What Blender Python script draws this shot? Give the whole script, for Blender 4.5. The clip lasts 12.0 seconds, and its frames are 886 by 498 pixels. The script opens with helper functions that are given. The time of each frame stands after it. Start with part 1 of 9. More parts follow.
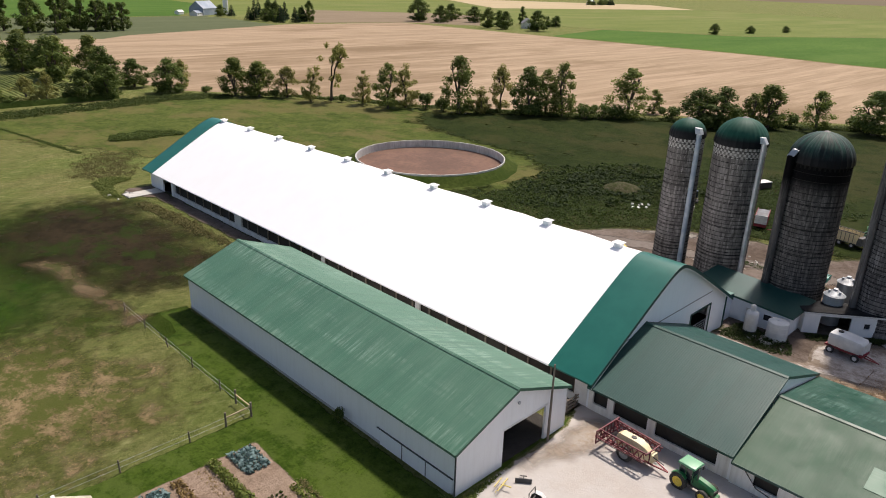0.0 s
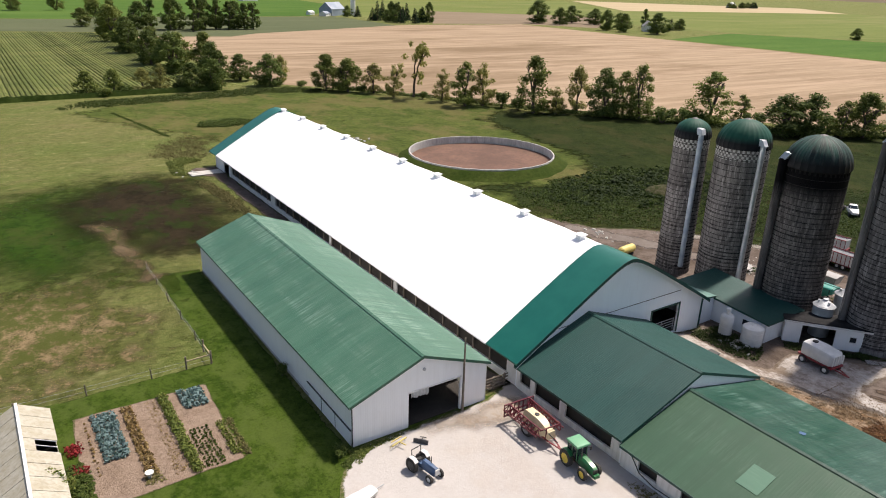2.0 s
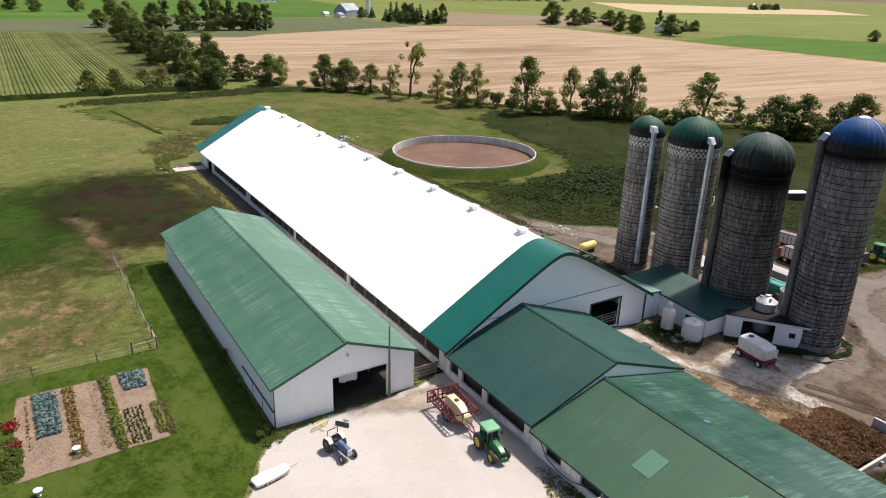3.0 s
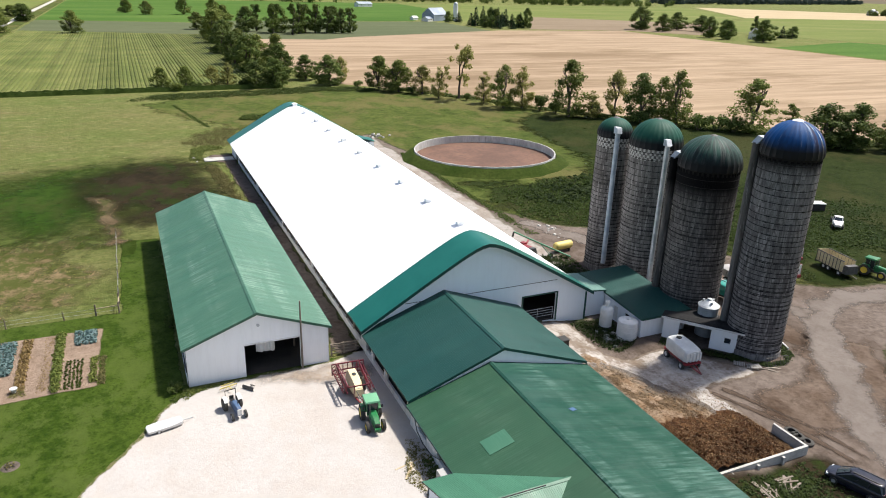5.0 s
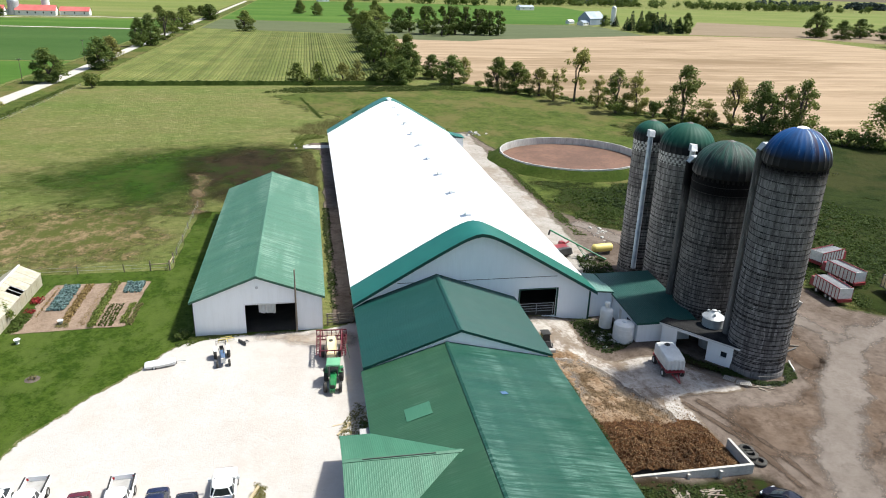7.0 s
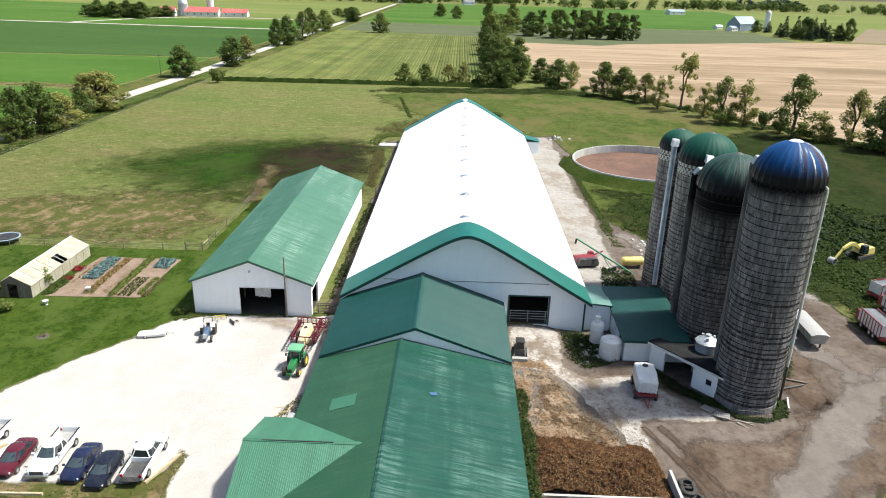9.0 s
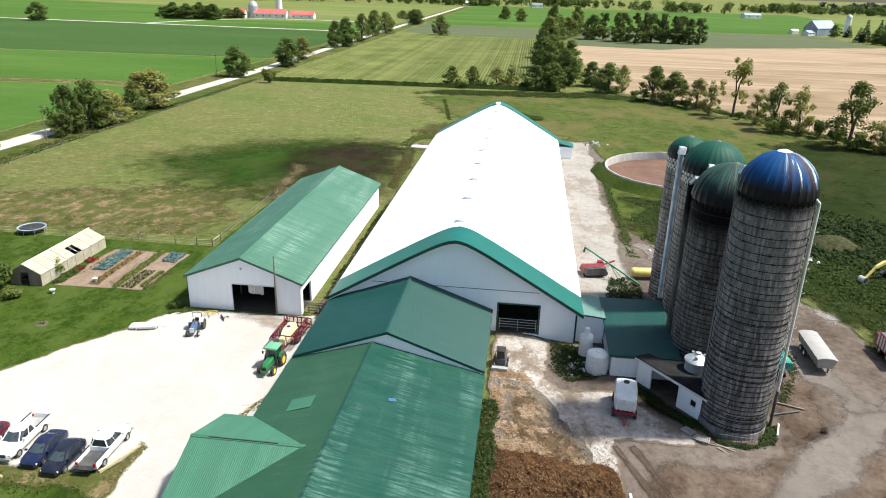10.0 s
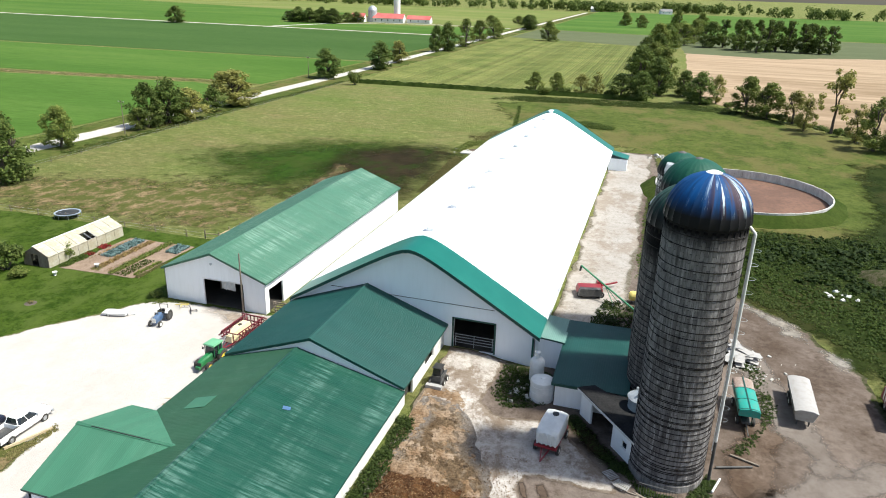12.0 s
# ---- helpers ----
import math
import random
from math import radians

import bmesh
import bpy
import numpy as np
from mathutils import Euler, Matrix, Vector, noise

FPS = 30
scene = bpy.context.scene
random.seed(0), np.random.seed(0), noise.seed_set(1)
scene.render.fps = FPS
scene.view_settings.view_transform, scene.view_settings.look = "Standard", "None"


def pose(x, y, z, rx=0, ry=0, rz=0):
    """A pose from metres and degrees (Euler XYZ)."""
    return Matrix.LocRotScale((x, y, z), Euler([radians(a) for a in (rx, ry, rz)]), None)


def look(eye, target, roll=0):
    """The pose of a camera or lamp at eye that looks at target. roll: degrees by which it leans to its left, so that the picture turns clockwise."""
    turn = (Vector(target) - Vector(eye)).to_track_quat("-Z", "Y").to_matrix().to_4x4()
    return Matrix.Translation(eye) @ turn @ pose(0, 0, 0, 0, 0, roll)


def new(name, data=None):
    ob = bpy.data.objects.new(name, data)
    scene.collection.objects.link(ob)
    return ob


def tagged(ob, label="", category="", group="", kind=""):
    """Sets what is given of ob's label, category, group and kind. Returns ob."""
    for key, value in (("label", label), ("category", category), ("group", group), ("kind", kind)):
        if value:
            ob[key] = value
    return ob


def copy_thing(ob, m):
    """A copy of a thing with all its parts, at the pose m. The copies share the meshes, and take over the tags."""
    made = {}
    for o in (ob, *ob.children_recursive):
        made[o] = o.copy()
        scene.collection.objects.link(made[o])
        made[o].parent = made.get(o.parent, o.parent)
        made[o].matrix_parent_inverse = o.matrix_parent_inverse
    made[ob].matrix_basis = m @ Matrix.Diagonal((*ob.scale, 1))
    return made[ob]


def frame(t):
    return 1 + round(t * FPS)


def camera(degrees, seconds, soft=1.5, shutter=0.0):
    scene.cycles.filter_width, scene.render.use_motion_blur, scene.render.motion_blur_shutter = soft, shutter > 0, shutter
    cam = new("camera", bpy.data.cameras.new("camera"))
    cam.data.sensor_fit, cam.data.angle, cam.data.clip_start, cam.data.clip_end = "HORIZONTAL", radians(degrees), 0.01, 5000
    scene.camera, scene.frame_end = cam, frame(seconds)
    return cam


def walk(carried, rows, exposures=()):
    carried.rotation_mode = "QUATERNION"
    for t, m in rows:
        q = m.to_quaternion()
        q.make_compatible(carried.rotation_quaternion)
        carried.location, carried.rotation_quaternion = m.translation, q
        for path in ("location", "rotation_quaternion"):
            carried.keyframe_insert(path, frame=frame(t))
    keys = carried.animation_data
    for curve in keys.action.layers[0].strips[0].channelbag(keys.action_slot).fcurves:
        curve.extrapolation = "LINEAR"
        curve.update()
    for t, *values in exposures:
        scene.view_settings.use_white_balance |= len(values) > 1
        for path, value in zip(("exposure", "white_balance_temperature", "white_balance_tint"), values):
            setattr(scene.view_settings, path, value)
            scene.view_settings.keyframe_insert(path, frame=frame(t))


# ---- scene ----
cam = camera(64.9, 12.0, soft=1.0)
METRES, EYE, TILT, LEAN, TURN = 112.56, 38.5, 0.0, 0.0, -44.9
ROWS = [
    (0.0, 0.0, 0.0, 0.0, 0.67, -20.84, -1.76),
    (0.5, 0.0373, -0.0109, 0.0003, 3.26, -20.9, -1.77),
    (1.0, 0.0803, -0.0208, 0.0005, 6.16, -20.94, -1.75),
    (1.5, 0.1186, -0.0274, 0.0007, 8.69, -20.97, -1.74),
    (2.0, 0.1637, -0.0326, 0.0012, 11.26, -20.99, -1.7),
    (2.5, 0.2027, -0.0354, 0.0015, 11.92, -20.97, -1.67),
    (3.0, 0.247, -0.0368, 0.002, 12.98, -20.93, -1.65),
    (5.0, 0.4169, -0.026, 0.0034, 21.03, -20.79, -1.58),
    (5.5, 0.4561, -0.0201, 0.0036, 23.22, -20.75, -1.58),
    (6.0, 0.5004, -0.0122, 0.0038, 26.76, -20.74, -1.63),
    (6.5, 0.5387, -0.0024, 0.0039, 30.33, -20.82, -1.66),
    (7.0, 0.5802, 0.0145, 0.004, 34.39, -20.89, -1.65),
    (9.0, 0.7037, 0.1158, 0.005, 46.36, -20.94, -1.53),
    (9.5, 0.7255, 0.1462, 0.005, 48.96, -20.92, -1.53),
    (10.0, 0.7482, 0.1832, 0.0051, 51.95, -20.88, -1.51),
    (10.5, 0.7662, 0.2171, 0.0051, 54.47, -20.85, -1.48),
    (11.0, 0.7854, 0.2576, 0.0052, 57.2, -20.81, -1.48),
    (11.5, 0.8014, 0.294, 0.0053, 59.46, -20.78, -1.48),
    (12.0, 0.818, 0.3367, 0.0054, 62.28, -20.73, -1.48),
]
walk(cam, [(t, pose(0, 0, EYE, TILT, LEAN, TURN) @ pose(METRES * x, METRES * y, METRES * z, 90 + pitch, roll, yaw)) for t, x, y, z, yaw, pitch, roll in ROWS],
     [(0.0, 0.25, 6900, 14), (1.5, 0.37, 6900, 14), (3.0, 0.48, 6850, 13), (5.5, 0.67, 6500, 8), (7.0, 0.74, 6400, 5), (12.0, 0.8, 6400, 4)])

# ---- light ----
SUN_AZ, SUN_EL = 9.0, 58.0          # degrees from +x towards +y, and above the horizon
world = bpy.data.worlds.new("sky")
scene.world = world
world.use_nodes = True
_sky = world.node_tree.nodes.new("ShaderNodeTexSky")
_sky.sky_type, _sky.sun_disc = "NISHITA", False
_sky.sun_elevation, _sky.sun_rotation = radians(SUN_EL), radians(90 - SUN_AZ)
_sky.air_density, _sky.dust_density, _sky.ozone_density = 0.9, 2.6, 0.8
_bg = world.node_tree.nodes["Background"]
_bg.inputs["Strength"].default_value = 0.106
world.node_tree.links.new(_sky.outputs[0], _bg.inputs["Color"])
_sun = new("sun", bpy.data.lights.new("sun", "SUN"))
_sun.data.energy, _sun.data.angle, _sun.data.color = 4.25, radians(4.0), (1.0, 0.96, 0.9)
_dir = Vector((math.cos(radians(SUN_EL)) * math.cos(radians(SUN_AZ)), math.cos(radians(SUN_EL)) * math.sin(radians(SUN_AZ)), math.sin(radians(SUN_EL))))
_sun.matrix_world = look(_dir * 300, (0, 0, 0))


# ---- geometry helpers ----
def smooth01(a, b, x):
    t = min(1.0, max(0.0, (x - a) / (b - a)))
    return t * t * (3 - 2 * t)


def land(x, y):
    """Height of the ground: the yard east of the long barn lies lower."""
    return -0.4 - 0.9 * smooth01(74, 82, x) * (1 - smooth01(130, 200, y))


class Geo:
    """Collects vertices and faces of one mesh."""

    def __init__(self):
        self.v, self.f, self.flat = [], [], False

    def face(self, *pts):
        n = len(self.v)
        self.v += [tuple(p) for p in pts]
        self.f.append(tuple(range(n, n + len(pts))))
        return self

    def hexa(self, a, b):
        """A solid between two loops of equal length (bottom a, counter-clockwise, and top b)."""
        n, k = len(self.v), len(a)
        self.v += [tuple(p) for p in a] + [tuple(p) for p in b]
        self.f.append(tuple(range(n + k - 1, n - 1, -1)))
        self.f.append(tuple(range(n + k, n + 2 * k)))
        for i in range(k):
            j = (i + 1) % k
            self.f.append((n + i, n + j, n + k + j, n + k + i))
        return self

    def box(self, x0, x1, y0, y1, z0, z1, tx=0.0, ty=0.0):
        a = [(x0, y0, z0), (x1, y0, z0), (x1, y1, z0), (x0, y1, z0)]
        b = [(x0 + tx, y0 + ty, z1), (x1 - tx, y0 + ty, z1), (x1 - tx, y1 - ty, z1), (x0 + tx, y1 - ty, z1)]
        return self.hexa(a, b)

    def beam(self, p, q, w, h=None):
        """A square bar from p to q."""
        p, q = Vector(p), Vector(q)
        h = w if h is None else h
        d = (q - p).normalized()
        side = d.cross(Vector((0, 0, 1)))
        side = Vector((1, 0, 0)) if side.length < 1e-4 else side.normalized()
        up = side.cross(d).normalized()
        o = [(-side * w - up * h) / 2, (side * w - up * h) / 2, (side * w + up * h) / 2, (-side * w + up * h) / 2]
        return self.hexa([p + k for k in o], [q + k for k in o])

    def cyl(self, p, q, r0, r1=None, n=12, caps=True):
        p, q = Vector(p), Vector(q)
        r1 = r0 if r1 is None else r1
        d = (q - p).normalized()
        a = d.orthogonal().normalized()
        b = d.cross(a)
        k = len(self.v)
        for c, r in ((p, r0), (q, r1)):
            self.v += [tuple(c + r * (math.cos(t) * a + math.sin(t) * b)) for t in (2 * math.pi * i / n for i in range(n))]
        for i in range(n):
            j = (i + 1) % n
            self.f.append((k + i, k + j, k + n + j, k + n + i))
        if caps:
            self.f.append(tuple(range(k + n - 1, k - 1, -1)))
            self.f.append(tuple(range(k + n, k + 2 * n)))
        return self

    def lathe(self, profile, n=24, c=(0, 0), wave=None):
        """Turns (radius, height) pairs round a vertical axis; wave(angle) scales the radius."""
        k, m = len(self.v), len(profile)
        for r, z in profile:
            for i in range(n):
                t = 2 * math.pi * i / n
                rr = r * (wave(t) if wave else 1)
                self.v.append((c[0] + rr * math.cos(t), c[1] + rr * math.sin(t), z))
        for j in range(m - 1):
            for i in range(n):
                i2 = (i + 1) % n
                self.f.append((k + j * n + i, k + j * n + i2, k + (j + 1) * n + i2, k + (j + 1) * n + i))
        return self

    def loft(self, loops, caps=True):
        """A skin through closed loops of equal length."""
        k, n = len(self.v), len(loops[0])
        for lp in loops:
            self.v += [tuple(p) for p in lp]
        for j in range(len(loops) - 1):
            for i in range(n):
                i2 = (i + 1) % n
                self.f.append((k + j * n + i, k + j * n + i2, k + (j + 1) * n + i2, k + (j + 1) * n + i))
        if caps:
            self.f.append(tuple(range(k + n - 1, k - 1, -1)))
            e = k + (len(loops) - 1) * n
            self.f.append(tuple(range(e, e + n)))
        return self

    def put(self, m):
        self.v = [tuple(m @ Vector(p)) for p in self.v]
        return self

    def add(self, other, m=None):
        n = len(self.v)
        self.v += [tuple(m @ Vector(p)) for p in other.v] if m else list(other.v)
        self.f += [tuple(i + n for i in f) for f in other.f]
        return self

    def weld(self):
        """Joins corners that coincide."""
        seen, order, idx = {}, [], []
        for p in self.v:
            k = tuple(round(q, 4) for q in p)
            if k not in seen:
                seen[k] = len(order)
                order.append(p)
            idx.append(seen[k])
        self.v, self.f = order, [tuple(idx[i] for i in f) for f in self.f]
        self.flat = True
        return self

    def mesh(self, name, material, smooth=True):
        me = bpy.data.meshes.new(name)
        me.from_pydata(self.v, [], self.f)
        me.validate()
        if smooth and not self.flat:
            me.polygons.foreach_set("use_smooth", [True] * len(me.polygons))
            me.set_sharp_from_angle(angle=radians(38))
        me.materials.append(material)
        return me


def part(name, geo, material, parent=None, label="", smooth=True):
    """Links the geometry as one mesh object under a thing or a part."""
    ob = new(name, geo.mesh(name, material, smooth) if isinstance(geo, Geo) else geo)
    ob.parent = parent
    return tagged(ob, label)


def thing(name, label, category, group="", m=None, kind=""):
    ob = new(name)
    ob.empty_display_size = 0.5
    if m is not None:
        ob.matrix_basis = m
    return tagged(ob, label, category, group, kind)


def at(x, y, turn=0.0, dz=0.0):
    return pose(x, y, land(x, y) + dz, 0, 0, turn)


# ---- materials ----
def material(name, rough=0.8, metal=0.0, spec=0.5):
    m = bpy.data.materials.new(name)
    m.use_nodes = True
    b = m.node_tree.nodes["Principled BSDF"]
    b.inputs["Roughness"].default_value, b.inputs["Metallic"].default_value = rough, metal
    b.inputs["Specular IOR Level"].default_value = spec
    return m, m.node_tree, b


def coords(nt, scale=(1, 1, 1), kind="world", jitter=0.0):
    if kind == "world":
        out = nt.nodes.new("ShaderNodeNewGeometry").outputs["Position"]
    else:
        out = nt.nodes.new("ShaderNodeTexCoord").outputs["Object"]
    if jitter:
        r = nt.nodes.new("ShaderNodeObjectInfo").outputs["Random"]
        k = nt.nodes.new("ShaderNodeMath")
        k.operation = "MULTIPLY"
        k.inputs[1].default_value = jitter
        nt.links.new(r, k.inputs[0])
        a = nt.nodes.new("ShaderNodeVectorMath")
        a.operation = "ADD"
        nt.links.new(out, a.inputs[0])
        nt.links.new(k.outputs[0], a.inputs[1])
        out = a.outputs[0]
    mp = nt.nodes.new("ShaderNodeMapping")
    mp.inputs["Scale"].default_value = scale
    nt.links.new(out, mp.inputs["Vector"])
    return mp.outputs[0]


def noise_fac(nt, vec, scale, detail=4.0, rough=0.55, lo=0.35, hi=0.65):
    n = nt.nodes.new("ShaderNodeTexNoise")
    n.inputs["Scale"].default_value, n.inputs["Detail"].default_value, n.inputs["Roughness"].default_value = scale, detail, rough
    nt.links.new(vec, n.inputs["Vector"])
    r = nt.nodes.new("ShaderNodeMapRange")
    r.inputs["From Min"].default_value, r.inputs["From Max"].default_value = lo, hi
    nt.links.new(n.outputs["Fac"], r.inputs["Value"])
    return r.outputs[0]


def calc(nt, op, a, b=0.0):
    k = nt.nodes.new("ShaderNodeMath")
    k.operation, k.use_clamp = op, op not in ("SINE",)
    for i, x in enumerate((a, b)):
        if isinstance(x, (int, float)):
            k.inputs[i].default_value = x
        else:
            nt.links.new(x, k.inputs[i])
    return k.outputs[0]


def blend(nt, fac, a, b, mode="MIX"):
    m = nt.nodes.new("ShaderNodeMix")
    m.data_type, m.blend_type = "RGBA", mode
    for key, x in (("Factor", fac), ("A", a), ("B", b)):
        sock = [s for s in m.inputs if s.name == key and s.type == ("VALUE" if key == "Factor" else "RGBA")][0]
        if isinstance(x, (int, float)):
            sock.default_value = x
        elif isinstance(x, tuple):
            sock.default_value = (*x, 1.0)
        else:
            nt.links.new(x, sock)
    return [s for s in m.outputs if s.type == "RGBA"][0]


def bump(nt, b, height, strength=0.4, dist=0.05):
    n = nt.nodes.new("ShaderNodeBump")
    n.inputs["Strength"].default_value, n.inputs["Distance"].default_value = strength, dist
    nt.links.new(height, n.inputs["Height"])
    nt.links.new(n.outputs[0], b.inputs["Normal"])


def paint(nt, b, colour):
    nt.links.new(colour, b.inputs["Base Color"]) if not isinstance(colour, tuple) else setattr(b.inputs["Base Color"], "default_value", (*colour, 1))


def worn(name, a, b_, c=None, scale=0.6, fine=14.0, rough=0.6, metal=0.0, kind="world", stretch=(1, 1, 1), relief=0.25, mid=(0.38, 0.62), island=0.0, jitter=0.0, spec=0.5):
    """A surface of two colours mixed by broad noise, with grain c (a third colour) and fine relief."""
    m, nt, b = material(name, rough, metal, spec)
    v = coords(nt, stretch, kind, jitter)
    col = blend(nt, noise_fac(nt, v, scale, 5, 0.6, *mid), a, b_)
    grain = noise_fac(nt, v, fine, 3, 0.6, 0.42, 0.7)
    if c is not None:
        col = blend(nt, calc(nt, "MULTIPLY", grain, 0.6), col, c)
    if island:
        r = nt.nodes.new("ShaderNodeNewGeometry").outputs["Random Per Island"]
        k = nt.nodes.new("ShaderNodeMapRange")
        k.inputs["To Min"].default_value, k.inputs["To Max"].default_value = 1 - island, 1 + island
        nt.links.new(r, k.inputs["Value"])
        col = blend(nt, 1.0, col, k.outputs[0], "MULTIPLY")
    paint(nt, b, col)
    if relief:
        bump(nt, b, grain, relief)
    return m


def gloss_paint(name, colour, rough=0.3, dirt=(0.2, 0.17, 0.13), amount=0.25, metal=0.0):
    m, nt, b = material(name, rough, metal)
    v = coords(nt, (1, 1, 1), "object", 7.0)
    f = calc(nt, "MULTIPLY", noise_fac(nt, v, 1.7, 5, 0.65, 0.45, 0.75), amount)
    paint(nt, b, blend(nt, f, colour, dirt))
    r = nt.nodes.new("ShaderNodeMapRange")
    r.inputs["To Min"].default_value, r.inputs["To Max"].default_value = rough, min(1, rough + 0.35)
    nt.links.new(f, r.inputs["Value"])
    nt.links.new(r.outputs[0], b.inputs["Roughness"])
    return m


def pasture_colour(nt):
    """Grazed pasture: olive grass with greener hollows, straw-coloured tufts and bare patches of their own."""
    v = coords(nt)
    tuft = noise_fac(nt, coords(nt, (0.7, 1, 1)), 1.3, 10, 0.85, 0.38, 0.62)
    speck = noise_fac(nt, coords(nt, (0.55, 1, 1)), 0.5, 7, 0.8, 0.55, 0.66)
    clump = noise_fac(nt, coords(nt, (0.5, 1, 1)), 0.13, 9, 0.75, 0.42, 0.58)
    broad = noise_fac(nt, v, 0.02, 7, 0.65, 0.4, 0.6)
    lush = noise_fac(nt, coords(nt, (0.6, 1, 1)), 0.035, 8, 0.7, 0.5, 0.66)
    straw = noise_fac(nt, coords(nt, (0.5, 1, 1)), 0.06, 9, 0.78, 0.53, 0.66)
    col = blend(nt, tuft, (0.082, 0.098, 0.024), (0.2, 0.2, 0.072))
    col = blend(nt, calc(nt, "MULTIPLY", broad, 0.75), col, blend(nt, tuft, (0.066, 0.104, 0.018), (0.158, 0.195, 0.054)))
    col = blend(nt, calc(nt, "MULTIPLY", clump, 0.5), col, blend(nt, tuft, (0.104, 0.1, 0.036), (0.23, 0.21, 0.095)))
    col = blend(nt, calc(nt, "MULTIPLY", lush, 0.6), col, blend(nt, tuft, (0.048, 0.088, 0.013), (0.12, 0.175, 0.04)))
    col = blend(nt, calc(nt, "MULTIPLY", speck, 0.6), col, (0.32, 0.31, 0.14))
    return blend(nt, calc(nt, "MULTIPLY", straw, 0.5), col, blend(nt, tuft, (0.12, 0.095, 0.042), (0.28, 0.22, 0.115))), tuft


def edged(name, inner, outer, fine, coarse, rough=0.95, relief=0.35, patch=None, soft=0.12, specks=0.5):
    """Ground cover whose rim, by the mesh's own 'edge' value, breaks up into what lies round it
    (the outer colours, or what lies below where outer is None). soft: how gradual the change is."""
    m, nt, b = material(name, rough, 0, 0.06)
    v = coords(nt)
    big = noise_fac(nt, v, coarse, 8, 0.7, 0.41, 0.59)
    small = noise_fac(nt, v, fine, 8, 0.82, 0.43, 0.6)
    mid = noise_fac(nt, v, fine * 0.24, 8, 0.75, 0.43, 0.6)
    col = blend(nt, big, inner[0], inner[1])
    col = blend(nt, calc(nt, "MULTIPLY", small, 0.7), col, inner[2])
    col = blend(nt, calc(nt, "MULTIPLY", mid, 0.6), col, inner[1])
    speck = noise_fac(nt, coords(nt, (1, 0.8, 1)), fine * 0.55, 6, 0.75, 0.56, 0.66)
    col = blend(nt, calc(nt, "MULTIPLY", speck, specks), col, tuple(0.6 * q for q in inner[2]))
    if patch:
        pm = noise_fac(nt, coords(nt, (1, 0.7, 1)), patch[1], 9, 0.76, patch[4] if len(patch) > 4 else 0.49, patch[3] if len(patch) > 3 else 0.57)
        col = blend(nt, calc(nt, "MULTIPLY", pm, patch[2]), col, patch[0])
    at_ = nt.nodes.new("ShaderNodeAttribute")
    at_.attribute_name = "edge"
    rag = noise_fac(nt, v, 0.9 if soft < 0.3 else 0.16, 8, 0.72, 0.3, 0.7)
    tot = nt.nodes.new("ShaderNodeMath")
    tot.operation = "ADD"
    nt.links.new(at_.outputs["Fac"], tot.inputs[0])
    nt.links.new(calc(nt, "MULTIPLY", rag, 0.6 if soft < 0.3 else 1.0 if soft < 0.58 else 0.5), tot.inputs[1])
    e = nt.nodes.new("ShaderNodeMapRange")
    e.interpolation_type = "SMOOTHSTEP"
    e.inputs["From Min"].default_value, e.inputs["From Max"].default_value = (0.65 - soft, 0.65 + soft) if soft < 0.3 else (0.62, 0.62 + 1.25 * soft) if soft < 0.58 else (0.28, 1.2)
    nt.links.new(tot.outputs[0], e.inputs["Value"])
    if outer:
        paint(nt, b, blend(nt, e.outputs[0], blend(nt, small, outer[0], outer[1]), col))
    else:
        # thins out, so that what grows below shows through
        paint(nt, b, col)
        nt.links.new(e.outputs[0], b.inputs["Alpha"])
    bump(nt, b, small, relief, 0.2 if soft > 0.3 else 0.06)
    return m




def ground_cover():
    m, nt, b = material("pasture", 0.95, 0, 0.06)
    col, tuft = pasture_colour(nt)
    paint(nt, b, col)
    bump(nt, b, tuft, 0.7, 0.25)
    return m


def field(name, a, b_, c, stretch=(1, 1, 1), scale=0.05, fine=1.2, turn=0.0, relief=0.4, swath=None):
    m, nt, b = material(name, 0.95, 0, 0.05)
    mp = coords(nt, stretch)
    mp.node.inputs["Rotation"].default_value = (0, 0, radians(turn))
    col = blend(nt, noise_fac(nt, mp, scale, 6, 0.62, 0.36, 0.66), a, b_)
    g = noise_fac(nt, mp, fine, 5, 0.7, 0.35, 0.7)
    col = blend(nt, calc(nt, "MULTIPLY", g, 0.6), col, c)
    if swath:
        # broad uneven patches drawn out along the working direction
        far = coords(nt, (0.35, 1.0, 1))
        far.node.inputs["Rotation"].default_value = (0, 0, radians(turn))
        col = blend(nt, calc(nt, "MULTIPLY", noise_fac(nt, far, swath[1], 9, 0.7, 0.5, 0.62), swath[2]), col, swath[0])
    paint(nt, b, col)
    bump(nt, b, g, relief, 0.12)
    return m


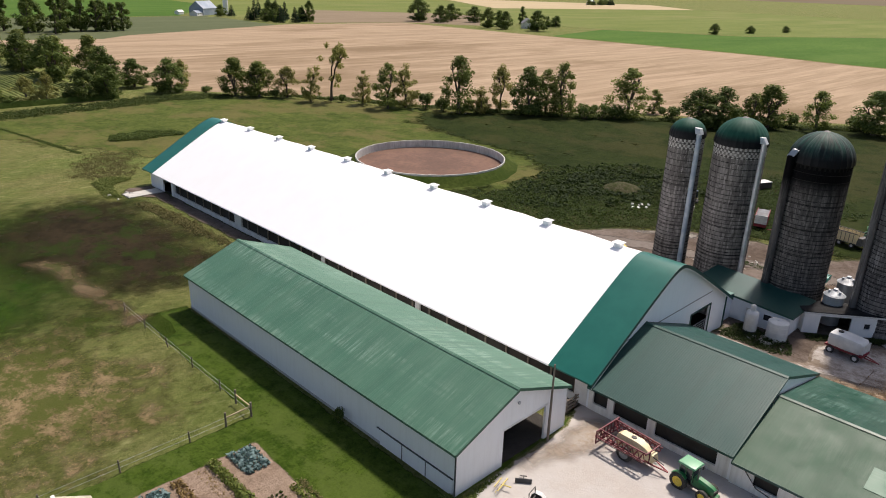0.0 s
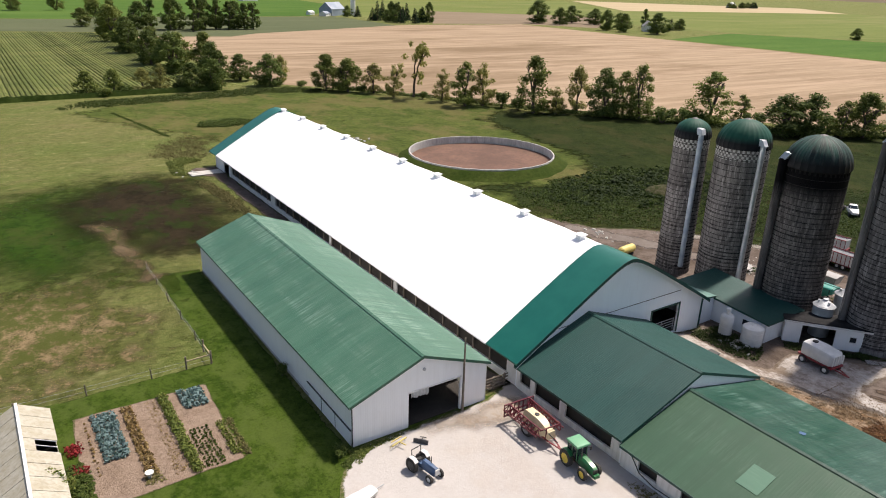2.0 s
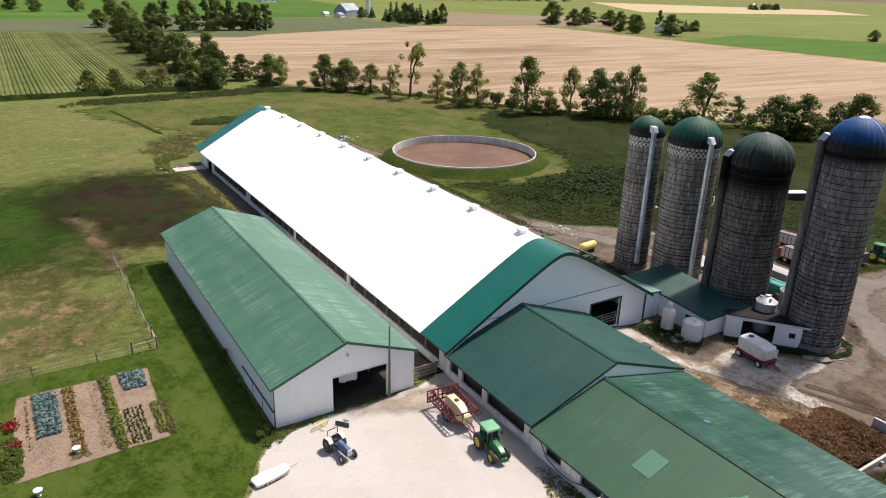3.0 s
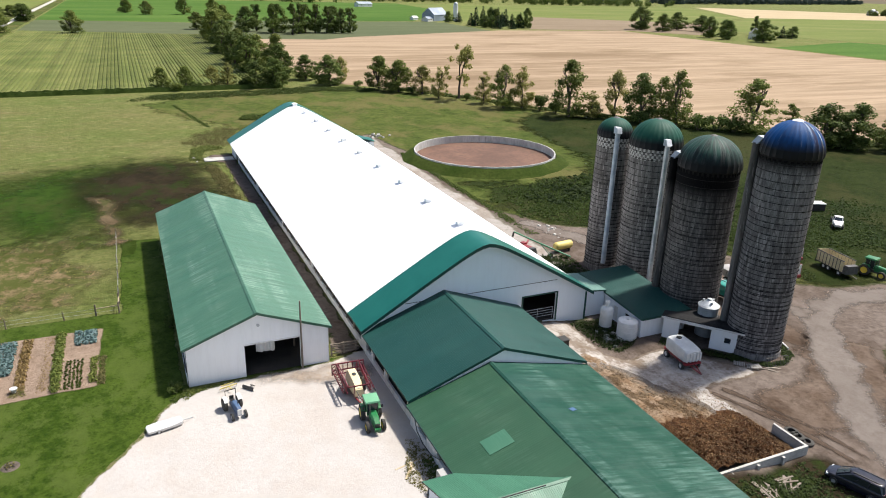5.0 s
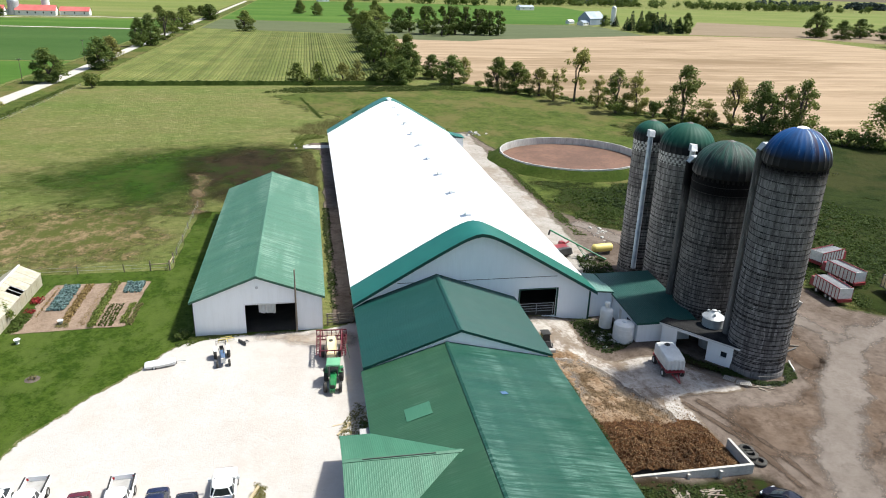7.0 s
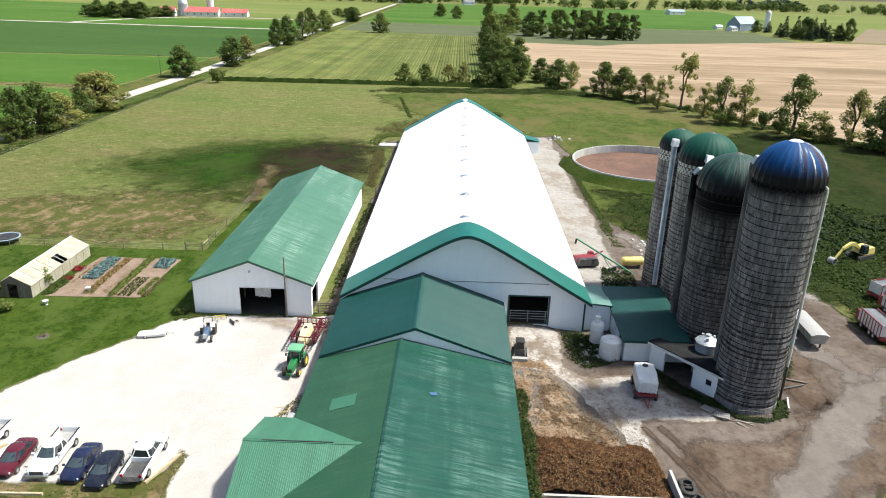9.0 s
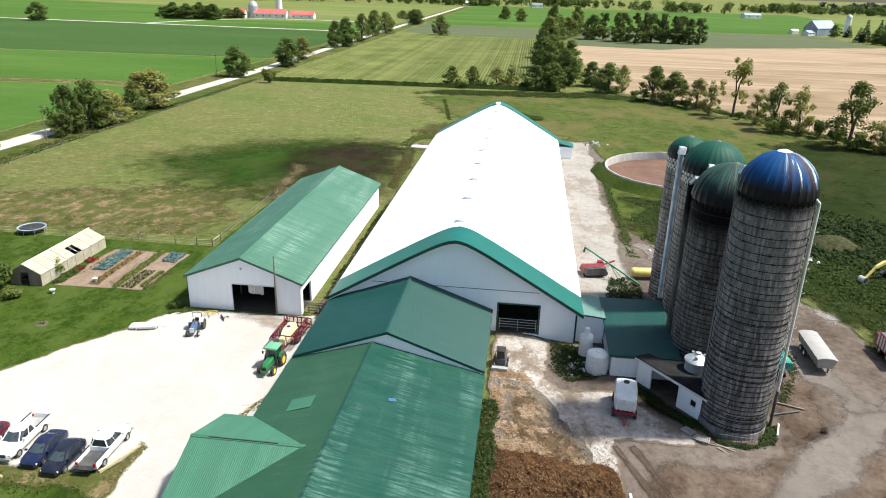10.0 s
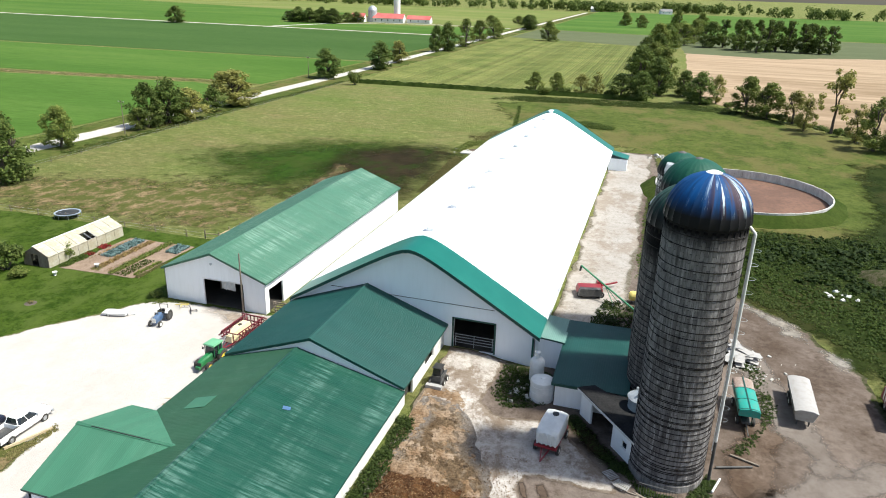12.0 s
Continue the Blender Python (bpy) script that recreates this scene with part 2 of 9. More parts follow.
def siding(name, colour, pitch=0.23, dirt=(0.33, 0.3, 0.25), amount=0.35, rough=0.55):
    """Vertical ribbed boards or sheets: x + y runs along every wall of the place."""
    m, nt, b = material(name, rough)
    v = coords(nt)
    sep = nt.nodes.new("ShaderNodeSeparateXYZ")
    nt.links.new(v, sep.inputs[0])
    k = nt.nodes.new("ShaderNodeMath")
    k.operation = "ADD"
    nt.links.new(sep.outputs[0], k.inputs[0])
    nt.links.new(sep.outputs[1], k.inputs[1])
    fr = nt.nodes.new("ShaderNodeMath")
    fr.operation = "PINGPONG"
    fr.inputs[1].default_value = pitch / 2
    nt.links.new(k.outputs[0], fr.inputs[0])
    rib = nt.nodes.new("ShaderNodeMapRange")
    rib.inputs["From Max"].default_value = pitch * 0.16
    nt.links.new(fr.outputs[0], rib.inputs["Value"])
    streak = noise_fac(nt, coords(nt, (2.2, 2.2, 0.22)), 1.1, 5, 0.65, 0.46, 0.78)
    spots = noise_fac(nt, v, 0.5, 5, 0.7, 0.5, 0.75)
    f = calc(nt, "MULTIPLY", calc(nt, "ADD", streak, calc(nt, "MULTIPLY", spots, 0.5)), amount)
    paint(nt, b, blend(nt, f, colour, dirt))
    bump(nt, b, rib.outputs[0], 0.22, 0.02)
    return m


def roof_steel(name, colour, faded, rough=0.38, streaks=0.3, shine=0.0, scale=0.35, spec=0.5, along=(0.25, 3.2, 0.25)):
    """Painted ribbed steel: streaks run down the slope (along x), weathering and, where strong, painted-in sheen;
    sheets differ a little.
    """
    m, nt, b = material(name, rough, 0, spec)
    v = coords(nt)
    f1 = noise_fac(nt, coords(nt, along), 1.0, 6, 0.7, 0.45, 0.72)
    f2 = noise_fac(nt, v, scale, 5, 0.65, 0.36, 0.7)
    f3 = noise_fac(nt, coords(nt, (0.42, 0.05, 0.42)), 1.0, 3, 0.5, 0.47, 0.62)
    col = blend(nt, calc(nt, "MULTIPLY", f2, 0.45), colour, faded)
    col = blend(nt, calc(nt, "MULTIPLY", calc(nt, "MULTIPLY", f1, calc(nt, "ADD", f3, 0.15)), streaks), col, (min(1, faded[0] * 2.6 + 0.1), min(1, faded[1] * 1.9 + 0.1), min(1, faded[2] * 2.1 + 0.1)))
    rnd = nt.nodes.new("ShaderNodeObjectInfo").outputs["Random"]
    k = nt.nodes.new("ShaderNodeMapRange")
    k.inputs["To Min"].default_value, k.inputs["To Max"].default_value = 0.93, 1.06
    nt.links.new(rnd, k.inputs["Value"])
    paint(nt, b, blend(nt, 1.0, col, k.outputs[0], "MULTIPLY"))
    r = nt.nodes.new("ShaderNodeMapRange")
    r.inputs["To Min"].default_value, r.inputs["To Max"].default_value = rough - shine, rough + 0.12
    nt.links.new(f2, r.inputs["Value"])
    nt.links.new(r.outputs[0], b.inputs["Roughness"])
    return m


def foliage(name, a, b_, trans=0.35):
    m, nt, b = material(name, 0.75, 0, 0.2)
    r = nt.nodes.new("ShaderNodeNewGeometry").outputs["Random Per Island"]
    col = blend(nt, r, a, b_)
    rnd = nt.nodes.new("ShaderNodeObjectInfo").outputs["Random"]
    k = nt.nodes.new("ShaderNodeMapRange")
    k.inputs["To Min"].default_value, k.inputs["To Max"].default_value = 0.8, 1.2
    nt.links.new(rnd, k.inputs["Value"])
    col = blend(nt, 1.0, col, k.outputs[0], "MULTIPLY")
    paint(nt, b, col)
    thin = nt.nodes.new("ShaderNodeBsdfTranslucent")
    nt.links.new(col, thin.inputs["Color"])
    mix = nt.nodes.new("ShaderNodeMixShader")
    mix.inputs[0].default_value = trans
    nt.links.new(b.outputs[0], mix.inputs[1])
    nt.links.new(thin.outputs[0], mix.inputs[2])
    nt.links.new(mix.outputs[0], nt.nodes["Material Output"].inputs["Surface"])
    return m


def stave_concrete(name, a, b_, c, soot=None):
    """Weathered staves, each its own grey, with rain streaks and broad stains;
    soot: heights between which black stains run down from the eave, and how dense they are."""
    m, nt, b = material(name, 0.92, 0, 0.12)
    v = coords(nt)
    isl = nt.nodes.new("ShaderNodeNewGeometry").outputs["Random Per Island"]
    rnd = nt.nodes.new("ShaderNodeObjectInfo").outputs["Random"]
    k = nt.nodes.new("ShaderNodeMath")
    k.operation = "FRACT"
    s = nt.nodes.new("ShaderNodeMath")
    s.operation = "ADD"
    nt.links.new(isl, s.inputs[0])
    nt.links.new(rnd, s.inputs[1])
    nt.links.new(s.outputs[0], k.inputs[0])
    col = blend(nt, k.outputs[0], a, b_)
    stain = noise_fac(nt, coords(nt, (1, 1, 0.35)), 0.3, 6, 0.7, 0.48, 0.66)
    col = blend(nt, calc(nt, "MULTIPLY", stain, 0.6), col, tuple(1.3 * q for q in c))
    streak = noise_fac(nt, coords(nt, (2.6, 2.6, 0.16)), 1.3, 7, 0.78, 0.44, 0.66)
    col = blend(nt, calc(nt, "MULTIPLY", streak, 0.8), col, c)
    pale = noise_fac(nt, coords(nt, (3.5, 3.5, 0.5)), 0.8, 4, 0.7, 0.57, 0.66)
    col = blend(nt, calc(nt, "MULTIPLY", pale, 0.5), col, tuple(min(1.0, 1.7 * q) for q in b_))
    if soot:
        sep = nt.nodes.new("ShaderNodeSeparateXYZ")
        nt.links.new(v, sep.inputs[0])
        r = nt.nodes.new("ShaderNodeMapRange")
        r.inputs["From Min"].default_value, r.inputs["From Max"].default_value = soot[0], soot[1]
        nt.links.new(sep.outputs[2], r.inputs["Value"])
        run = noise_fac(nt, coords(nt, (1.6, 1.6, 0.07)), 0.9, 6, 0.7, 0.32, 0.62)
        f = calc(nt, "MULTIPLY", r.outputs[0], calc(nt, "ADD", run, r.outputs[0]))
        col = blend(nt, calc(nt, "MULTIPLY", f, soot[2]), col, (0.004, 0.0035, 0.004))
    g = noise_fac(nt, v, 6.0, 4, 0.6)
    paint(nt, b, col)
    bump(nt, b, g, 0.3, 0.02)
    return m


def streaked_dome(name, a, b_, c, mid=(0.45, 0.68), rim=0.0, wedge=None):
    """Domes: paint run down from the crown in streaks; wedge: a few broad sheets gone that colour or bare."""
    m, nt, b = material(name, 0.62, 0, 0.2)
    tc = nt.nodes.new("ShaderNodeTexCoord").outputs["Object"]
    sep = nt.nodes.new("ShaderNodeSeparateXYZ")
    nt.links.new(tc, sep.inputs[0])
    an = nt.nodes.new("ShaderNodeMath")
    an.operation = "ARCTAN2"
    nt.links.new(sep.outputs[1], an.inputs[0])
    nt.links.new(sep.outputs[0], an.inputs[1])
    cb = nt.nodes.new("ShaderNodeCombineXYZ")
    nt.links.new(an.outputs[0], cb.inputs[0])
    nt.links.new(sep.outputs[2], cb.inputs[1])

    def polar(around, down):
        mp = nt.nodes.new("ShaderNodeMapping")
        mp.inputs["Scale"].default_value = (around, down, 1)
        nt.links.new(cb.outputs[0], mp.inputs["Vector"])
        return mp.outputs[0]
    f = noise_fac(nt, polar(8.0, 0.22), 1.0, 6, 0.75, *mid)
    g = noise_fac(nt, polar(3.2, 0.3), 1.0, 5, 0.7, 0.4, 0.6)
    col = blend(nt, g, a, b_)
    if wedge:
        ang = nt.nodes.new("ShaderNodeMapRange")
        ang.inputs["From Min"].default_value, ang.inputs["From Max"].default_value = -1.9, -1.45
        nt.links.new(an.outputs[0], ang.inputs["Value"])
        up = nt.nodes.new("ShaderNodeMapRange")
        up.inputs["From Min"].default_value, up.inputs["From Max"].default_value = 0.9, -0.6
        nt.links.new(an.outputs[0], up.inputs["Value"])
        side = calc(nt, "MULTIPLY", ang.outputs[0], up.outputs[0])
        col = blend(nt, calc(nt, "MULTIPLY", side, noise_fac(nt, polar(2.9, 0.1), 1.0, 2, 0.5, 0.5, 0.56)), col, wedge)
        bare = noise_fac(nt, polar(3.6, 0.14), 1.0, 6, 0.65, 0.56, 0.62)
        col = blend(nt, calc(nt, "MULTIPLY", side, bare), col, c)
    col = blend(nt, calc(nt, "MULTIPLY", f, 0.65), col, c)
    if rim:
        # soot that crept up from the eave, uneven round the rim
        low = nt.nodes.new("ShaderNodeMapRange")
        low.inputs["From Min"].default_value, low.inputs["From Max"].default_value = 1.5 * rim, 0.55
        nt.links.new(sep.outputs[2], low.inputs["Value"])
        edge = noise_fac(nt, polar(5.0, 0.2), 1.0, 6, 0.75, 0.3, 0.6)
        col = blend(nt, calc(nt, "MULTIPLY", low.outputs[0], calc(nt, "ADD", edge, low.outputs[0])), col, (0.006, 0.006, 0.008))
    paint(nt, b, col)
    return m


def glass(name, colour=(0.02, 0.025, 0.03)):
    m, nt, b = material(name, 0.06, 0, 0.6)
    paint(nt, b, colour)
    return m


m_pasture = ground_cover()
m_lawn = edged("lawn", ((0.026, 0.051, 0.005), (0.055, 0.086, 0.012), (0.011, 0.024, 0.003)), None, 4.0, 0.12, patch=((0.08, 0.108, 0.024), 0.2, 0.5))
m_meadow = edged("meadow_grass", ((0.047, 0.07, 0.013), (0.096, 0.116, 0.028), (0.02, 0.034, 0.007)), None, 1.1, 0.05, patch=((0.135, 0.112, 0.046), 0.04, 0.6), soft=0.5)
# lush grass, its colour darkened further to carry cloud shade
m_lush_shade = edged("lush_grass_cloud_shade", ((0.013, 0.023, 0.003), (0.026, 0.037, 0.008), (0.005, 0.009, 0.001)), None, 1.0, 0.06, patch=((0.04, 0.04, 0.013), 0.05, 0.6), soft=0.5)
m_dark_grass = edged("dark_green_grass", ((0.016, 0.045, 0.004), (0.034, 0.066, 0.008), (0.007, 0.018, 0.002)), None, 1.2, 0.08, patch=((0.045, 0.052, 0.014), 0.12, 0.5), soft=0.6)
m_mud = edged("trampled_mud", ((0.016, 0.013, 0.006), (0.036, 0.026, 0.014), (0.008, 0.006, 0.003)), None, 1.2, 0.1, patch=((0.018, 0.032, 0.005), 0.14, 0.85), soft=0.62)
m_dry = edged("dry_grass", ((0.13, 0.098, 0.047), (0.27, 0.195, 0.11), (0.034, 0.035, 0.011)), None, 3.4, 0.1, patch=((0.062, 0.074, 0.017), 0.4, 0.92, 0.53, 0.42), soft=0.5, specks=0.8)
m_gravel = edged("limestone_gravel", ((0.425, 0.395, 0.37), (0.46, 0.432, 0.408), (0.41, 0.378, 0.352)), ((0.05, 0.075, 0.014), (0.17, 0.15, 0.08)), 2.6, 0.06, patch=((0.4, 0.34, 0.29), 0.08, 0.35), specks=0.05)
m_yard = edged("dirt_yard", ((0.1, 0.075, 0.059), (0.185, 0.15, 0.128), (0.05, 0.036, 0.027)), ((0.025, 0.036, 0.008), (0.09, 0.075, 0.05)), 1.4, 0.07, patch=((0.055, 0.037, 0.025), 0.05, 0.75, 0.68), specks=0.2)
m_concrete = edged("dirty_concrete", ((0.36, 0.325, 0.29), (0.46, 0.425, 0.39), (0.17, 0.13, 0.1)), ((0.12, 0.09, 0.065), (0.19, 0.155, 0.125)), 1.5, 0.2, patch=((0.13, 0.088, 0.055), 0.26, 0.7))
m_swept = edged("swept_wheel_track", ((0.155, 0.13, 0.112), (0.2, 0.172, 0.152), (0.12, 0.097, 0.082)), None, 1.2, 0.1, soft=0.5, specks=0.15)
m_rut = edged("dark_ruts", ((0.075, 0.053, 0.039), (0.105, 0.078, 0.06), (0.045, 0.03, 0.022)), None, 1.6, 0.3, soft=0.55, specks=0.3)
m_path = edged("trodden_earth", ((0.095, 0.066, 0.036), (0.15, 0.108, 0.066), (0.04, 0.036, 0.015)), None, 1.6, 0.2, patch=((0.04, 0.05, 0.012), 0.3, 0.85), soft=0.62, specks=0.6)
m_stain = edged("stained_gravel", ((0.31, 0.245, 0.185), (0.37, 0.31, 0.25), (0.2, 0.13, 0.085)), None, 1.8, 0.3, patch=((0.4, 0.36, 0.32), 0.35, 0.6), soft=0.62, specks=0.5)
m_bank = worn("mud_bank", (0.18, 0.112, 0.062), (0.3, 0.225, 0.16), (0.05, 0.027, 0.014), 0.45, 4.0, 0.95, relief=1.0, spec=0.1)
m_brown_field = field("brown_field", (0.2, 0.155, 0.105), (0.25, 0.195, 0.135), (0.16, 0.12, 0.08), (0.2, 1, 1), 0.02, 0.4)
m_smear = edged("brown_mud_smear", ((0.15, 0.095, 0.05), (0.22, 0.155, 0.095), (0.035, 0.02, 0.011)), ((0.2, 0.165, 0.14), (0.28, 0.25, 0.22)), 1.8, 0.3, patch=((0.29, 0.235, 0.18), 0.3, 0.7), soft=0.45, relief=0.8, specks=0.8)
m_spill = edged("spilled_gravel", ((0.24, 0.215, 0.185), (0.31, 0.285, 0.255), (0.12, 0.1, 0.075)), None, 1.6, 0.2, soft=0.5, specks=0.5)
m_dirt = edged("brown_dirt", ((0.105, 0.073, 0.052), (0.165, 0.125, 0.098), (0.05, 0.032, 0.022)), None, 1.4, 0.15, patch=((0.045, 0.028, 0.018), 0.14, 0.7, 0.62), soft=0.5, specks=0.3)
m_track = edged("pale_track_gravel", ((0.31, 0.28, 0.25), (0.37, 0.345, 0.32), (0.22, 0.19, 0.16)), ((0.1, 0.085, 0.06), (0.18, 0.16, 0.13)), 1.6, 0.1, patch=((0.2, 0.155, 0.115), 0.12, 0.6), soft=0.3)
m_road = edged("gravel_road", ((0.44, 0.415, 0.375), (0.49, 0.465, 0.425), (0.38, 0.345, 0.3)), ((0.1, 0.12, 0.04), (0.3, 0.27, 0.18)), 1.0, 0.05)
m_soil = edged("garden_soil", ((0.25, 0.18, 0.132), (0.32, 0.24, 0.18), (0.16, 0.11, 0.078)), ((0.05, 0.075, 0.015), (0.16, 0.12, 0.08)), 3.0, 0.3, relief=0.7)
m_crop_edge = worn("corn_headland", (0.045, 0.075, 0.014), (0.085, 0.12, 0.026), (0.02, 0.034, 0.007), 0.5, 4, 0.9, spec=0.1)
m_stubble = field("wheat_stubble", (0.28, 0.208, 0.138), (0.42, 0.315, 0.218), (0.22, 0.155, 0.098), (0.06, 1.0, 1), 0.14, 0.5, 40, swath=((0.18, 0.125, 0.075), 0.011, 0.85))
m_crop = field("green_crop", (0.055, 0.115, 0.02), (0.085, 0.15, 0.03), (0.038, 0.082, 0.013), (0.25, 1, 1), 0.02, 0.6, swath=((0.1, 0.155, 0.038), 0.01, 0.5))
m_crop_dark = field("dark_crop", (0.044, 0.088, 0.022), (0.06, 0.106, 0.03), (0.03, 0.062, 0.015), (0.25, 1, 1), 0.02, 0.6)
m_crop_olive = field("olive_crop", (0.125, 0.155, 0.042), (0.175, 0.195, 0.062), (0.09, 0.12, 0.03), (0.3, 1, 1), 0.02, 0.5, swath=((0.2, 0.19, 0.08), 0.008, 0.5))
m_fallow = field("fallow_soil", (0.09, 0.108, 0.055), (0.12, 0.13, 0.072), (0.068, 0.082, 0.04), (0.2, 1, 1), 0.03, 0.5)
m_tan_field = field("tan_field", (0.4, 0.32, 0.2), (0.46, 0.38, 0.25), (0.33, 0.25, 0.15), (0.2, 1, 1), 0.03, 0.5)
m_corn = worn("corn_leaves", (0.088, 0.108, 0.028), (0.15, 0.155, 0.05), (0.05, 0.07, 0.016), 0.05, 1.8, 0.85, island=0.16, spec=0.1)

m_white_wall = siding("white_siding", (0.88, 0.885, 0.89), 0.23, amount=0.1)
m_barn_wall = siding("pale_siding", (0.87, 0.9, 0.93), 0.3, dirt=(0.6, 0.61, 0.61), amount=0.14)
m_old_white = siding("weathered_white_siding", (0.8, 0.79, 0.76), 0.2, amount=0.42)
m_trim_white = worn("white_trim", (0.78, 0.78, 0.77), (0.66, 0.65, 0.63), None, 0.8, 9, 0.5, relief=0)
m_membrane = worn("white_roof_membrane", (0.95, 0.95, 0.95), (0.93, 0.93, 0.93), None, 0.3, 4, 0.55, relief=0.02)
m_green_shed = roof_steel("faded_green_steel", (0.042, 0.125, 0.08), (0.075, 0.165, 0.112), 0.5, 0.6, spec=0.4)
m_green_link = roof_steel("dark_green_steel", (0.006, 0.05, 0.042), (0.01, 0.063, 0.053), 0.44, 0.06, spec=0.38)
# east slope of the wing: sun sheen painted as pale streaks, besides wear
m_green_long = roof_steel("sheen_streaked_green_steel", (0.006, 0.05, 0.031), (0.014, 0.074, 0.048), 0.38, 0.8, 0.06, spec=0.4)
m_green_west = roof_steel("dull_green_steel", (0.02, 0.07, 0.036), (0.032, 0.088, 0.048), 0.5, 0.14, spec=0.3)
m_green_faded = roof_steel("grey_green_steel", (0.12, 0.22, 0.19), (0.16, 0.27, 0.235), 0.5, 0.2, spec=0.3, along=(3.2, 0.25, 0.25))
m_green_wing = roof_steel("light_green_steel", (0.038, 0.138, 0.08), (0.05, 0.16, 0.095), 0.48, 0.12, along=(3.2, 0.25, 0.25))
m_green_trim = worn("green_trim", (0.0, 0.104, 0.08), (0.004, 0.12, 0.092), None, 0.4, 8, 0.35, relief=0)
m_dark_trim = worn("dark_green_flashing", (0.008, 0.055, 0.045), (0.012, 0.07, 0.055), None, 0.6, 8, 0.45, relief=0)
m_black_roof = worn("tarred_roof", (0.008, 0.008, 0.009), (0.018, 0.018, 0.019), (0.03, 0.028, 0.027), 0.7, 5, 0.9, spec=0.2)
# near-black base: interior shade put into the colour; also dark curtain and truck box
m_inside = worn("interior_shade_and_dark_panels", (0.03, 0.026, 0.022), (0.05, 0.043, 0.036), None, 0.5, 6, 0.95)
m_wood = worn("weathered_timber", (0.19, 0.15, 0.115), (0.27, 0.23, 0.185), (0.11, 0.085, 0.065), 0.7, 9, 0.85, stretch=(1, 1, 0.3))
m_post = worn("grey_posts", (0.16, 0.13, 0.1), (0.24, 0.2, 0.16), (0.09, 0.07, 0.05), 1.4, 12, 0.9, jitter=5.0)
m_lumber = worn("pale_lumber", (0.42, 0.33, 0.2), (0.5, 0.41, 0.27), (0.3, 0.22, 0.13), 1.4, 12, 0.85)
m_lumber_grey = worn("bleached_lumber", (0.4, 0.39, 0.37), (0.28, 0.265, 0.25), (0.15, 0.14, 0.13), 2.0, 12, 0.85)
m_foundation = worn("concrete_wall", (0.42, 0.41, 0.38), (0.54, 0.52, 0.48), (0.28, 0.26, 0.23), 0.5, 4, 0.9)
m_tank_wall = worn("precast_concrete", (0.46, 0.45, 0.42), (0.57, 0.56, 0.53), (0.3, 0.29, 0.27), 0.4, 2.2, 0.9, stretch=(1, 1, 0.3))
m_stave = stave_concrete("stave_concrete", (0.15, 0.138, 0.131), (0.27, 0.25, 0.239), (0.03, 0.026, 0.024), (17.9, 19.2, 0.4))
m_stave_tall = stave_concrete("tall_stave_concrete", (0.14, 0.131, 0.131), (0.265, 0.25, 0.248), (0.026, 0.022, 0.022), (20.6, 22.3, 1.0))
m_stave_dark = stave_concrete("sooty_stave_concrete", (0.1, 0.091, 0.087), (0.19, 0.174, 0.166), (0.022, 0.018, 0.018), (14.2, 16.8, 1.0))
m_hoop = worn("rusty_hoops", (0.014, 0.012, 0.012), (0.03, 0.026, 0.024), None, 2, 9, 0.8, spec=0.15)
m_checker = worn("whitewashed_staves", (0.5, 0.49, 0.46), (0.4, 0.385, 0.36), (0.26, 0.24, 0.22), 1.6, 8, 0.9)
m_gap = worn("dark_joints", (0.012, 0.011, 0.011), (0.02, 0.018, 0.017), None, 2, 9, 0.95, spec=0.1)
m_dome_green = streaked_dome("green_dome", (0.006, 0.06, 0.04), (0.012, 0.075, 0.05), (0.1, 0.15, 0.125), (0.6, 0.78), 1.0)
m_dome_sooty = streaked_dome("sooty_green_dome", (0.022, 0.075, 0.058), (0.012, 0.022, 0.02), (0.22, 0.25, 0.235), (0.5, 0.74), 1.5)
m_dome_blue = streaked_dome("blue_dome", (0.003, 0.065, 0.22), (0.004, 0.04, 0.13), (0.6, 0.74, 0.82), (0.6, 0.76), 1.2, wedge=(0.045, 0.028, 0.045))
m_galv = worn("galvanised_steel", (0.36, 0.38, 0.4), (0.5, 0.52, 0.54), None, 1.0, 8, 0.45, metal=0.35)
m_chute_blue = worn("blue_grey_chute", (0.2, 0.25, 0.31), (0.32, 0.36, 0.41), None, 0.8, 8, 0.5)
m_poly = worn("white_plastic", (0.72, 0.72, 0.7), (0.62, 0.62, 0.6), None, 1.1, 9, 0.4, kind="object", relief=0)
m_manure = worn("dry_manure", (0.055, 0.023, 0.01), (0.17, 0.085, 0.036), (0.014, 0.006, 0.003), 0.9, 14.0, 0.95, relief=1.0, mid=(0.38, 0.66), spec=0.1)
m_straw = worn("straw_litter", (0.26, 0.16, 0.075), (0.12, 0.068, 0.03), (0.06, 0.033, 0.016), 0.8, 5, 0.95, relief=0.8, island=0.5)
# distance haze is put into this leaf colour as a blue-green tint
m_leaf_haze = foliage("haze_tinted_woods", (0.028, 0.05, 0.042), (0.06, 0.085, 0.075), 0.2)
m_pit_floor = worn("brown_crust", (0.11, 0.055, 0.035), (0.165, 0.085, 0.054), (0.07, 0.038, 0.026), 0.12, 1.5, 0.9)

m_tyre = worn("rubber", (0.018, 0.018, 0.018), (0.035, 0.033, 0.03), (0.09, 0.08, 0.065), 3, 12, 0.85, kind="object")
m_rim_white = gloss_paint("white_rim", (0.7, 0.7, 0.68), 0.4)
m_rim_yellow = gloss_paint("yellow_rim", (0.75, 0.55, 0.06), 0.4)
m_alloy = gloss_paint("alloy_rim", (0.5, 0.51, 0.52), 0.3, metal=0.7)
m_glass = glass("tinted_glass")
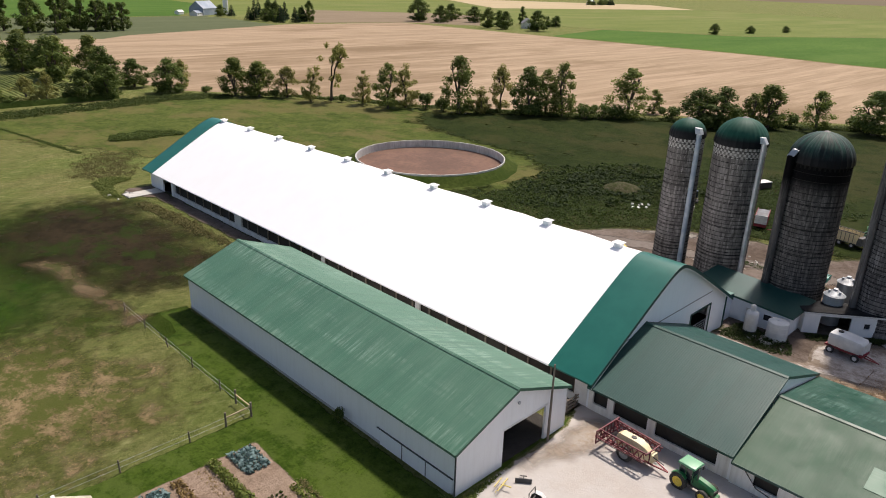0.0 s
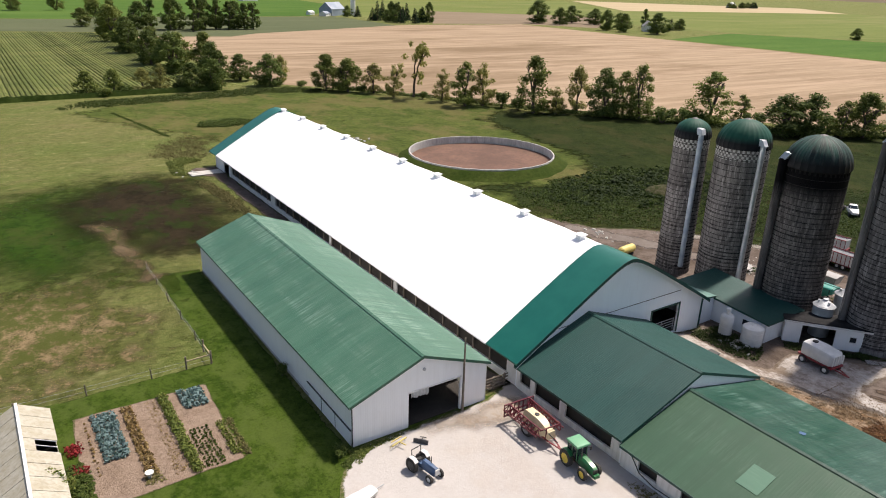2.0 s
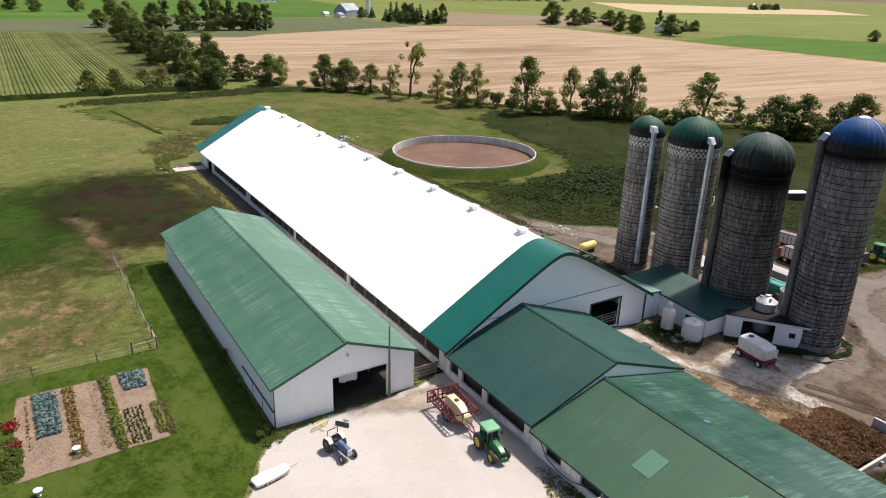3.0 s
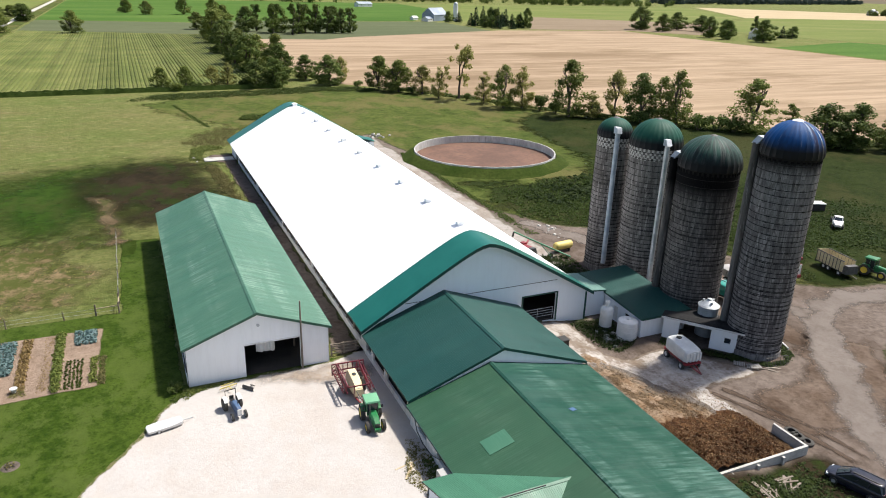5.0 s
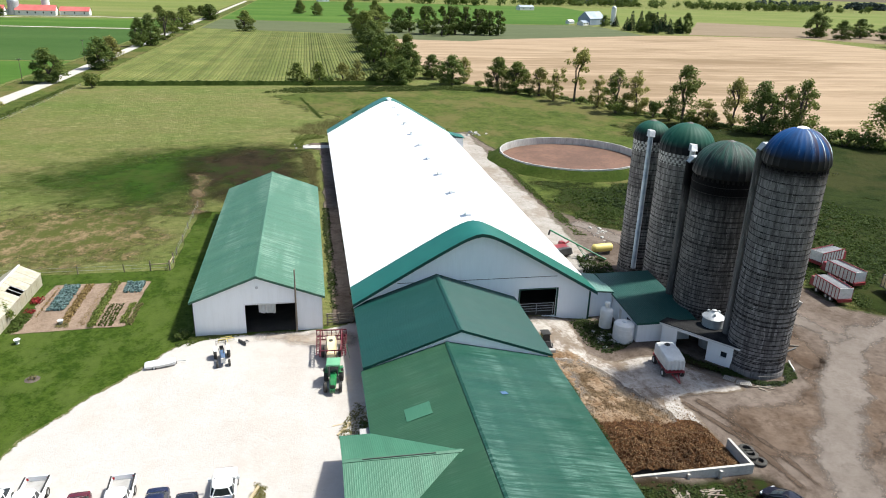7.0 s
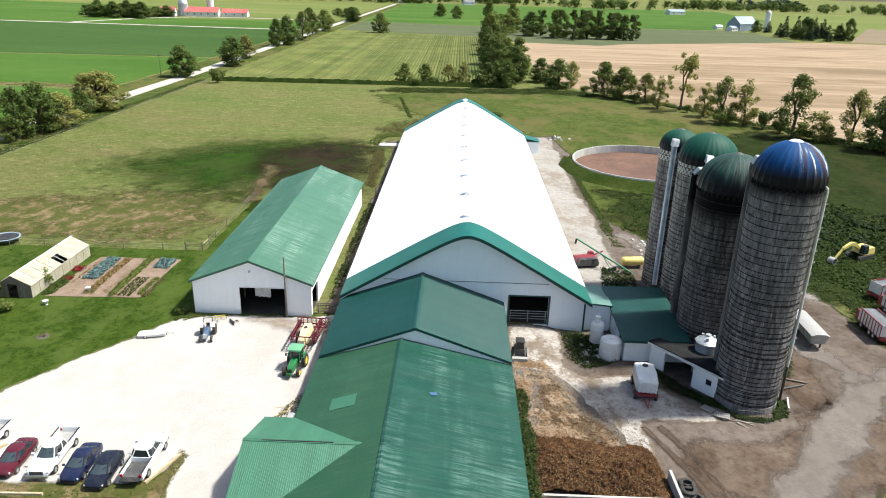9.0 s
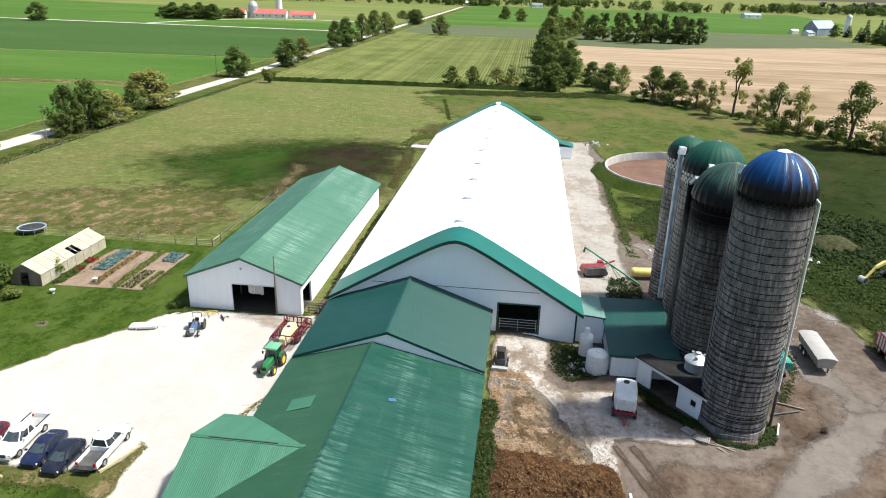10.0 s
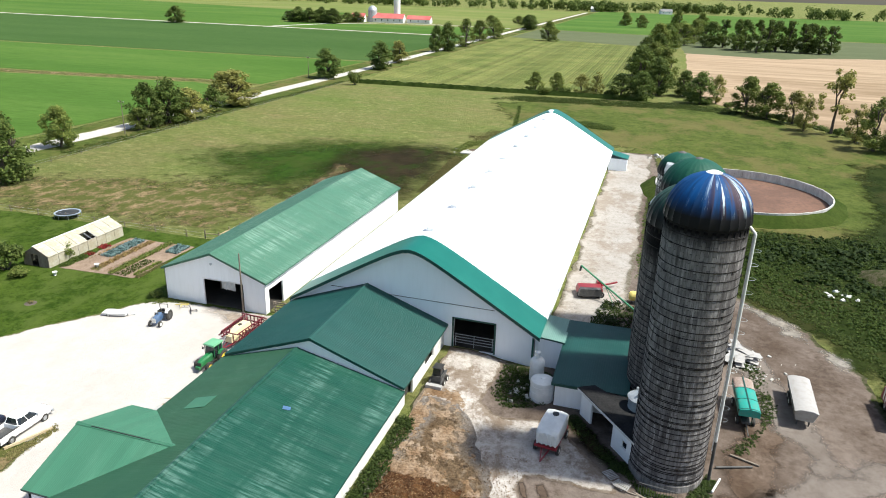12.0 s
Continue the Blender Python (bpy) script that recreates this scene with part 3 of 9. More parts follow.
m_screen = glass("windscreen_glass", (0.045, 0.06, 0.068))
m_black = gloss_paint("black_plastic", (0.02, 0.02, 0.02), 0.5)
m_steel_dark = worn("dark_steel", (0.05, 0.05, 0.05), (0.09, 0.085, 0.08), None, 2, 9, 0.6, kind="object")
m_white_car = gloss_paint("white_paint", (0.82, 0.82, 0.82), 0.22, amount=0.1)
m_navy_car = gloss_paint("navy_paint", (0.012, 0.017, 0.05), 0.18, amount=0.08)
m_black_car = gloss_paint("blue_black_paint", (0.012, 0.014, 0.026), 0.18, amount=0.08)
m_maroon_car = gloss_paint("maroon_paint", (0.09, 0.012, 0.022), 0.2, amount=0.08)
m_lamp_glass = gloss_paint("headlight_glass", (0.7, 0.72, 0.74), 0.12, amount=0.05)
m_lamp_red = gloss_paint("tail_light_red", (0.4, 0.015, 0.02), 0.2, amount=0.05)
m_tractor_green = gloss_paint("tractor_green", (0.018, 0.16, 0.05), 0.3)
m_tractor_blue = gloss_paint("tractor_blue", (0.06, 0.12, 0.23), 0.4, amount=0.4)
m_machine_red = gloss_paint("machine_red", (0.22, 0.012, 0.022), 0.45, amount=0.3)
m_boom_red = gloss_paint("boom_red", (0.13, 0.009, 0.02), 0.4, amount=0.2)
m_cab_roof = gloss_paint("pale_cab_green", (0.14, 0.36, 0.2), 0.4, amount=0.15)
m_rust = worn("faded_rust", (0.26, 0.19, 0.16), (0.34, 0.28, 0.25), (0.14, 0.08, 0.05), 1.2, 7, 0.8, kind="object")
m_cream = gloss_paint("cream_plastic", (0.72, 0.6, 0.36), 0.4)
m_yellow = gloss_paint("faded_yellow", (0.62, 0.5, 0.14), 0.5, amount=0.35)
m_teal = gloss_paint("teal_paint", (0.02, 0.27, 0.22), 0.4, amount=0.3)
m_grey_panel = gloss_paint("grey_panel", (0.36, 0.35, 0.34), 0.5, amount=0.4)
m_white_panel = gloss_paint("white_panel", (0.68, 0.67, 0.64), 0.45, amount=0.35)
m_pale_cover = gloss_paint("pale_grey_cover", (0.34, 0.325, 0.315), 0.6, amount=0.35)
m_wagon_inside = worn("grey_wagon_inside", (0.1, 0.105, 0.115), (0.15, 0.155, 0.165), None, 1.0, 7, 0.7, kind="object")
m_green_pipe = gloss_paint("green_pipe", (0.03, 0.2, 0.09), 0.45)

m_leaf_dark = foliage("dark_leaves", (0.05, 0.085, 0.017), (0.15, 0.19, 0.045), 0.35)
m_leaf_mid = foliage("green_leaves", (0.085, 0.125, 0.024), (0.21, 0.235, 0.06), 0.38)
m_leaf_light = foliage("yellow_green_leaves", (0.155, 0.16, 0.04), (0.33, 0.315, 0.1), 0.42)
m_leaf_weed = foliage("weed_leaves", (0.034, 0.06, 0.009), (0.09, 0.118, 0.024))
m_leaf_meadow = foliage("meadow_leaves", (0.014, 0.034, 0.004), (0.042, 0.068, 0.012))
m_leaf_tall = foliage("tall_dry_grass", (0.1, 0.1, 0.03), (0.22, 0.19, 0.075))
m_leaf_yard = foliage("dark_yard_weeds", (0.016, 0.03, 0.005), (0.05, 0.074, 0.015))
m_leaf_carpet = foliage("meadow_weed_leaves", (0.022, 0.046, 0.005), (0.066, 0.095, 0.016))
m_leaf_spruce = foliage("spruce_needles", (0.012, 0.028, 0.012), (0.03, 0.055, 0.022))
m_leaf_blue = foliage("blue_green_cabbage", (0.07, 0.13, 0.11), (0.2, 0.29, 0.29))
m_leaf_red = foliage("red_flowers", (0.16, 0.015, 0.02), (0.3, 0.035, 0.035))
m_leaf_dry = foliage("dry_stalks", (0.2, 0.13, 0.05), (0.34, 0.25, 0.11))
m_bark = worn("bark", (0.07, 0.055, 0.042), (0.13, 0.105, 0.08), (0.04, 0.03, 0.025), 1.2, 7, 0.95, kind="object", stretch=(1, 1, 0.3))
m_red_roof = worn("red_roof", (0.45, 0.1, 0.09), (0.52, 0.15, 0.13), None, 0.1, 2, 0.5)
m_blue_roof = worn("blue_grey_roof", (0.2, 0.25, 0.32), (0.3, 0.34, 0.4), None, 0.1, 2, 0.5)
m_grey_roof = worn("grey_shingles", (0.13, 0.13, 0.135), (0.2, 0.2, 0.2), None, 0.1, 2, 0.8)
m_plain_white = worn("white_boards", (0.75, 0.75, 0.74), (0.66, 0.66, 0.64), None, 0.1, 3, 0.6)
m_greenhouse = worn("clouded_plastic", (0.38, 0.34, 0.25), (0.46, 0.43, 0.35), (0.28, 0.24, 0.16), 0.9, 3, 0.35)


# ---- ground and fields ----
from mathutils.geometry import delaunay_2d_cdt

def make_ground():
    xs = [-4500, -2000, -900, -400, -150, -60, 0, 40, 60, 72] + [74 + i for i in range(9)] + [90, 110, 150, 220, 400, 900, 2000, 4500]
    ys = [-4500, -1500, -400, -120, -40, 0, 40, 80, 110, 130] + [130 + 7 * i for i in range(1, 11)] + [240, 400, 900, 1800, 4500]
    g = Geo()
    for y in ys:
        for x in xs:
            g.v.append((x, y, land(x, y)))
    n = len(xs)
    for j in range(len(ys) - 1):
        for i in range(n - 1):
            g.f.append((j * n + i, j * n + i + 1, (j + 1) * n + i + 1, (j + 1) * n + i))
    tagged(part("ground", g, m_pasture), "grazed olive-green pasture with dry straw-coloured patches", "ground", kind="structure")


def sheet(name, pts, lift, mat, label, category, band=1.6, jag=0.5, step=1.2, seed=0):
    """A ground cover within a closed outline, with an uneven rim."""
    loop = []
    for (x0, y0), (x1, y1) in zip(pts, pts[1:] + pts[:1]):
        k = max(1, int(math.hypot(x1 - x0, y1 - y0) / step))
        loop += [(x0 + (x1 - x0) * i / k, y0 + (y1 - y0) * i / k) for i in range(k)]
    if sum(a[0] * b[1] - b[0] * a[1] for a, b in zip(loop, loop[1:] + loop[:1])) < 0:
        loop.reverse()
    n = len(loop)
    nrm = []
    for i in range(n):
        dx, dy = loop[(i + 1) % n][0] - loop[i - 1][0], loop[(i + 1) % n][1] - loop[i - 1][1]
        q = math.hypot(dx, dy) or 1
        nrm.append((dy / q, -dx / q))
    out = []
    for (x, y), (nx, ny) in zip(loop, nrm):
        d = jag * (noise.noise((x * 0.35 + seed, y * 0.35, 3.1)) + 0.6 * noise.noise((x * 1.1, y * 1.1 + seed, 7.7)))
        out.append((x + nx * d, y + ny * d))
    ring = np.array(out)
    seg = np.roll(ring, -1, 0) - ring
    size = np.maximum((seg ** 2).sum(1), 1e-9)

    def depth(pts):
        """How far points lie from the outline."""
        got = []
        for i in range(0, len(pts), 400):
            d = np.array(pts[i:i + 400])[:, None, :] - ring[None]
            k = np.clip((d * seg).sum(2) / size, 0, 1)[..., None]
            got += list(np.sqrt(((d - k * seg) ** 2).sum(2).min(1)))
        return got

    def within(pts):
        x0, y0 = ring[:, 0], ring[:, 1]
        x1, y1 = np.roll(x0, -1), np.roll(y0, -1)
        rise = np.where(y1 == y0, 1e-9, y1 - y0)
        got = []
        for i in range(0, len(pts), 400):
            p = np.array(pts[i:i + 400])
            x, y = p[:, :1], p[:, 1:]
            hit = ((y0 > y) != (y1 > y)) & (x < (x1 - x0) * (y - y0) / rise + x0)
            got += list(hit.sum(1) % 2 == 1)
        return got

    trial = [(x - nx * band * share, y - ny * band * share, band * share * 0.8) for share in (0.34, 0.67, 1.02) for (x, y), (nx, ny) in zip(out, nrm)]
    wide, deep = np.ptp(ring[:, 0]), np.ptp(ring[:, 1])
    if wide * deep < 40000:
        grid = max(2.5, band * 0.8, math.sqrt(wide * deep) / 40)
        trial += [(ring[:, 0].min() + (i + 0.5 + 0.2 * (j % 2)) * grid, ring[:, 1].min() + (j + 0.5) * grid, band * 1.1) for j in range(int(deep / grid)) for i in range(int(wide / grid))]
    spots = [p[:2] for p in trial]
    inner = [p[:2] for p, d, w in zip(trial, depth(spots), within(spots)) if w and d > p[2]]
    vs, _, fs, _, _, _ = delaunay_2d_cdt([Vector(q) for q in out + inner], [], [tuple(range(n))], 1, 1e-3, False)
    bm = bmesh.new()
    lay = bm.verts.layers.float.new("edge")
    made = []
    for v, d in zip(vs, depth([tuple(v) for v in vs])):
        b = bm.verts.new((v.x, v.y, 0))
        b[lay] = min(1.0, d / band)
        made.append(b)
    mids = [tuple(sum((vs[i] for i in f), Vector((0, 0))) / len(f)) for f in fs]
    for f, w in zip(fs, within(mids)):
        if not w:
            continue
        try:
            bm.faces.new([made[i] for i in f])
        except ValueError:
            pass
    bmesh.ops.recalc_face_normals(bm, faces=bm.faces[:])
    lo, hi = min(p[0] for p in out), max(p[0] for p in out)
    for cut in range(74, 83):
        if lo < cut < hi:
            bmesh.ops.bisect_plane(bm, geom=bm.verts[:] + bm.edges[:] + bm.faces[:], plane_co=(cut, 0, 0), plane_no=(1, 0, 0), dist=1e-4)
    lo, hi = min(p[1] for p in out), max(p[1] for p in out)
    for cut in range(130, 201, 7):
        if lo < cut < hi and max(p[0] for p in out) > 74:
            bmesh.ops.bisect_plane(bm, geom=bm.verts[:] + bm.edges[:] + bm.faces[:], plane_co=(0, cut, 0), plane_no=(0, 1, 0), dist=1e-4)
    for v in bm.verts:
        v.co.z = land(v.co.x, v.co.y) + lift
    me = bpy.data.meshes.new(name)
    for f in bm.faces:
        if f.normal.z < 0:
            f.normal_flip()
    bm.to_mesh(me)
    bm.free()
    me.materials.append(mat)
    ob = new(name, me)
    return tagged(ob, label, category, kind="structure")


make_ground()
# far fields, then nearer covers, each a little above the last
sheet("field_stubble", [(104, 488), (104, 280), (112, 248), (127, 229), (152, 192), (172, 166), (196, 144), (222, 118), (262, 70), (330, -20), (440, -170), (530, -170), (492, 120), (494, 378), (500, 572), (360, 575), (190, 500), (165, 478)], 0.026, m_stubble, "cut wheat stubble field, pale tan with faint harvest lines", "field", 3, 1.5, 6)
sheet("field_fallow", [(104, 486), (165, 474), (190, 497), (350, 570), (360, 720), (200, 706), (92, 712)], 0.030, m_fallow, "grey-green fallow field behind the trees", "field", 3, 1, 8)
sheet("field_fallow_west", [(-36, 566), (100, 524), (96, 674), (-36, 702)], 0.034, m_fallow, "grey-green fallow field beyond the corn", "field", 3, 1, 8)
sheet("field_green_north", [(-36, 706), (96, 678), (104, 709), (330, 724), (500, 1000), (560, 1400), (-40, 1400)], 0.038, m_crop, "bright green crop field", "field", 3, 1, 12)
sheet("field_olive_north", [(350, 700), (420, 700), (505, 585), (620, 600), (1000, 900), (1400, 1500), (560, 1380), (500, 990)], 0.042, m_crop_olive, "olive-green field towards the horizon", "field", 3, 1, 15)
sheet("field_brown_north", [(404, 592), (500, 574), (508, 570), (549, 508), (690, 640), (733, 719), (561, 855)], 0.056, m_brown_field, "bare brown field beside the stubble", "field", 3, 1, 10)
sheet("field_green_east", [(498, 120), (534, -170), (900, -250), (1000, 150), (700, 300), (640, 420), (500, 380)], 0.050, m_crop, "bright green crop field beyond the stubble", "field", 3, 1, 10)
sheet("field_olive_east", [(650, 430), (710, 305), (1010, 155), (1500, 300), (1600, 800), (1010, 890), (640, 600)], 0.054, m_crop_olive, "olive-green field far beyond the lane", "field", 3, 1, 15)
sheet("field_tan_east", [(1010, 900), (1600, 810), (1900, 1100), (1450, 1500)], 0.058, m_tan_field, "tan harvested field near the horizon", "field", 3, 1, 20)
sheet("field_west_near", [(-66, 20), (-62, 200), (-90, 208), (-180, 196), (-330, 190), (-420, -100)], 0.062, m_crop, "bright green crop field beside the road", "field", 2, 1, 6)
sheet("field_west_middle", [(-64, 216), (-62, 318), (-320, 309), (-600, 300), (-520, 200), (-180, 208), (-92, 219)], 0.066, m_crop, "bright green crop field beyond a grass track", "field", 2, 1, 6)
sheet("field_west_dark", [(-62, 322), (-62, 540), (-100, 541), (-620, 570), (-900, 560), (-900, 300), (-600, 303), (-320, 313)], 0.070, m_crop_dark, "dark green crop field", "field", 2, 1, 8)
sheet("field_west_far", [(-62, 552), (-62, 690), (-300, 640), (-330, 900), (-900, 1100), (-1200, 590), (-620, 582), (-100, 553)], 0.074, m_crop, "green crop field beyond the farm lane", "field", 2, 1, 10)
sheet("field_west_olive", [(-62, 700), (-62, 1300), (-700, 1400), (-900, 1110), (-335, 905), (-250, 760)], 0.078, m_crop_olive, "olive pasture towards the horizon", "field", 2, 1, 14)
sheet("lane", [(-62, 543), (-62, 549), (-330, 563), (-900, 590), (-900, 583), (-330, 556)], 0.06, m_road, "pale gravel farm lane between crops", "lane", 0.8, 0.3, 5)
sheet("grass_track", [(-64, 208), (-64, 214), (-92, 217), (-180, 206), (-420, 190), (-420, 183), (-180, 198), (-90, 210)], 0.05, m_dry, "dry grass track with a pale wheel rut", "track", 0.8, 0.6, 3)
sheet("road_verge", [(-63, -60), (-42, -60), (-38, 60), (-37, 250), (-38, 560), (-40, 1300), (-60, 1300), (-60, 560), (-62, 250)], 0.05, m_meadow, "rough grass verge along the road", "verge", 1.5, 1.2, 3)
sheet("road", [(-60, -60), (-53, -60), (-47, 120), (-45.5, 250), (-47, 420), (-49, 700), (-52, 1300), (-58, 1300), (-55, 700), (-53, 420), (-51.5, 250), (-54, 120)], 0.09, m_road, "straight pale gravel country road", "road", 0.7, 0.35, 2.5)
sheet("meadow", [(84, 60), (100, 62), (118, 48), (123, 30), (150, 26), (240, 40), (262, 68), (222, 116), (196, 142), (172, 164), (152, 190), (127, 227), (112, 246), (90, 236), (62, 232), (45, 226), (30, 212), (40, 190), (62, 150), (84, 152)], 0.03, m_meadow, "rough green meadow grass round the storage tank", "meadow", 8, 2, 2)
# spans the eastern grass; the cloud shade there is painted into it
sheet("lush_meadow_shade", [(95, 62), (104, 56), (111, 47), (113.5, 30), (120, 23), (150, 21), (235, 38), (258, 68), (222, 112), (196, 138), (172, 160), (154, 172), (137, 158), (133, 134), (132, 112), (124, 98), (110, 95), (98, 103), (92, 100), (90, 78)], 0.041, m_lush_shade, "dense green meadow grass with cloud shade in its colour", "meadow", 9, 3, 2)
sheet("dry_pasture", [(-44, 48.5), (27.5, 50.6), (27.5, 74), (31, 84), (29.5, 106), (22.5, 105), (20, 92), (8, 90), (-8, 84), (-44, 72)], 0.03, m_dry, "dry trampled brown pasture inside the fence", "pasture", 15, 2.5, 1.5)
sheet("dark_pasture", [(-26, 104), (-10, 127), (10, 141), (30, 146), (50, 139), (51.5, 118), (46, 98), (38, 76), (26, 70), (12, 71), (-6, 80)], 0.06, m_dark_grass, "soft-edged dark green grass patch in the pasture", "pasture", 27, 5, 1.8)
sheet("trampled_ground", [(25.5, 75), (33, 79.4), (52, 79), (52, 124), (48, 136), (36, 139), (22, 133), (11, 119), (14, 103), (21, 92)], 0.075, m_mud, "dark trampled mud and dung beside the barn", "mud", 13, 5, 1.5)
sheet("lawn", [(-60, -60), (52, -60), (52, 32), (33, 32), (33.2, 79), (27.2, 79.5), (27, 52.2), (-14, 52.2), (-36, 50)], 0.06, m_lawn, "mown green lawn round the garden and shed", "lawn", 0.6, 0.25, 1.2)
sheet("gravel_yard", [(18, 4), (20.5, 12.8), (25, 19.5), (30.2, 27), (32.5, 30.5), (34, 31), (48, 31), (52, 33), (53.5, 31.5), (53.5, -40), (38, -40), (41, -10), (42.6, -2.4), (41.6, 1.0), (40, -0.6), (34, -2.2), (27, -1.6), (21, 0.5)], 0.09, m_gravel, "pale limestone gravel yard between the sheds", "yard", 0.9, 0.35, 0.9)
sheet("farmyard", [(72, 31.5), (82, 31.5), (82.2, 60), (82.2, 133), (82.5, 150), (92, 151), (95, 128), (93, 112), (92.5, 98), (93, 78), (99, 66), (106, 61), (114, 52), (118, 42), (118.6, 31), (122, 27.5), (131, 25.5), (150, 22), (150, 15), (131, 15.5), (119, 14.6), (110, 9.4), (104, 4.4), (99.5, -4), (97, -30), (72, -30)], 0.05, m_yard, "worn grey-brown dirt and gravel farmyard", "yard", 1.6, 0.7, 1.2)
sheet("gravel_track", [(82.2, 40), (88, 42), (91, 52), (91.5, 80), (91, 100), (92, 128), (91.5, 149), (83, 149.5), (82.2, 137)], 0.07, m_track, "pale gravel track along the barn", "track", 1.5, 0.8, 1.5)
sheet("concrete_apron", [(72.2, 31.2), (79, 31.2), (78.2, 22), (80, 20.6), (86, 21.5), (89.5, 17.5), (93, 14), (92.6, 12.6), (84.8, 12.5), (84.9, 5), (72.3, 5)], 0.09, m_concrete, "dirty pale concrete apron in front of the barn door", "concrete", 1.0, 0.3, 0.9)
sheet("mud_smear", [(72.4, 4), (83.5, 5), (82, 11), (79.5, 16), (76.5, 20.5), (73, 20)], 0.11, m_smear, "brown mud smeared over the concrete apron", "mud", 2.0, 0.8, 0.9)
sheet("yard_dirt", [(86, 1), (97, -1), (106, 4), (112, 12), (108, 17), (101, 15), (97, 12), (91, 10.5), (86, 9)], 0.075, m_dirt, "brown churned dirt on the yard beside the silo", "dirt", 2.5, 1.2, 1.0)
sheet("wheel_ruts", [(100.6, 14), (106, 16), (108.5, 22), (108, 28), (106.4, 30), (102, 25), (100.6, 20)], 0.085, m_dirt, "dark rutted dirt round the grain wagon", "dirt", 2.0, 1.0, 1.0)


def strip(line, width):
    """The outline of a band along a line."""
    left, right = [], []
    for i, (x, y) in enumerate(line):
        (ax, ay), (bx, by) = line[max(0, i - 1)], line[min(len(line) - 1, i + 1)]
        q = math.hypot(bx - ax, by - ay)
        nx, ny = -(by - ay) / q * width / 2, (bx - ax) / q * width / 2
        left.append((x + nx, y + ny))
        right.append((x - nx, y - ny))
    return left + right[::-1]


sheet("wheel_track", strip([(146, 18.6), (132, 20.4), (122, 24), (115, 22.5), (109, 18), (102, 9.5), (95, 2), (91, -8), (90, -20)], 6.2), 0.085, m_swept, "pale swept wheel track curving across the yard", "track", 2.4, 0.9, 1.2)
sheet("wheel_track_back", strip([(112, 21), (109, 28), (105.5, 42), (100, 56), (94, 70)], 5.0), 0.088, m_swept, "pale swept wheel track behind the silos", "track", 2.0, 0.8, 1.2)
for off in (0.0, 1.7):
    sheet("wheel_rut", strip([(84.4 + off, 12), (86.4 + off, 7), (87.8 + off, 2.5), (88.4 + off, -3)], 1.1), 0.1, m_rut, "dark wheel rut in the dirt beside the bunker", "rut", 0.6, 0.15, 0.8)
sheet("cattle_path", strip([(24, 107), (25.2, 99), (25.6, 92), (26.8, 84), (26.6, 77)], 4.6), 0.09, m_path, "bare trodden cattle path in the pasture", "path", 2.4, 1.6, 1.0)
sheet("gravel_spill", [(104, 59.5), (109, 58.5), (114.5, 52.5), (117.5, 46), (118, 40), (116, 41), (114, 46), (109, 52)], 0.08, m_spill, "pale gravel spilled along the yard's grassy edge", "gravel", 2.6, 1.6, 0.8)
sheet("scrap_ground", [(71.6, 0.4), (86.4, 0.2), (88, -3), (88, -9), (84, -14), (71.6, -14)], 0.095, m_mud, "dark weedy ground behind the bunker wall", "mud", 1.6, 0.8, 1.0)
sheet("feed_room_mud", [(86.2, 22.8), (88.6, 23.4), (93.8, 16.6), (92.6, 14.6), (89, 17.6)], 0.12, m_mud, "dark wet mud before the feed room opening", "mud", 1.2, 0.4, 0.6)
sheet("parking_edge", [(20, -0.6), (38, 0.0), (40.6, 0.6), (41.0, 4.0), (42.4, 3.2), (43.0, -2), (42.6, -4), (40, -3.0), (33, -3.2), (20, -3.4)], 0.11, m_dry, "scruffy brown strip between the parked cars and lawn", "verge", 1.0, 0.4, 0.6)
sheet("door_dirt", [(38.5, 31.2), (50, 31.6), (52.6, 29), (51, 25), (47, 25.5), (44, 27), (40, 28.6)], 0.105, m_stain, "earth trodden out of the shed door onto the gravel", "dirt", 2.6, 1.2, 0.8)
sheet("gravel_strip", [(49.2, 32), (52.2, 32), (52.2, 134), (48, 135), (45, 131), (49.5, 126)], 0.09, m_yard, "narrow gravel strip along the barn's open side", "gravel", 0.7, 0.4, 1.0)


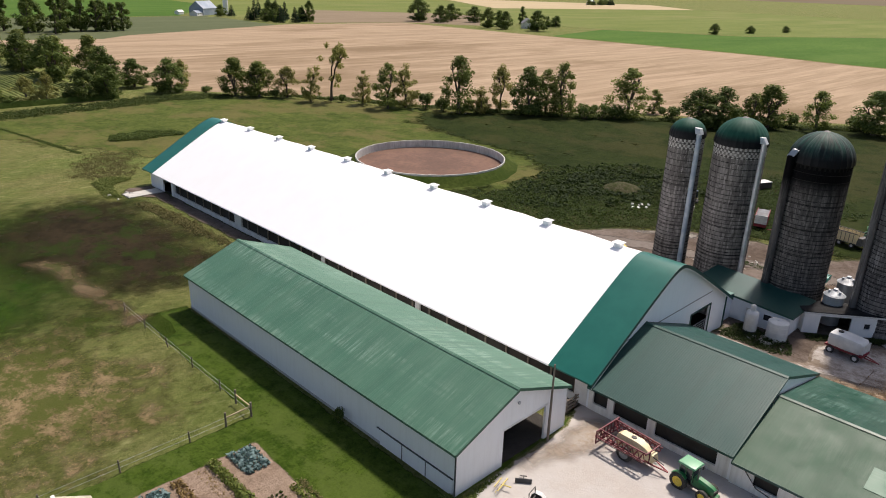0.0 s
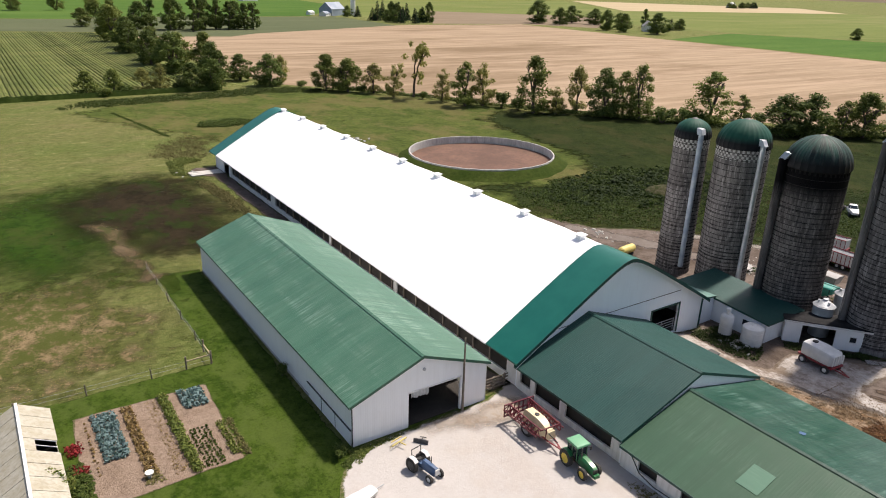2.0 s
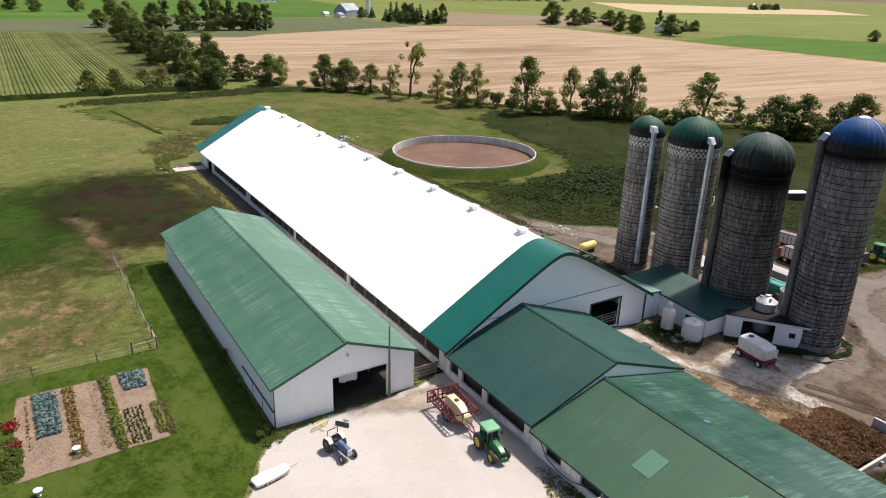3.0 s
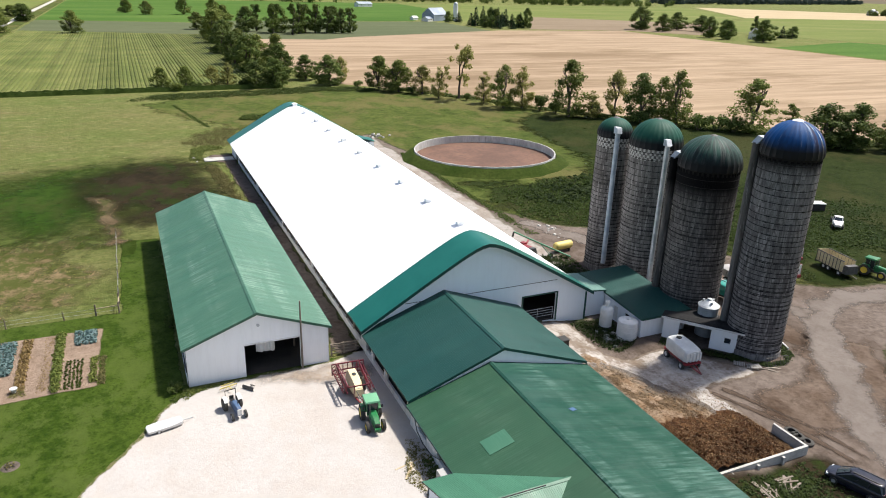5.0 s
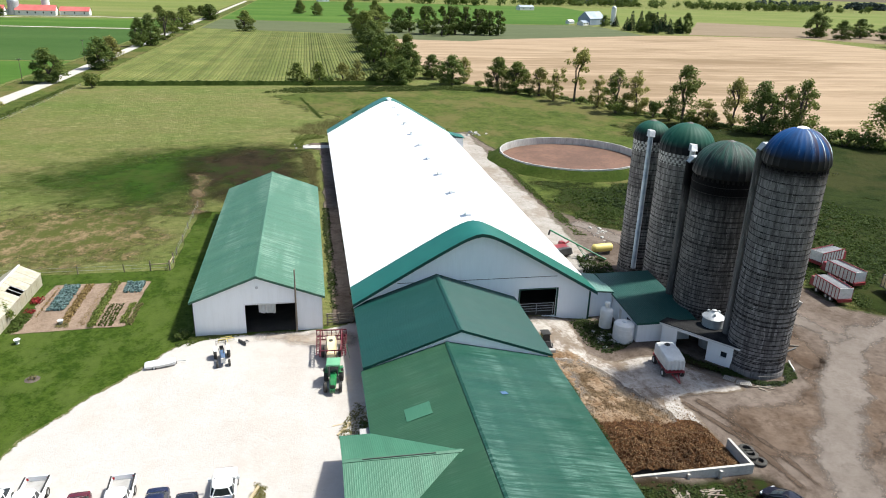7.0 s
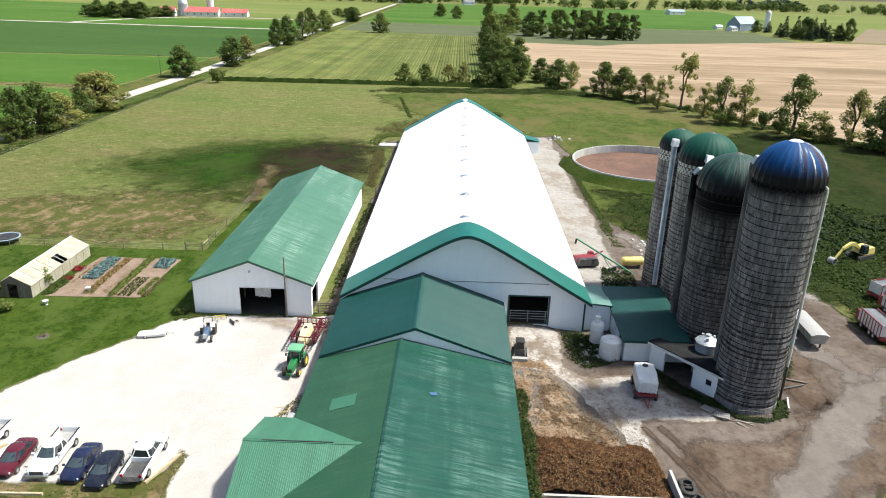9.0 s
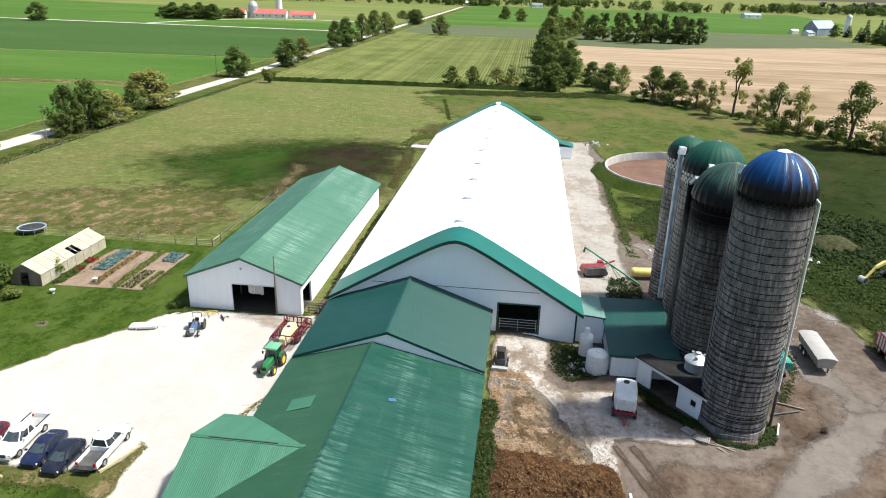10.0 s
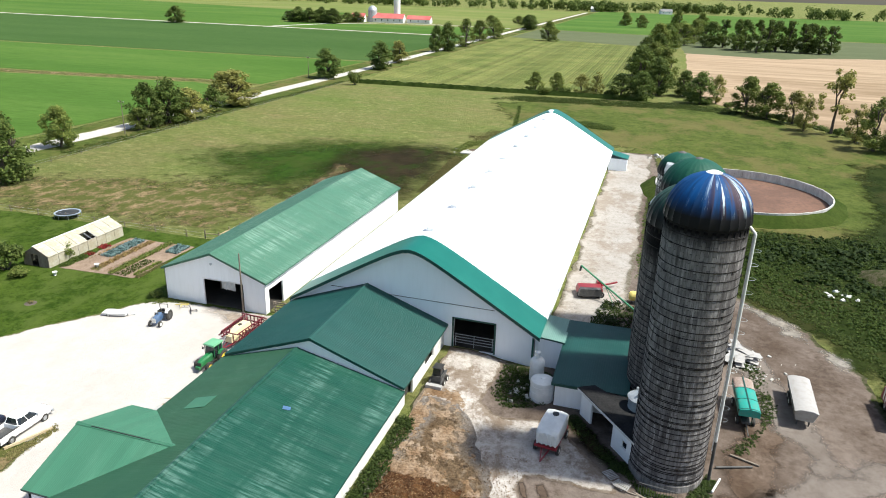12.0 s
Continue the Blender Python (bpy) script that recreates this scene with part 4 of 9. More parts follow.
def corn_field():
    """Rows of corn as long ragged ridges."""
    g = Geo()
    rng = random.Random(5)
    x = -33.0
    while x < 86:
        n = len(g.v)
        y0 = 239 + (x + 33) * 0.04
        y1 = 562 - (x + 33) * 0.34
        k = int((y1 - y0) / 2.2)
        tall = rng.uniform(0.3, 0.44) + (0.12 if int((x + 33) / 9) % 3 == 0 else 0)
        for i in range(k + 1):
            y = y0 + (y1 - y0) * i / k
            h = tall + rng.uniform(-0.12, 0.12)
            w = 0.74 + rng.uniform(-0.1, 0.1)
            xx = x + rng.uniform(-0.1, 0.1)
            zz = land(x, y)
            g.v += [(xx - w, y, zz), (xx - 0.4 * w, y, zz + h), (xx + 0.45 * w, y, zz + h * 0.97), (xx + w, y, zz)]
        for i in range(k):
            a = n + 4 * i
            for j in range(3):
                g.f.append((a + j, a + 4 + j, a + 5 + j, a + 1 + j))
        g.f.append((n, n + 1, n + 2, n + 3))
        x += 1.52
    h = Geo()
    for j in range(3):
        n, k = len(h.v), 110
        for i in range(k + 1):
            x, y = -34 + 121 * i / k, 237.6 + 1.1 * j + 0.04 * (121 * i / k)
            top = 1.5 + rng.uniform(-0.35, 0.3)
            h.v += [(x, y - 0.6, land(x, y)), (x, y - 0.3 + rng.uniform(-0.1, 0.1), land(x, y) + top), (x, y + 0.3, land(x, y) + top * 0.95), (x, y + 0.6, land(x, y))]
        for i in range(k):
            a = n + 4 * i
            for m in range(3):
                h.f.append((a + m, a + m + 1, a + m + 5, a + m + 4))
    tagged(part("corn_headland", h, m_crop_edge, smooth=False), "dark green corn along the field's near edge", "corn field", kind="stuff")
    ob = part("corn_rows", g, m_corn, smooth=False)
    tagged(ob, "rows of standing olive-green corn", "corn field", kind="stuff")
    sheet("field_corn", [(-35, 237), (88, 241.5), (90, 520), (-35, 566)], 0.05, m_crop_olive, "corn field ground of dull green weeds between the rows", "field", 1.0, 0.6, 4)


corn_field()


# ---- buildings ----
def wall(axis, c, a0, a1, z0, tops, openings=(), th=0.22):
    """A wall in the plane axis = c (its outer face), from a0 to a1; tops: (a, z) pairs along its upper edge;
    openings: (a0, a1, z0, z1). th goes inwards (negative: the other way)."""
    def top(a):
        for (p, q), (r, s) in zip(tops, tops[1:]):
            if p <= a <= r:
                return q + (s - q) * (a - p) / (r - p) if r > p else q
        return tops[-1][1]
    cuts = sorted({a0, a1, *[p for p, _ in tops if a0 < p < a1], *[v for o in openings for v in o[:2]]})
    g = Geo()
    for s, e in zip(cuts, cuts[1:]):
        mid = (s + e) / 2
        holes = sorted((o[2], o[3]) for o in openings if o[0] < mid < o[1])
        spans, low = [], z0
        for h0, h1 in holes:
            if h0 > low:
                spans.append(((low, low), (h0, h0)))
            low = h1
        spans.append(((low, low), (top(s), top(e))))
        for (l0, l1), (t0, t1) in spans:
            quad = [(s, l0), (e, l1), (e, t1), (s, t0)]
            if axis == "y":
                A, B = [(a, c, z) for a, z in quad], [(a, c + th, z) for a, z in quad]
            else:
                A, B = [(c, a, z) for a, z in quad], [(c + th, a, z) for a, z in quad]
            g.hexa(A, B)
    return g.weld()


def panel_mesh(name, width, length, ribs, mat, height=0.009):
    """One ribbed roof sheet lying along x (its width) and down y (its length)."""
    g = Geo()
    prof = []
    p = width / ribs
    for i in range(ribs):
        x = i * p
        prof += [(x, 0), (x + p * 0.58, 0), (x + p * 0.68, height), (x + p * 0.9, height)]
    prof.append((width, 0))
    for y in (0, length):
        g.v += [(x, y, z) for x, z in prof]
    n = len(prof)
    for i in range(n - 1):
        g.f.append((i + 1, i, n + i, n + i + 1))
    return g.mesh(name, mat, smooth=False)


def slope_panels(parent, start, along, down, count, width, ribs, mat, height=0.009):
    """Sheets side by side from start, stepping along; each runs down the slope by the vector down."""
    along, down = Vector(along).normalized(), Vector(down)
    length = down.length
    d = down.normalized()
    up = along.cross(d)
    if up.z < 0:
        up = -up
    me = panel_mesh("roof_panel", width, length, ribs, mat, height)
    for i in range(count):
        ob = new("roof_panel", me)
        ob.parent = parent
        m = Matrix((along, d, up)).transposed().to_4x4()
        m.translation = Vector(start) + along * (i * width) + up * 0.03
        ob.matrix_basis = m


def slab(g, pts, t):
    """A plate of thickness t under the given upper corners."""
    a = [Vector(p) for p in pts]
    n = (a[1] - a[0]).cross(a[2] - a[0]).normalized()
    if n.z < 0:
        a.reverse()
        n = -n
    return g.hexa([p - n * t for p in a], a)


def gable_roof(house, x0, x1, xr, y0, y1, ze0, ze1, zr, mats, deck_mat, ribs=4, width=0.93, trim=None, fascia=None, rib=0.009):
    """Roof with its ridge along y: a deck under each slope, sheets on it, ridge cap and rake trim."""
    west = part("roof_slope", slab(Geo(), [(x0, y0, ze0), (xr, y0, zr), (xr, y1, zr), (x0, y1, ze0)], 0.12), deck_mat, house)
    east = part("roof_slope", slab(Geo(), [(xr, y0, zr), (x1, y0, ze1), (x1, y1, ze1), (xr, y1, zr)], 0.12), deck_mat, house)
    n = round((y1 - y0) / width)
    w = (y1 - y0) / n
    slope_panels(west, (xr, y0, zr), (0, 1, 0), (x0 - xr, 0, ze0 - zr), n, w, ribs, mats[0], rib)
    slope_panels(east, (xr, y0, zr), (0, 1, 0), (x1 - xr, 0, ze1 - zr), n, w, ribs, mats[1], rib)
    cap = Geo()
    s0, s1 = (zr - ze0) / (xr - x0), (zr - ze1) / (x1 - xr)
    slab(cap, [(xr - 0.25, y0 - 0.02, zr - 0.25 * s0 + 0.1), (xr, y0 - 0.02, zr + 0.11), (xr, y1 + 0.02, zr + 0.11), (xr - 0.25, y1 + 0.02, zr - 0.25 * s0 + 0.1)], 0.02)
    slab(cap, [(xr, y0 - 0.02, zr + 0.11), (xr + 0.25, y0 - 0.02, zr - 0.25 * s1 + 0.1), (xr + 0.25, y1 + 0.02, zr - 0.25 * s1 + 0.1), (xr, y1 + 0.02, zr + 0.11)], 0.02)
    part("ridge_cap", cap, trim or mats[1], house)
    for y, o in ((y0, -0.04), (y1, 0.01)):
        g = Geo()
        for a, b in (((x0, ze0), (xr, zr)), ((xr, zr), (x1, ze1))):
            g.hexa([(a[0], y + o, a[1] - 0.22), (b[0], y + o, b[1] - 0.22), (b[0], y + o + 0.03, b[1] - 0.22), (a[0], y + o + 0.03, a[1] - 0.22)],
                   [(a[0], y + o, a[1] + 0.07), (b[0], y + o, b[1] + 0.07), (b[0], y + o + 0.03, b[1] + 0.07), (a[0], y + o + 0.03, a[1] + 0.07)])
        part("rake_trim", g, fascia or m_trim_white, house)
    for x, z, o in ((x0, ze0, -0.04), (x1, ze1, 0.01)):
        part("eave_trim", Geo().box(x + o, x + o + 0.03, y0, y1, z - 0.2, z + 0.03), fascia or m_trim_white, house)


# long machine shed west of the barn
def machine_shed():
    h = thing("machine_shed", "long white steel machine shed with a faded green roof", "shed")
    zb, e, r = -0.5, 4.0, 6.82
    x0, x1, xr, y0, y1 = 33.35, 47.95, 40.55, 31.2, 77.8
    tops = [(x0, e), (xr, r), (x1, e)]
    part("wall", wall("y", y0, x0, x1, zb, tops, [(39.1, 44.9, zb, 3.3)]), m_white_wall, h)
    part("wall", wall("y", y1, x0, x1, zb, tops, th=-0.22), m_white_wall, h)
    part("wall", wall("x", x0, y0 + 0.22, y1 - 0.22, zb, [(y0, e), (y1, e)]), m_white_wall, h)
    part("wall", wall("x", x1, y0 + 0.22, y1 - 0.22, zb, [(y0, e), (y1, e)], [(32.2, 35.6, zb, 2.7)], th=-0.22), m_white_wall, h)
    part("foundation", Geo().box(x0 - 0.04, x0 - 0.005, y0, y1, zb, -0.12), m_foundation, h, "stained concrete footing")
    gable_roof(h, 32.98, 48.32, xr, 30.95, 78.1, e + 0.02, e + 0.02, r + 0.12, (m_green_shed, m_green_shed), m_wood, trim=m_green_shed, fascia=m_green_shed)
    door = part("sliding_door", Geo().box(x0 - 0.1, x0 - 0.04, 31.5, 40.6, -0.3, 1.25), m_white_wall, h, "low white sliding door on a track")
    part("door_track", Geo().box(x0 - 0.14, x0 - 0.01, 31.4, 41.0, 1.25, 1.31), m_steel_dark, door)
    for y in (34.6, 37.6):
        part("door_batten", Geo().box(x0 - 0.13, x0 - 0.101, y - 0.04, y + 0.04, -0.3, 1.25), m_steel_dark, door)
    for x, y in ((x0 - 0.05, y0 - 0.05), (x1 + 0.005, y0 - 0.05)):
        part("corner_trim", Geo().box(x, x + 0.045, y, y + 0.15, zb, e), m_steel_dark if x < 40 else m_trim_white, h)
    # floor painted near-black to carry the shade inside the shed
    part("floor_slab", Geo().box(x0 + 0.22, x1 - 0.22, y0 + 0.2, y1 - 0.22, zb, -0.28), m_inside, h, "earth floor, its colour darkened for the unlit inside")
    for y in (36, 41, 46, 51):
        for x in (38.2, 45.2):
            part("inner_post", Geo().box(x - 0.1, x + 0.1, y - 0.1, y + 0.1, -0.28, 5.2), m_wood, h)
    part("vent_hood", Geo().lathe([(0.05, 0), (0.16, 0.02), (0.16, 0.14), (0.02, 0.16)], 10).put(pose(40.6, 31.05, 5.55, 90)), m_galv, h, "small round gable light")
    lam = part("door_lintel", Geo().box(39.0, 45.0, y0 - 0.05, y0 - 0.005, 3.3, 3.46), m_trim_white, h)
    return h


def long_barn():
    h = thing("dairy_barn", "long dairy barn with a white roof and green gable bands", "barn")
    xw, xe, xr = 51.5, 82.5, 67.1
    ze, zr = 2.75, 11.15
    y0, y1 = 30.9, 136.2
    s = 0.575
    prof = []
    half = (xe - xw) / 2
    for i in range(-20, 21):
        d = half * i / 20
        # a straight slope that rounds over at the ridge
        k = math.sqrt(d * d + 1.7 * 1.7) - 1.7
        prof.append((xr + d, zr - s * k * 0.98))
    low = prof[0][1]
    prof = [(x, z + (ze - low) * (abs(x - xr) / half)) for x, z in prof]

    def skin(ya, yb, lift, sag, name, mat, label=""):
        g = Geo()
        bays = max(1, round((yb - ya) / 2.56))
        ys = [ya + (yb - ya) * i / bays for i in range(bays + 1)]
        n = len(prof)
        for y in ys:
            ph = math.cos(2 * math.pi * (y - 38.9) / 10.25)
            for i, (x, z) in enumerate(prof):
                g.v.append((x, y, z + lift - sag * (0.5 + 0.5 * ph) * (1 - abs(x - xr) / half)))
        for j in range(len(ys) - 1):
            for i in range(n - 1):
                g.f.append((j * n + i, j * n + i + 1, (j + 1) * n + i + 1, (j + 1) * n + i))
        m = len(g.v)
        for y in (ya, yb):
            g.v += [(x, y, z + lift - 0.16) for x, z in prof]
        for i in range(n - 1):
            g.f.append((i, m + i, m + i + 1, i + 1))
            e = (len(ys) - 1) * n
            g.f.append((e + i + 1, m + n + i + 1, m + n + i, e + i))
        for i in range(n - 1):
            g.f.append((m + i, m + n + i, m + n + i + 1, m + i + 1))
        for i in (0, n - 1):
            g.f.append((i, e + i, m + n + i, m + i))
        return part(name, g, mat, h, label)

    roof = skin(y0 + 5.2, y1 - 4.6, 0.0, 0.16, "roof", m_membrane, "smooth white roof skin")
    skin(y0, y0 + 5.2, 0.03, 0.0, "gable_band", m_green_trim, "glossy green roof band along the gable")
    skin(y1 - 4.6, y1, 0.03, 0.0, "gable_band", m_green_trim, "glossy green roof band along the gable")
    for y in (y0 - 0.05, y1 + 0.02):
        g = Geo()
        for (xa, za), (xb, zb_) in zip(prof, prof[1:]):
            g.hexa([(xa, y, za - 0.36), (xb, y, zb_ - 0.36), (xb, y + 0.04, zb_ - 0.36), (xa, y + 0.04, za - 0.36)], [(xa, y, za + 0.05), (xb, y, zb_ + 0.05), (xb, y + 0.04, zb_ + 0.05), (xa, y + 0.04, za + 0.05)])
        part("gable_fascia", g.weld(), m_dark_trim, h)
        e = Geo()
        for (xa, za), (xb, zb_) in zip(prof, prof[1:]):
            e.hexa([(xa, y - 0.02, za - 0.44), (xb, y - 0.02, zb_ - 0.44), (xb, y + 0.06, zb_ - 0.44), (xa, y + 0.06, za - 0.44)], [(xa, y - 0.02, za - 0.363), (xb, y - 0.02, zb_ - 0.363), (xb, y + 0.06, zb_ - 0.363), (xa, y + 0.06, za - 0.363)])
        part("drip_edge", e.weld(), m_trim_white, h, "thin white edge under the gable band")
    # gable walls, open long sides
    tops = [(x, z - 0.2) for x, z in prof]
    wl, wr = 52.3, 81.75
    part("wall", wall("y", 31.45, wl, wr, -1.4, tops, [(72.5, 77.3, -0.5, 3.3)]), m_barn_wall, h, "pale blue-grey gable wall")
    part("seam_strip", Geo().box(57.0, 77.2, 31.41, 31.445, 5.0, 5.06), m_steel_dark, h)
    part("wall", wall("y", 134.2, wl, wr, -1.4, tops, th=-0.22), m_barn_wall, h)
    part("wall", wall("x", wr, 31.7, 133.9, -1.4, [(31, 2.9), (134, 2.9)], th=-0.2), m_barn_wall, h)
    part("corner_trim", Geo().box(wr - 0.05, wr + 0.16, 31.33, 31.44, -1.4, 2.9), m_dark_trim, h)
    part("wall", wall("x", wl, 31.7, 124.4, -0.6, [(31, 2.75), (125, 2.75)], [(33.2, 56.2, 0.45, 2.35), (57.0, 76.0, 0.45, 2.35), (76.8, 99.2, 0.45, 2.35), (101.4, 123.6, 0.45, 2.35)]), m_trim_white, h, "low white kneewall of the open side")
    part("wall", wall("x", wl, 124.4, 133.9, -0.6, [(124, 2.75), (134, 2.75)], [(125.2, 128.6, -0.5, 2.2)]), m_white_wall, h)
    for y in [33.2 + 3.05 * i for i in range(30)]:
        if abs(y - 99.9) > 1.8:
            part("side_post", Geo().box(wl + 0.03, wl + 0.17, y - 0.09, y + 0.09, 0.45, 2.35), m_wood, h)
    part("side_curtain", Geo().box(wl + 0.3, wl + 0.34, 33.0, 124.0, 0.2, 2.5), m_inside, h, "black ventilation curtain")
    # door
    fr = part("door_frame", Geo().box(72.3, 72.5, 31.36, 31.44, -0.5, 3.45).box(77.3, 77.5, 31.36, 31.44, -0.5, 3.45).box(72.3, 77.5, 31.36, 31.44, 3.3, 3.45), m_dark_trim, h)
    for z in (0.15, 0.5, 0.85, 1.2):
        part("gate_rail", Geo().cyl((72.6, 31.75, z), (77.2, 31.75, z), 0.035, n=6), m_galv, h)
    for x in (72.7, 74.9, 77.1):
        part("gate_upright", Geo().cyl((x, 31.75, -0.4), (x, 31.75, 1.25), 0.04, n=6), m_galv, h)
    part("floor_slab", Geo().box(52.6, 81.5, 31.7, 134, -0.6, -0.3), m_inside, h)
    for i in range(10):
        y = 38.9 + 10.25 * i
        v = part("roof_vent", Geo().box(xr - 0.42, xr + 0.42, y - 0.42, y + 0.42, 10.85, 11.5), m_membrane, h, "white square ridge vent")
        part("vent_cap", Geo().box(xr - 0.6, xr + 0.6, y - 0.6, y + 0.6, 11.5, 11.56).box(xr - 0.6, xr + 0.6, y - 0.6, y + 0.6, 11.56, 11.7, 0.35, 0.35), m_membrane, v)
    # small lean-to at the far east corner
    g = Geo().box(82.0, 86.2, 129.6, 133.6, -1.4, 1.6)
    part("lean_to", g, m_barn_wall, h, "small grey lean-to")
    part("lean_to_roof", slab(Geo(), [(82.3, 129.3, 2.75), (86.5, 129.3, 1.75), (86.5, 133.9, 1.75), (82.3, 133.9, 2.75)], 0.12), m_green_trim, h)
    # short link to the milk house
    part("link_wall", wall("y", 32.0, 81.95, 85.2, -1.5, [(81, 2.35), (86, 2.05)]), m_barn_wall, h)
    lr = part("link_roof", slab(Geo(), [(82.0, 31.8, 2.5), (85.3, 31.8, 2.2), (85.3, 38.2, 2.0), (82.0, 38.2, 2.35)], 0.12), m_dark_trim, h)
    slope_panels(lr, (82.0, 31.8, 2.53), (1, 0, -0.09), (0, 6.4, -0.18), 4, 0.82, 4, m_green_faded)
    return h


def link_barn():
    h = thing("link_barn", "low barn with a dark green ribbed roof against the dairy barn", "barn")
    x0, x1, xr, y0, y1, e, r = 52.2, 71.35, 61.75, 16.95, 31.4, 2.3, 5.8
    tops = [(x0, e), (xr, r), (x1, e)]
    part("wall", wall("y", y0, x0, x1, -1.0, tops), m_white_wall, h, "white gable boards")
    part("wall", wall("x", x0, y0 + 0.22, y1, -0.6, [(y0, e), (y1, e)], [(18.3, 24.2, 0.35, 2.0), (25.0, 28.6, 0.35, 2.0), (29.3, 30.9, 0.5, 1.9)]), m_old_white, h)
    part("wall", wall("x", x1, y0 + 0.22, y1, -1.4, [(y0, e), (y1, e)], [(18.2, 20.6, -1.0, 1.9), (24.5, 27.5, 0.3, 1.7)], th=-0.22), m_old_white, h)
    # added near-black block, stands for the shade behind the wall openings
    part("stall_partition", Geo().box(x0 + 0.5, x1 - 0.5, y0 + 0.5, y1 - 0.3, -0.6, 1.9), m_inside, h, "dark block standing in for the unlit inside")
    gable_roof(h, 51.75, 71.8, xr, 16.84, 31.4, e + 0.03, e + 0.08, r + 0.18, (m_green_link, m_green_link), m_wood, trim=m_dark_trim, fascia=m_dark_trim, rib=0.011)
    return h


def long_wing():
    h = thing("cow_barn_wing", "long low barn wing with a streaked green steel roof", "barn")
    x0, x1, xr, y0, y1 = 52.0, 71.4, 60.3, -16.0, 16.9
    tops = [(x0, 1.95), (xr, 4.68), (x1, 1.95)]
    part("wall", wall("x", x0, y0, y1, -0.6, [(y0, 1.95), (y1, 1.95)], [(13.0, 15.0, 0.4, 1.5), (8.2, 10.6, 0.4, 1.5)]), m_old_white, h)
    part("wall", wall("x", x1, y0, y1, -1.4, [(y0, 1.95), (y1, 1.95)], th=-0.22), m_old_white, h)
    part("wall", wall("y", y0, x0, x1, -1.4, tops), m_old_white, h)
    # another added dark block in place of a shaded interior
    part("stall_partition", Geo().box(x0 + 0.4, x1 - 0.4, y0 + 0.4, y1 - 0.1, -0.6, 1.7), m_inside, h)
    gable_roof(h, 51.55, 71.85, xr, -16.3, 16.8, 1.98, 2.02, 4.72, (m_green_west, m_green_long), m_wood, fascia=m_dark_trim, rib=0.003)
    part("roof_patch", Geo().box(-1.2, 1.2, -0.95, 0.95, 0, 0.02).put(Matrix.Translation((55.85, 7.0, 3.385)) @ pose(0, 0, 0, 0, -17.9, 0)), m_green_wing, h, "lighter green patch of newer sheet")
    part("dent", Geo().box(-0.35, 0.35, -0.25, 0.25, 0, 0.012).put(Matrix.Translation((64.0, 8.1, 3.905)) @ pose(0, 0, 0, 0, 13.2, 20)), m_tractor_blue, h, "small blue repair")
    return h


def cross_wing():
    h = thing("entrance_wing", "small entrance wing with a light green ribbed roof", "building")
    y0, y1, yr = -5.7, 5.95, 0.15
    part("wall", wall("x", 49.2, y0, y1, -0.6, [(y0, 1.9), (yr, 3.95), (y1, 1.9)], [(1.4, 3.0, 0.5, 1.6), (-3.4, -1.6, 0.5, 1.6)]), m_barn_wall, h)
    part("wall", wall("y", y1, 49.2, 52.1, -0.6, [(49, 1.9), (53, 1.9)], th=-0.22), m_barn_wall, h)
    part("wall", wall("y", y0, 49.2, 52.1, -0.6, [(49, 1.9), (53, 1.9)]), m_barn_wall, h)
    for a, b in ((1.4, 3.0), (-3.4, -1.6)):
        w = part("window", Geo().box(49.28, 49.31, a, b, 0.5, 1.6), m_glass, h)
        part("window_frame", Geo().box(49.18, 49.24, a - 0.08, b + 0.08, 0.42, 0.5).box(49.18, 49.24, a - 0.08, b + 0.08, 1.6, 1.68).box(49.18, 49.24, (a + b) / 2 - 0.04, (a + b) / 2 + 0.04, 0.5, 1.6), m_trim_white, w)
    north = part("roof_slope", slab(Geo(), [(48.85, yr, 4.1), (58.6, yr, 4.1), (52.6, 6.25, 2.0), (48.85, 6.25, 2.0)], 0.1), m_wood, h)
    south = part("roof_slope", slab(Geo(), [(48.85, yr, 4.1), (48.85, -5.95, 2.0), (52.6, -5.95, 2.0), (58.6, yr, 4.1)], 0.1), m_wood, h)
    n = 12
    w = (59.2 - 48.85) / n
    for i in range(n):
        x = 48.85 + i * w
        reach = 1.0 if x + w < 52.9 else max(0.05, (58.9 - x - w * 0.6) / 6.0)
        for par, sign in ((north, 1), (south, -1)):
            d = Vector((0, sign * 6.1 * reach, -2.1 * reach))
            slope_panels(par, (x, yr, 4.1), (1, 0, 0), d, 1, w, 5, m_green_wing, 0.006)
    part("ridge_cap", slab(slab(Geo(), [(48.83, yr - 0.22, 4.11), (58.7, yr - 0.22, 4.11), (58.7, yr, 4.2), (48.83, yr, 4.2)], 0.02), [(48.83, yr, 4.2), (58.7, yr, 4.2), (58.7, yr + 0.22, 4.11), (48.83, yr + 0.22, 4.11)], 0.02), m_green_wing, h)
    part("ridge_slot", Geo().box(50.4, 56.2, yr - 0.14, yr - 0.07, 4.14, 4.2), m_black, h, "black ridge ventilation slot")
    part("eave_trim", Geo().box(48.8, 52.6, 6.23, 6.27, 1.85, 2.03).box(48.8, 52.6, -5.97, -5.93, 1.85, 2.03), m_dark_trim, h)
    return h


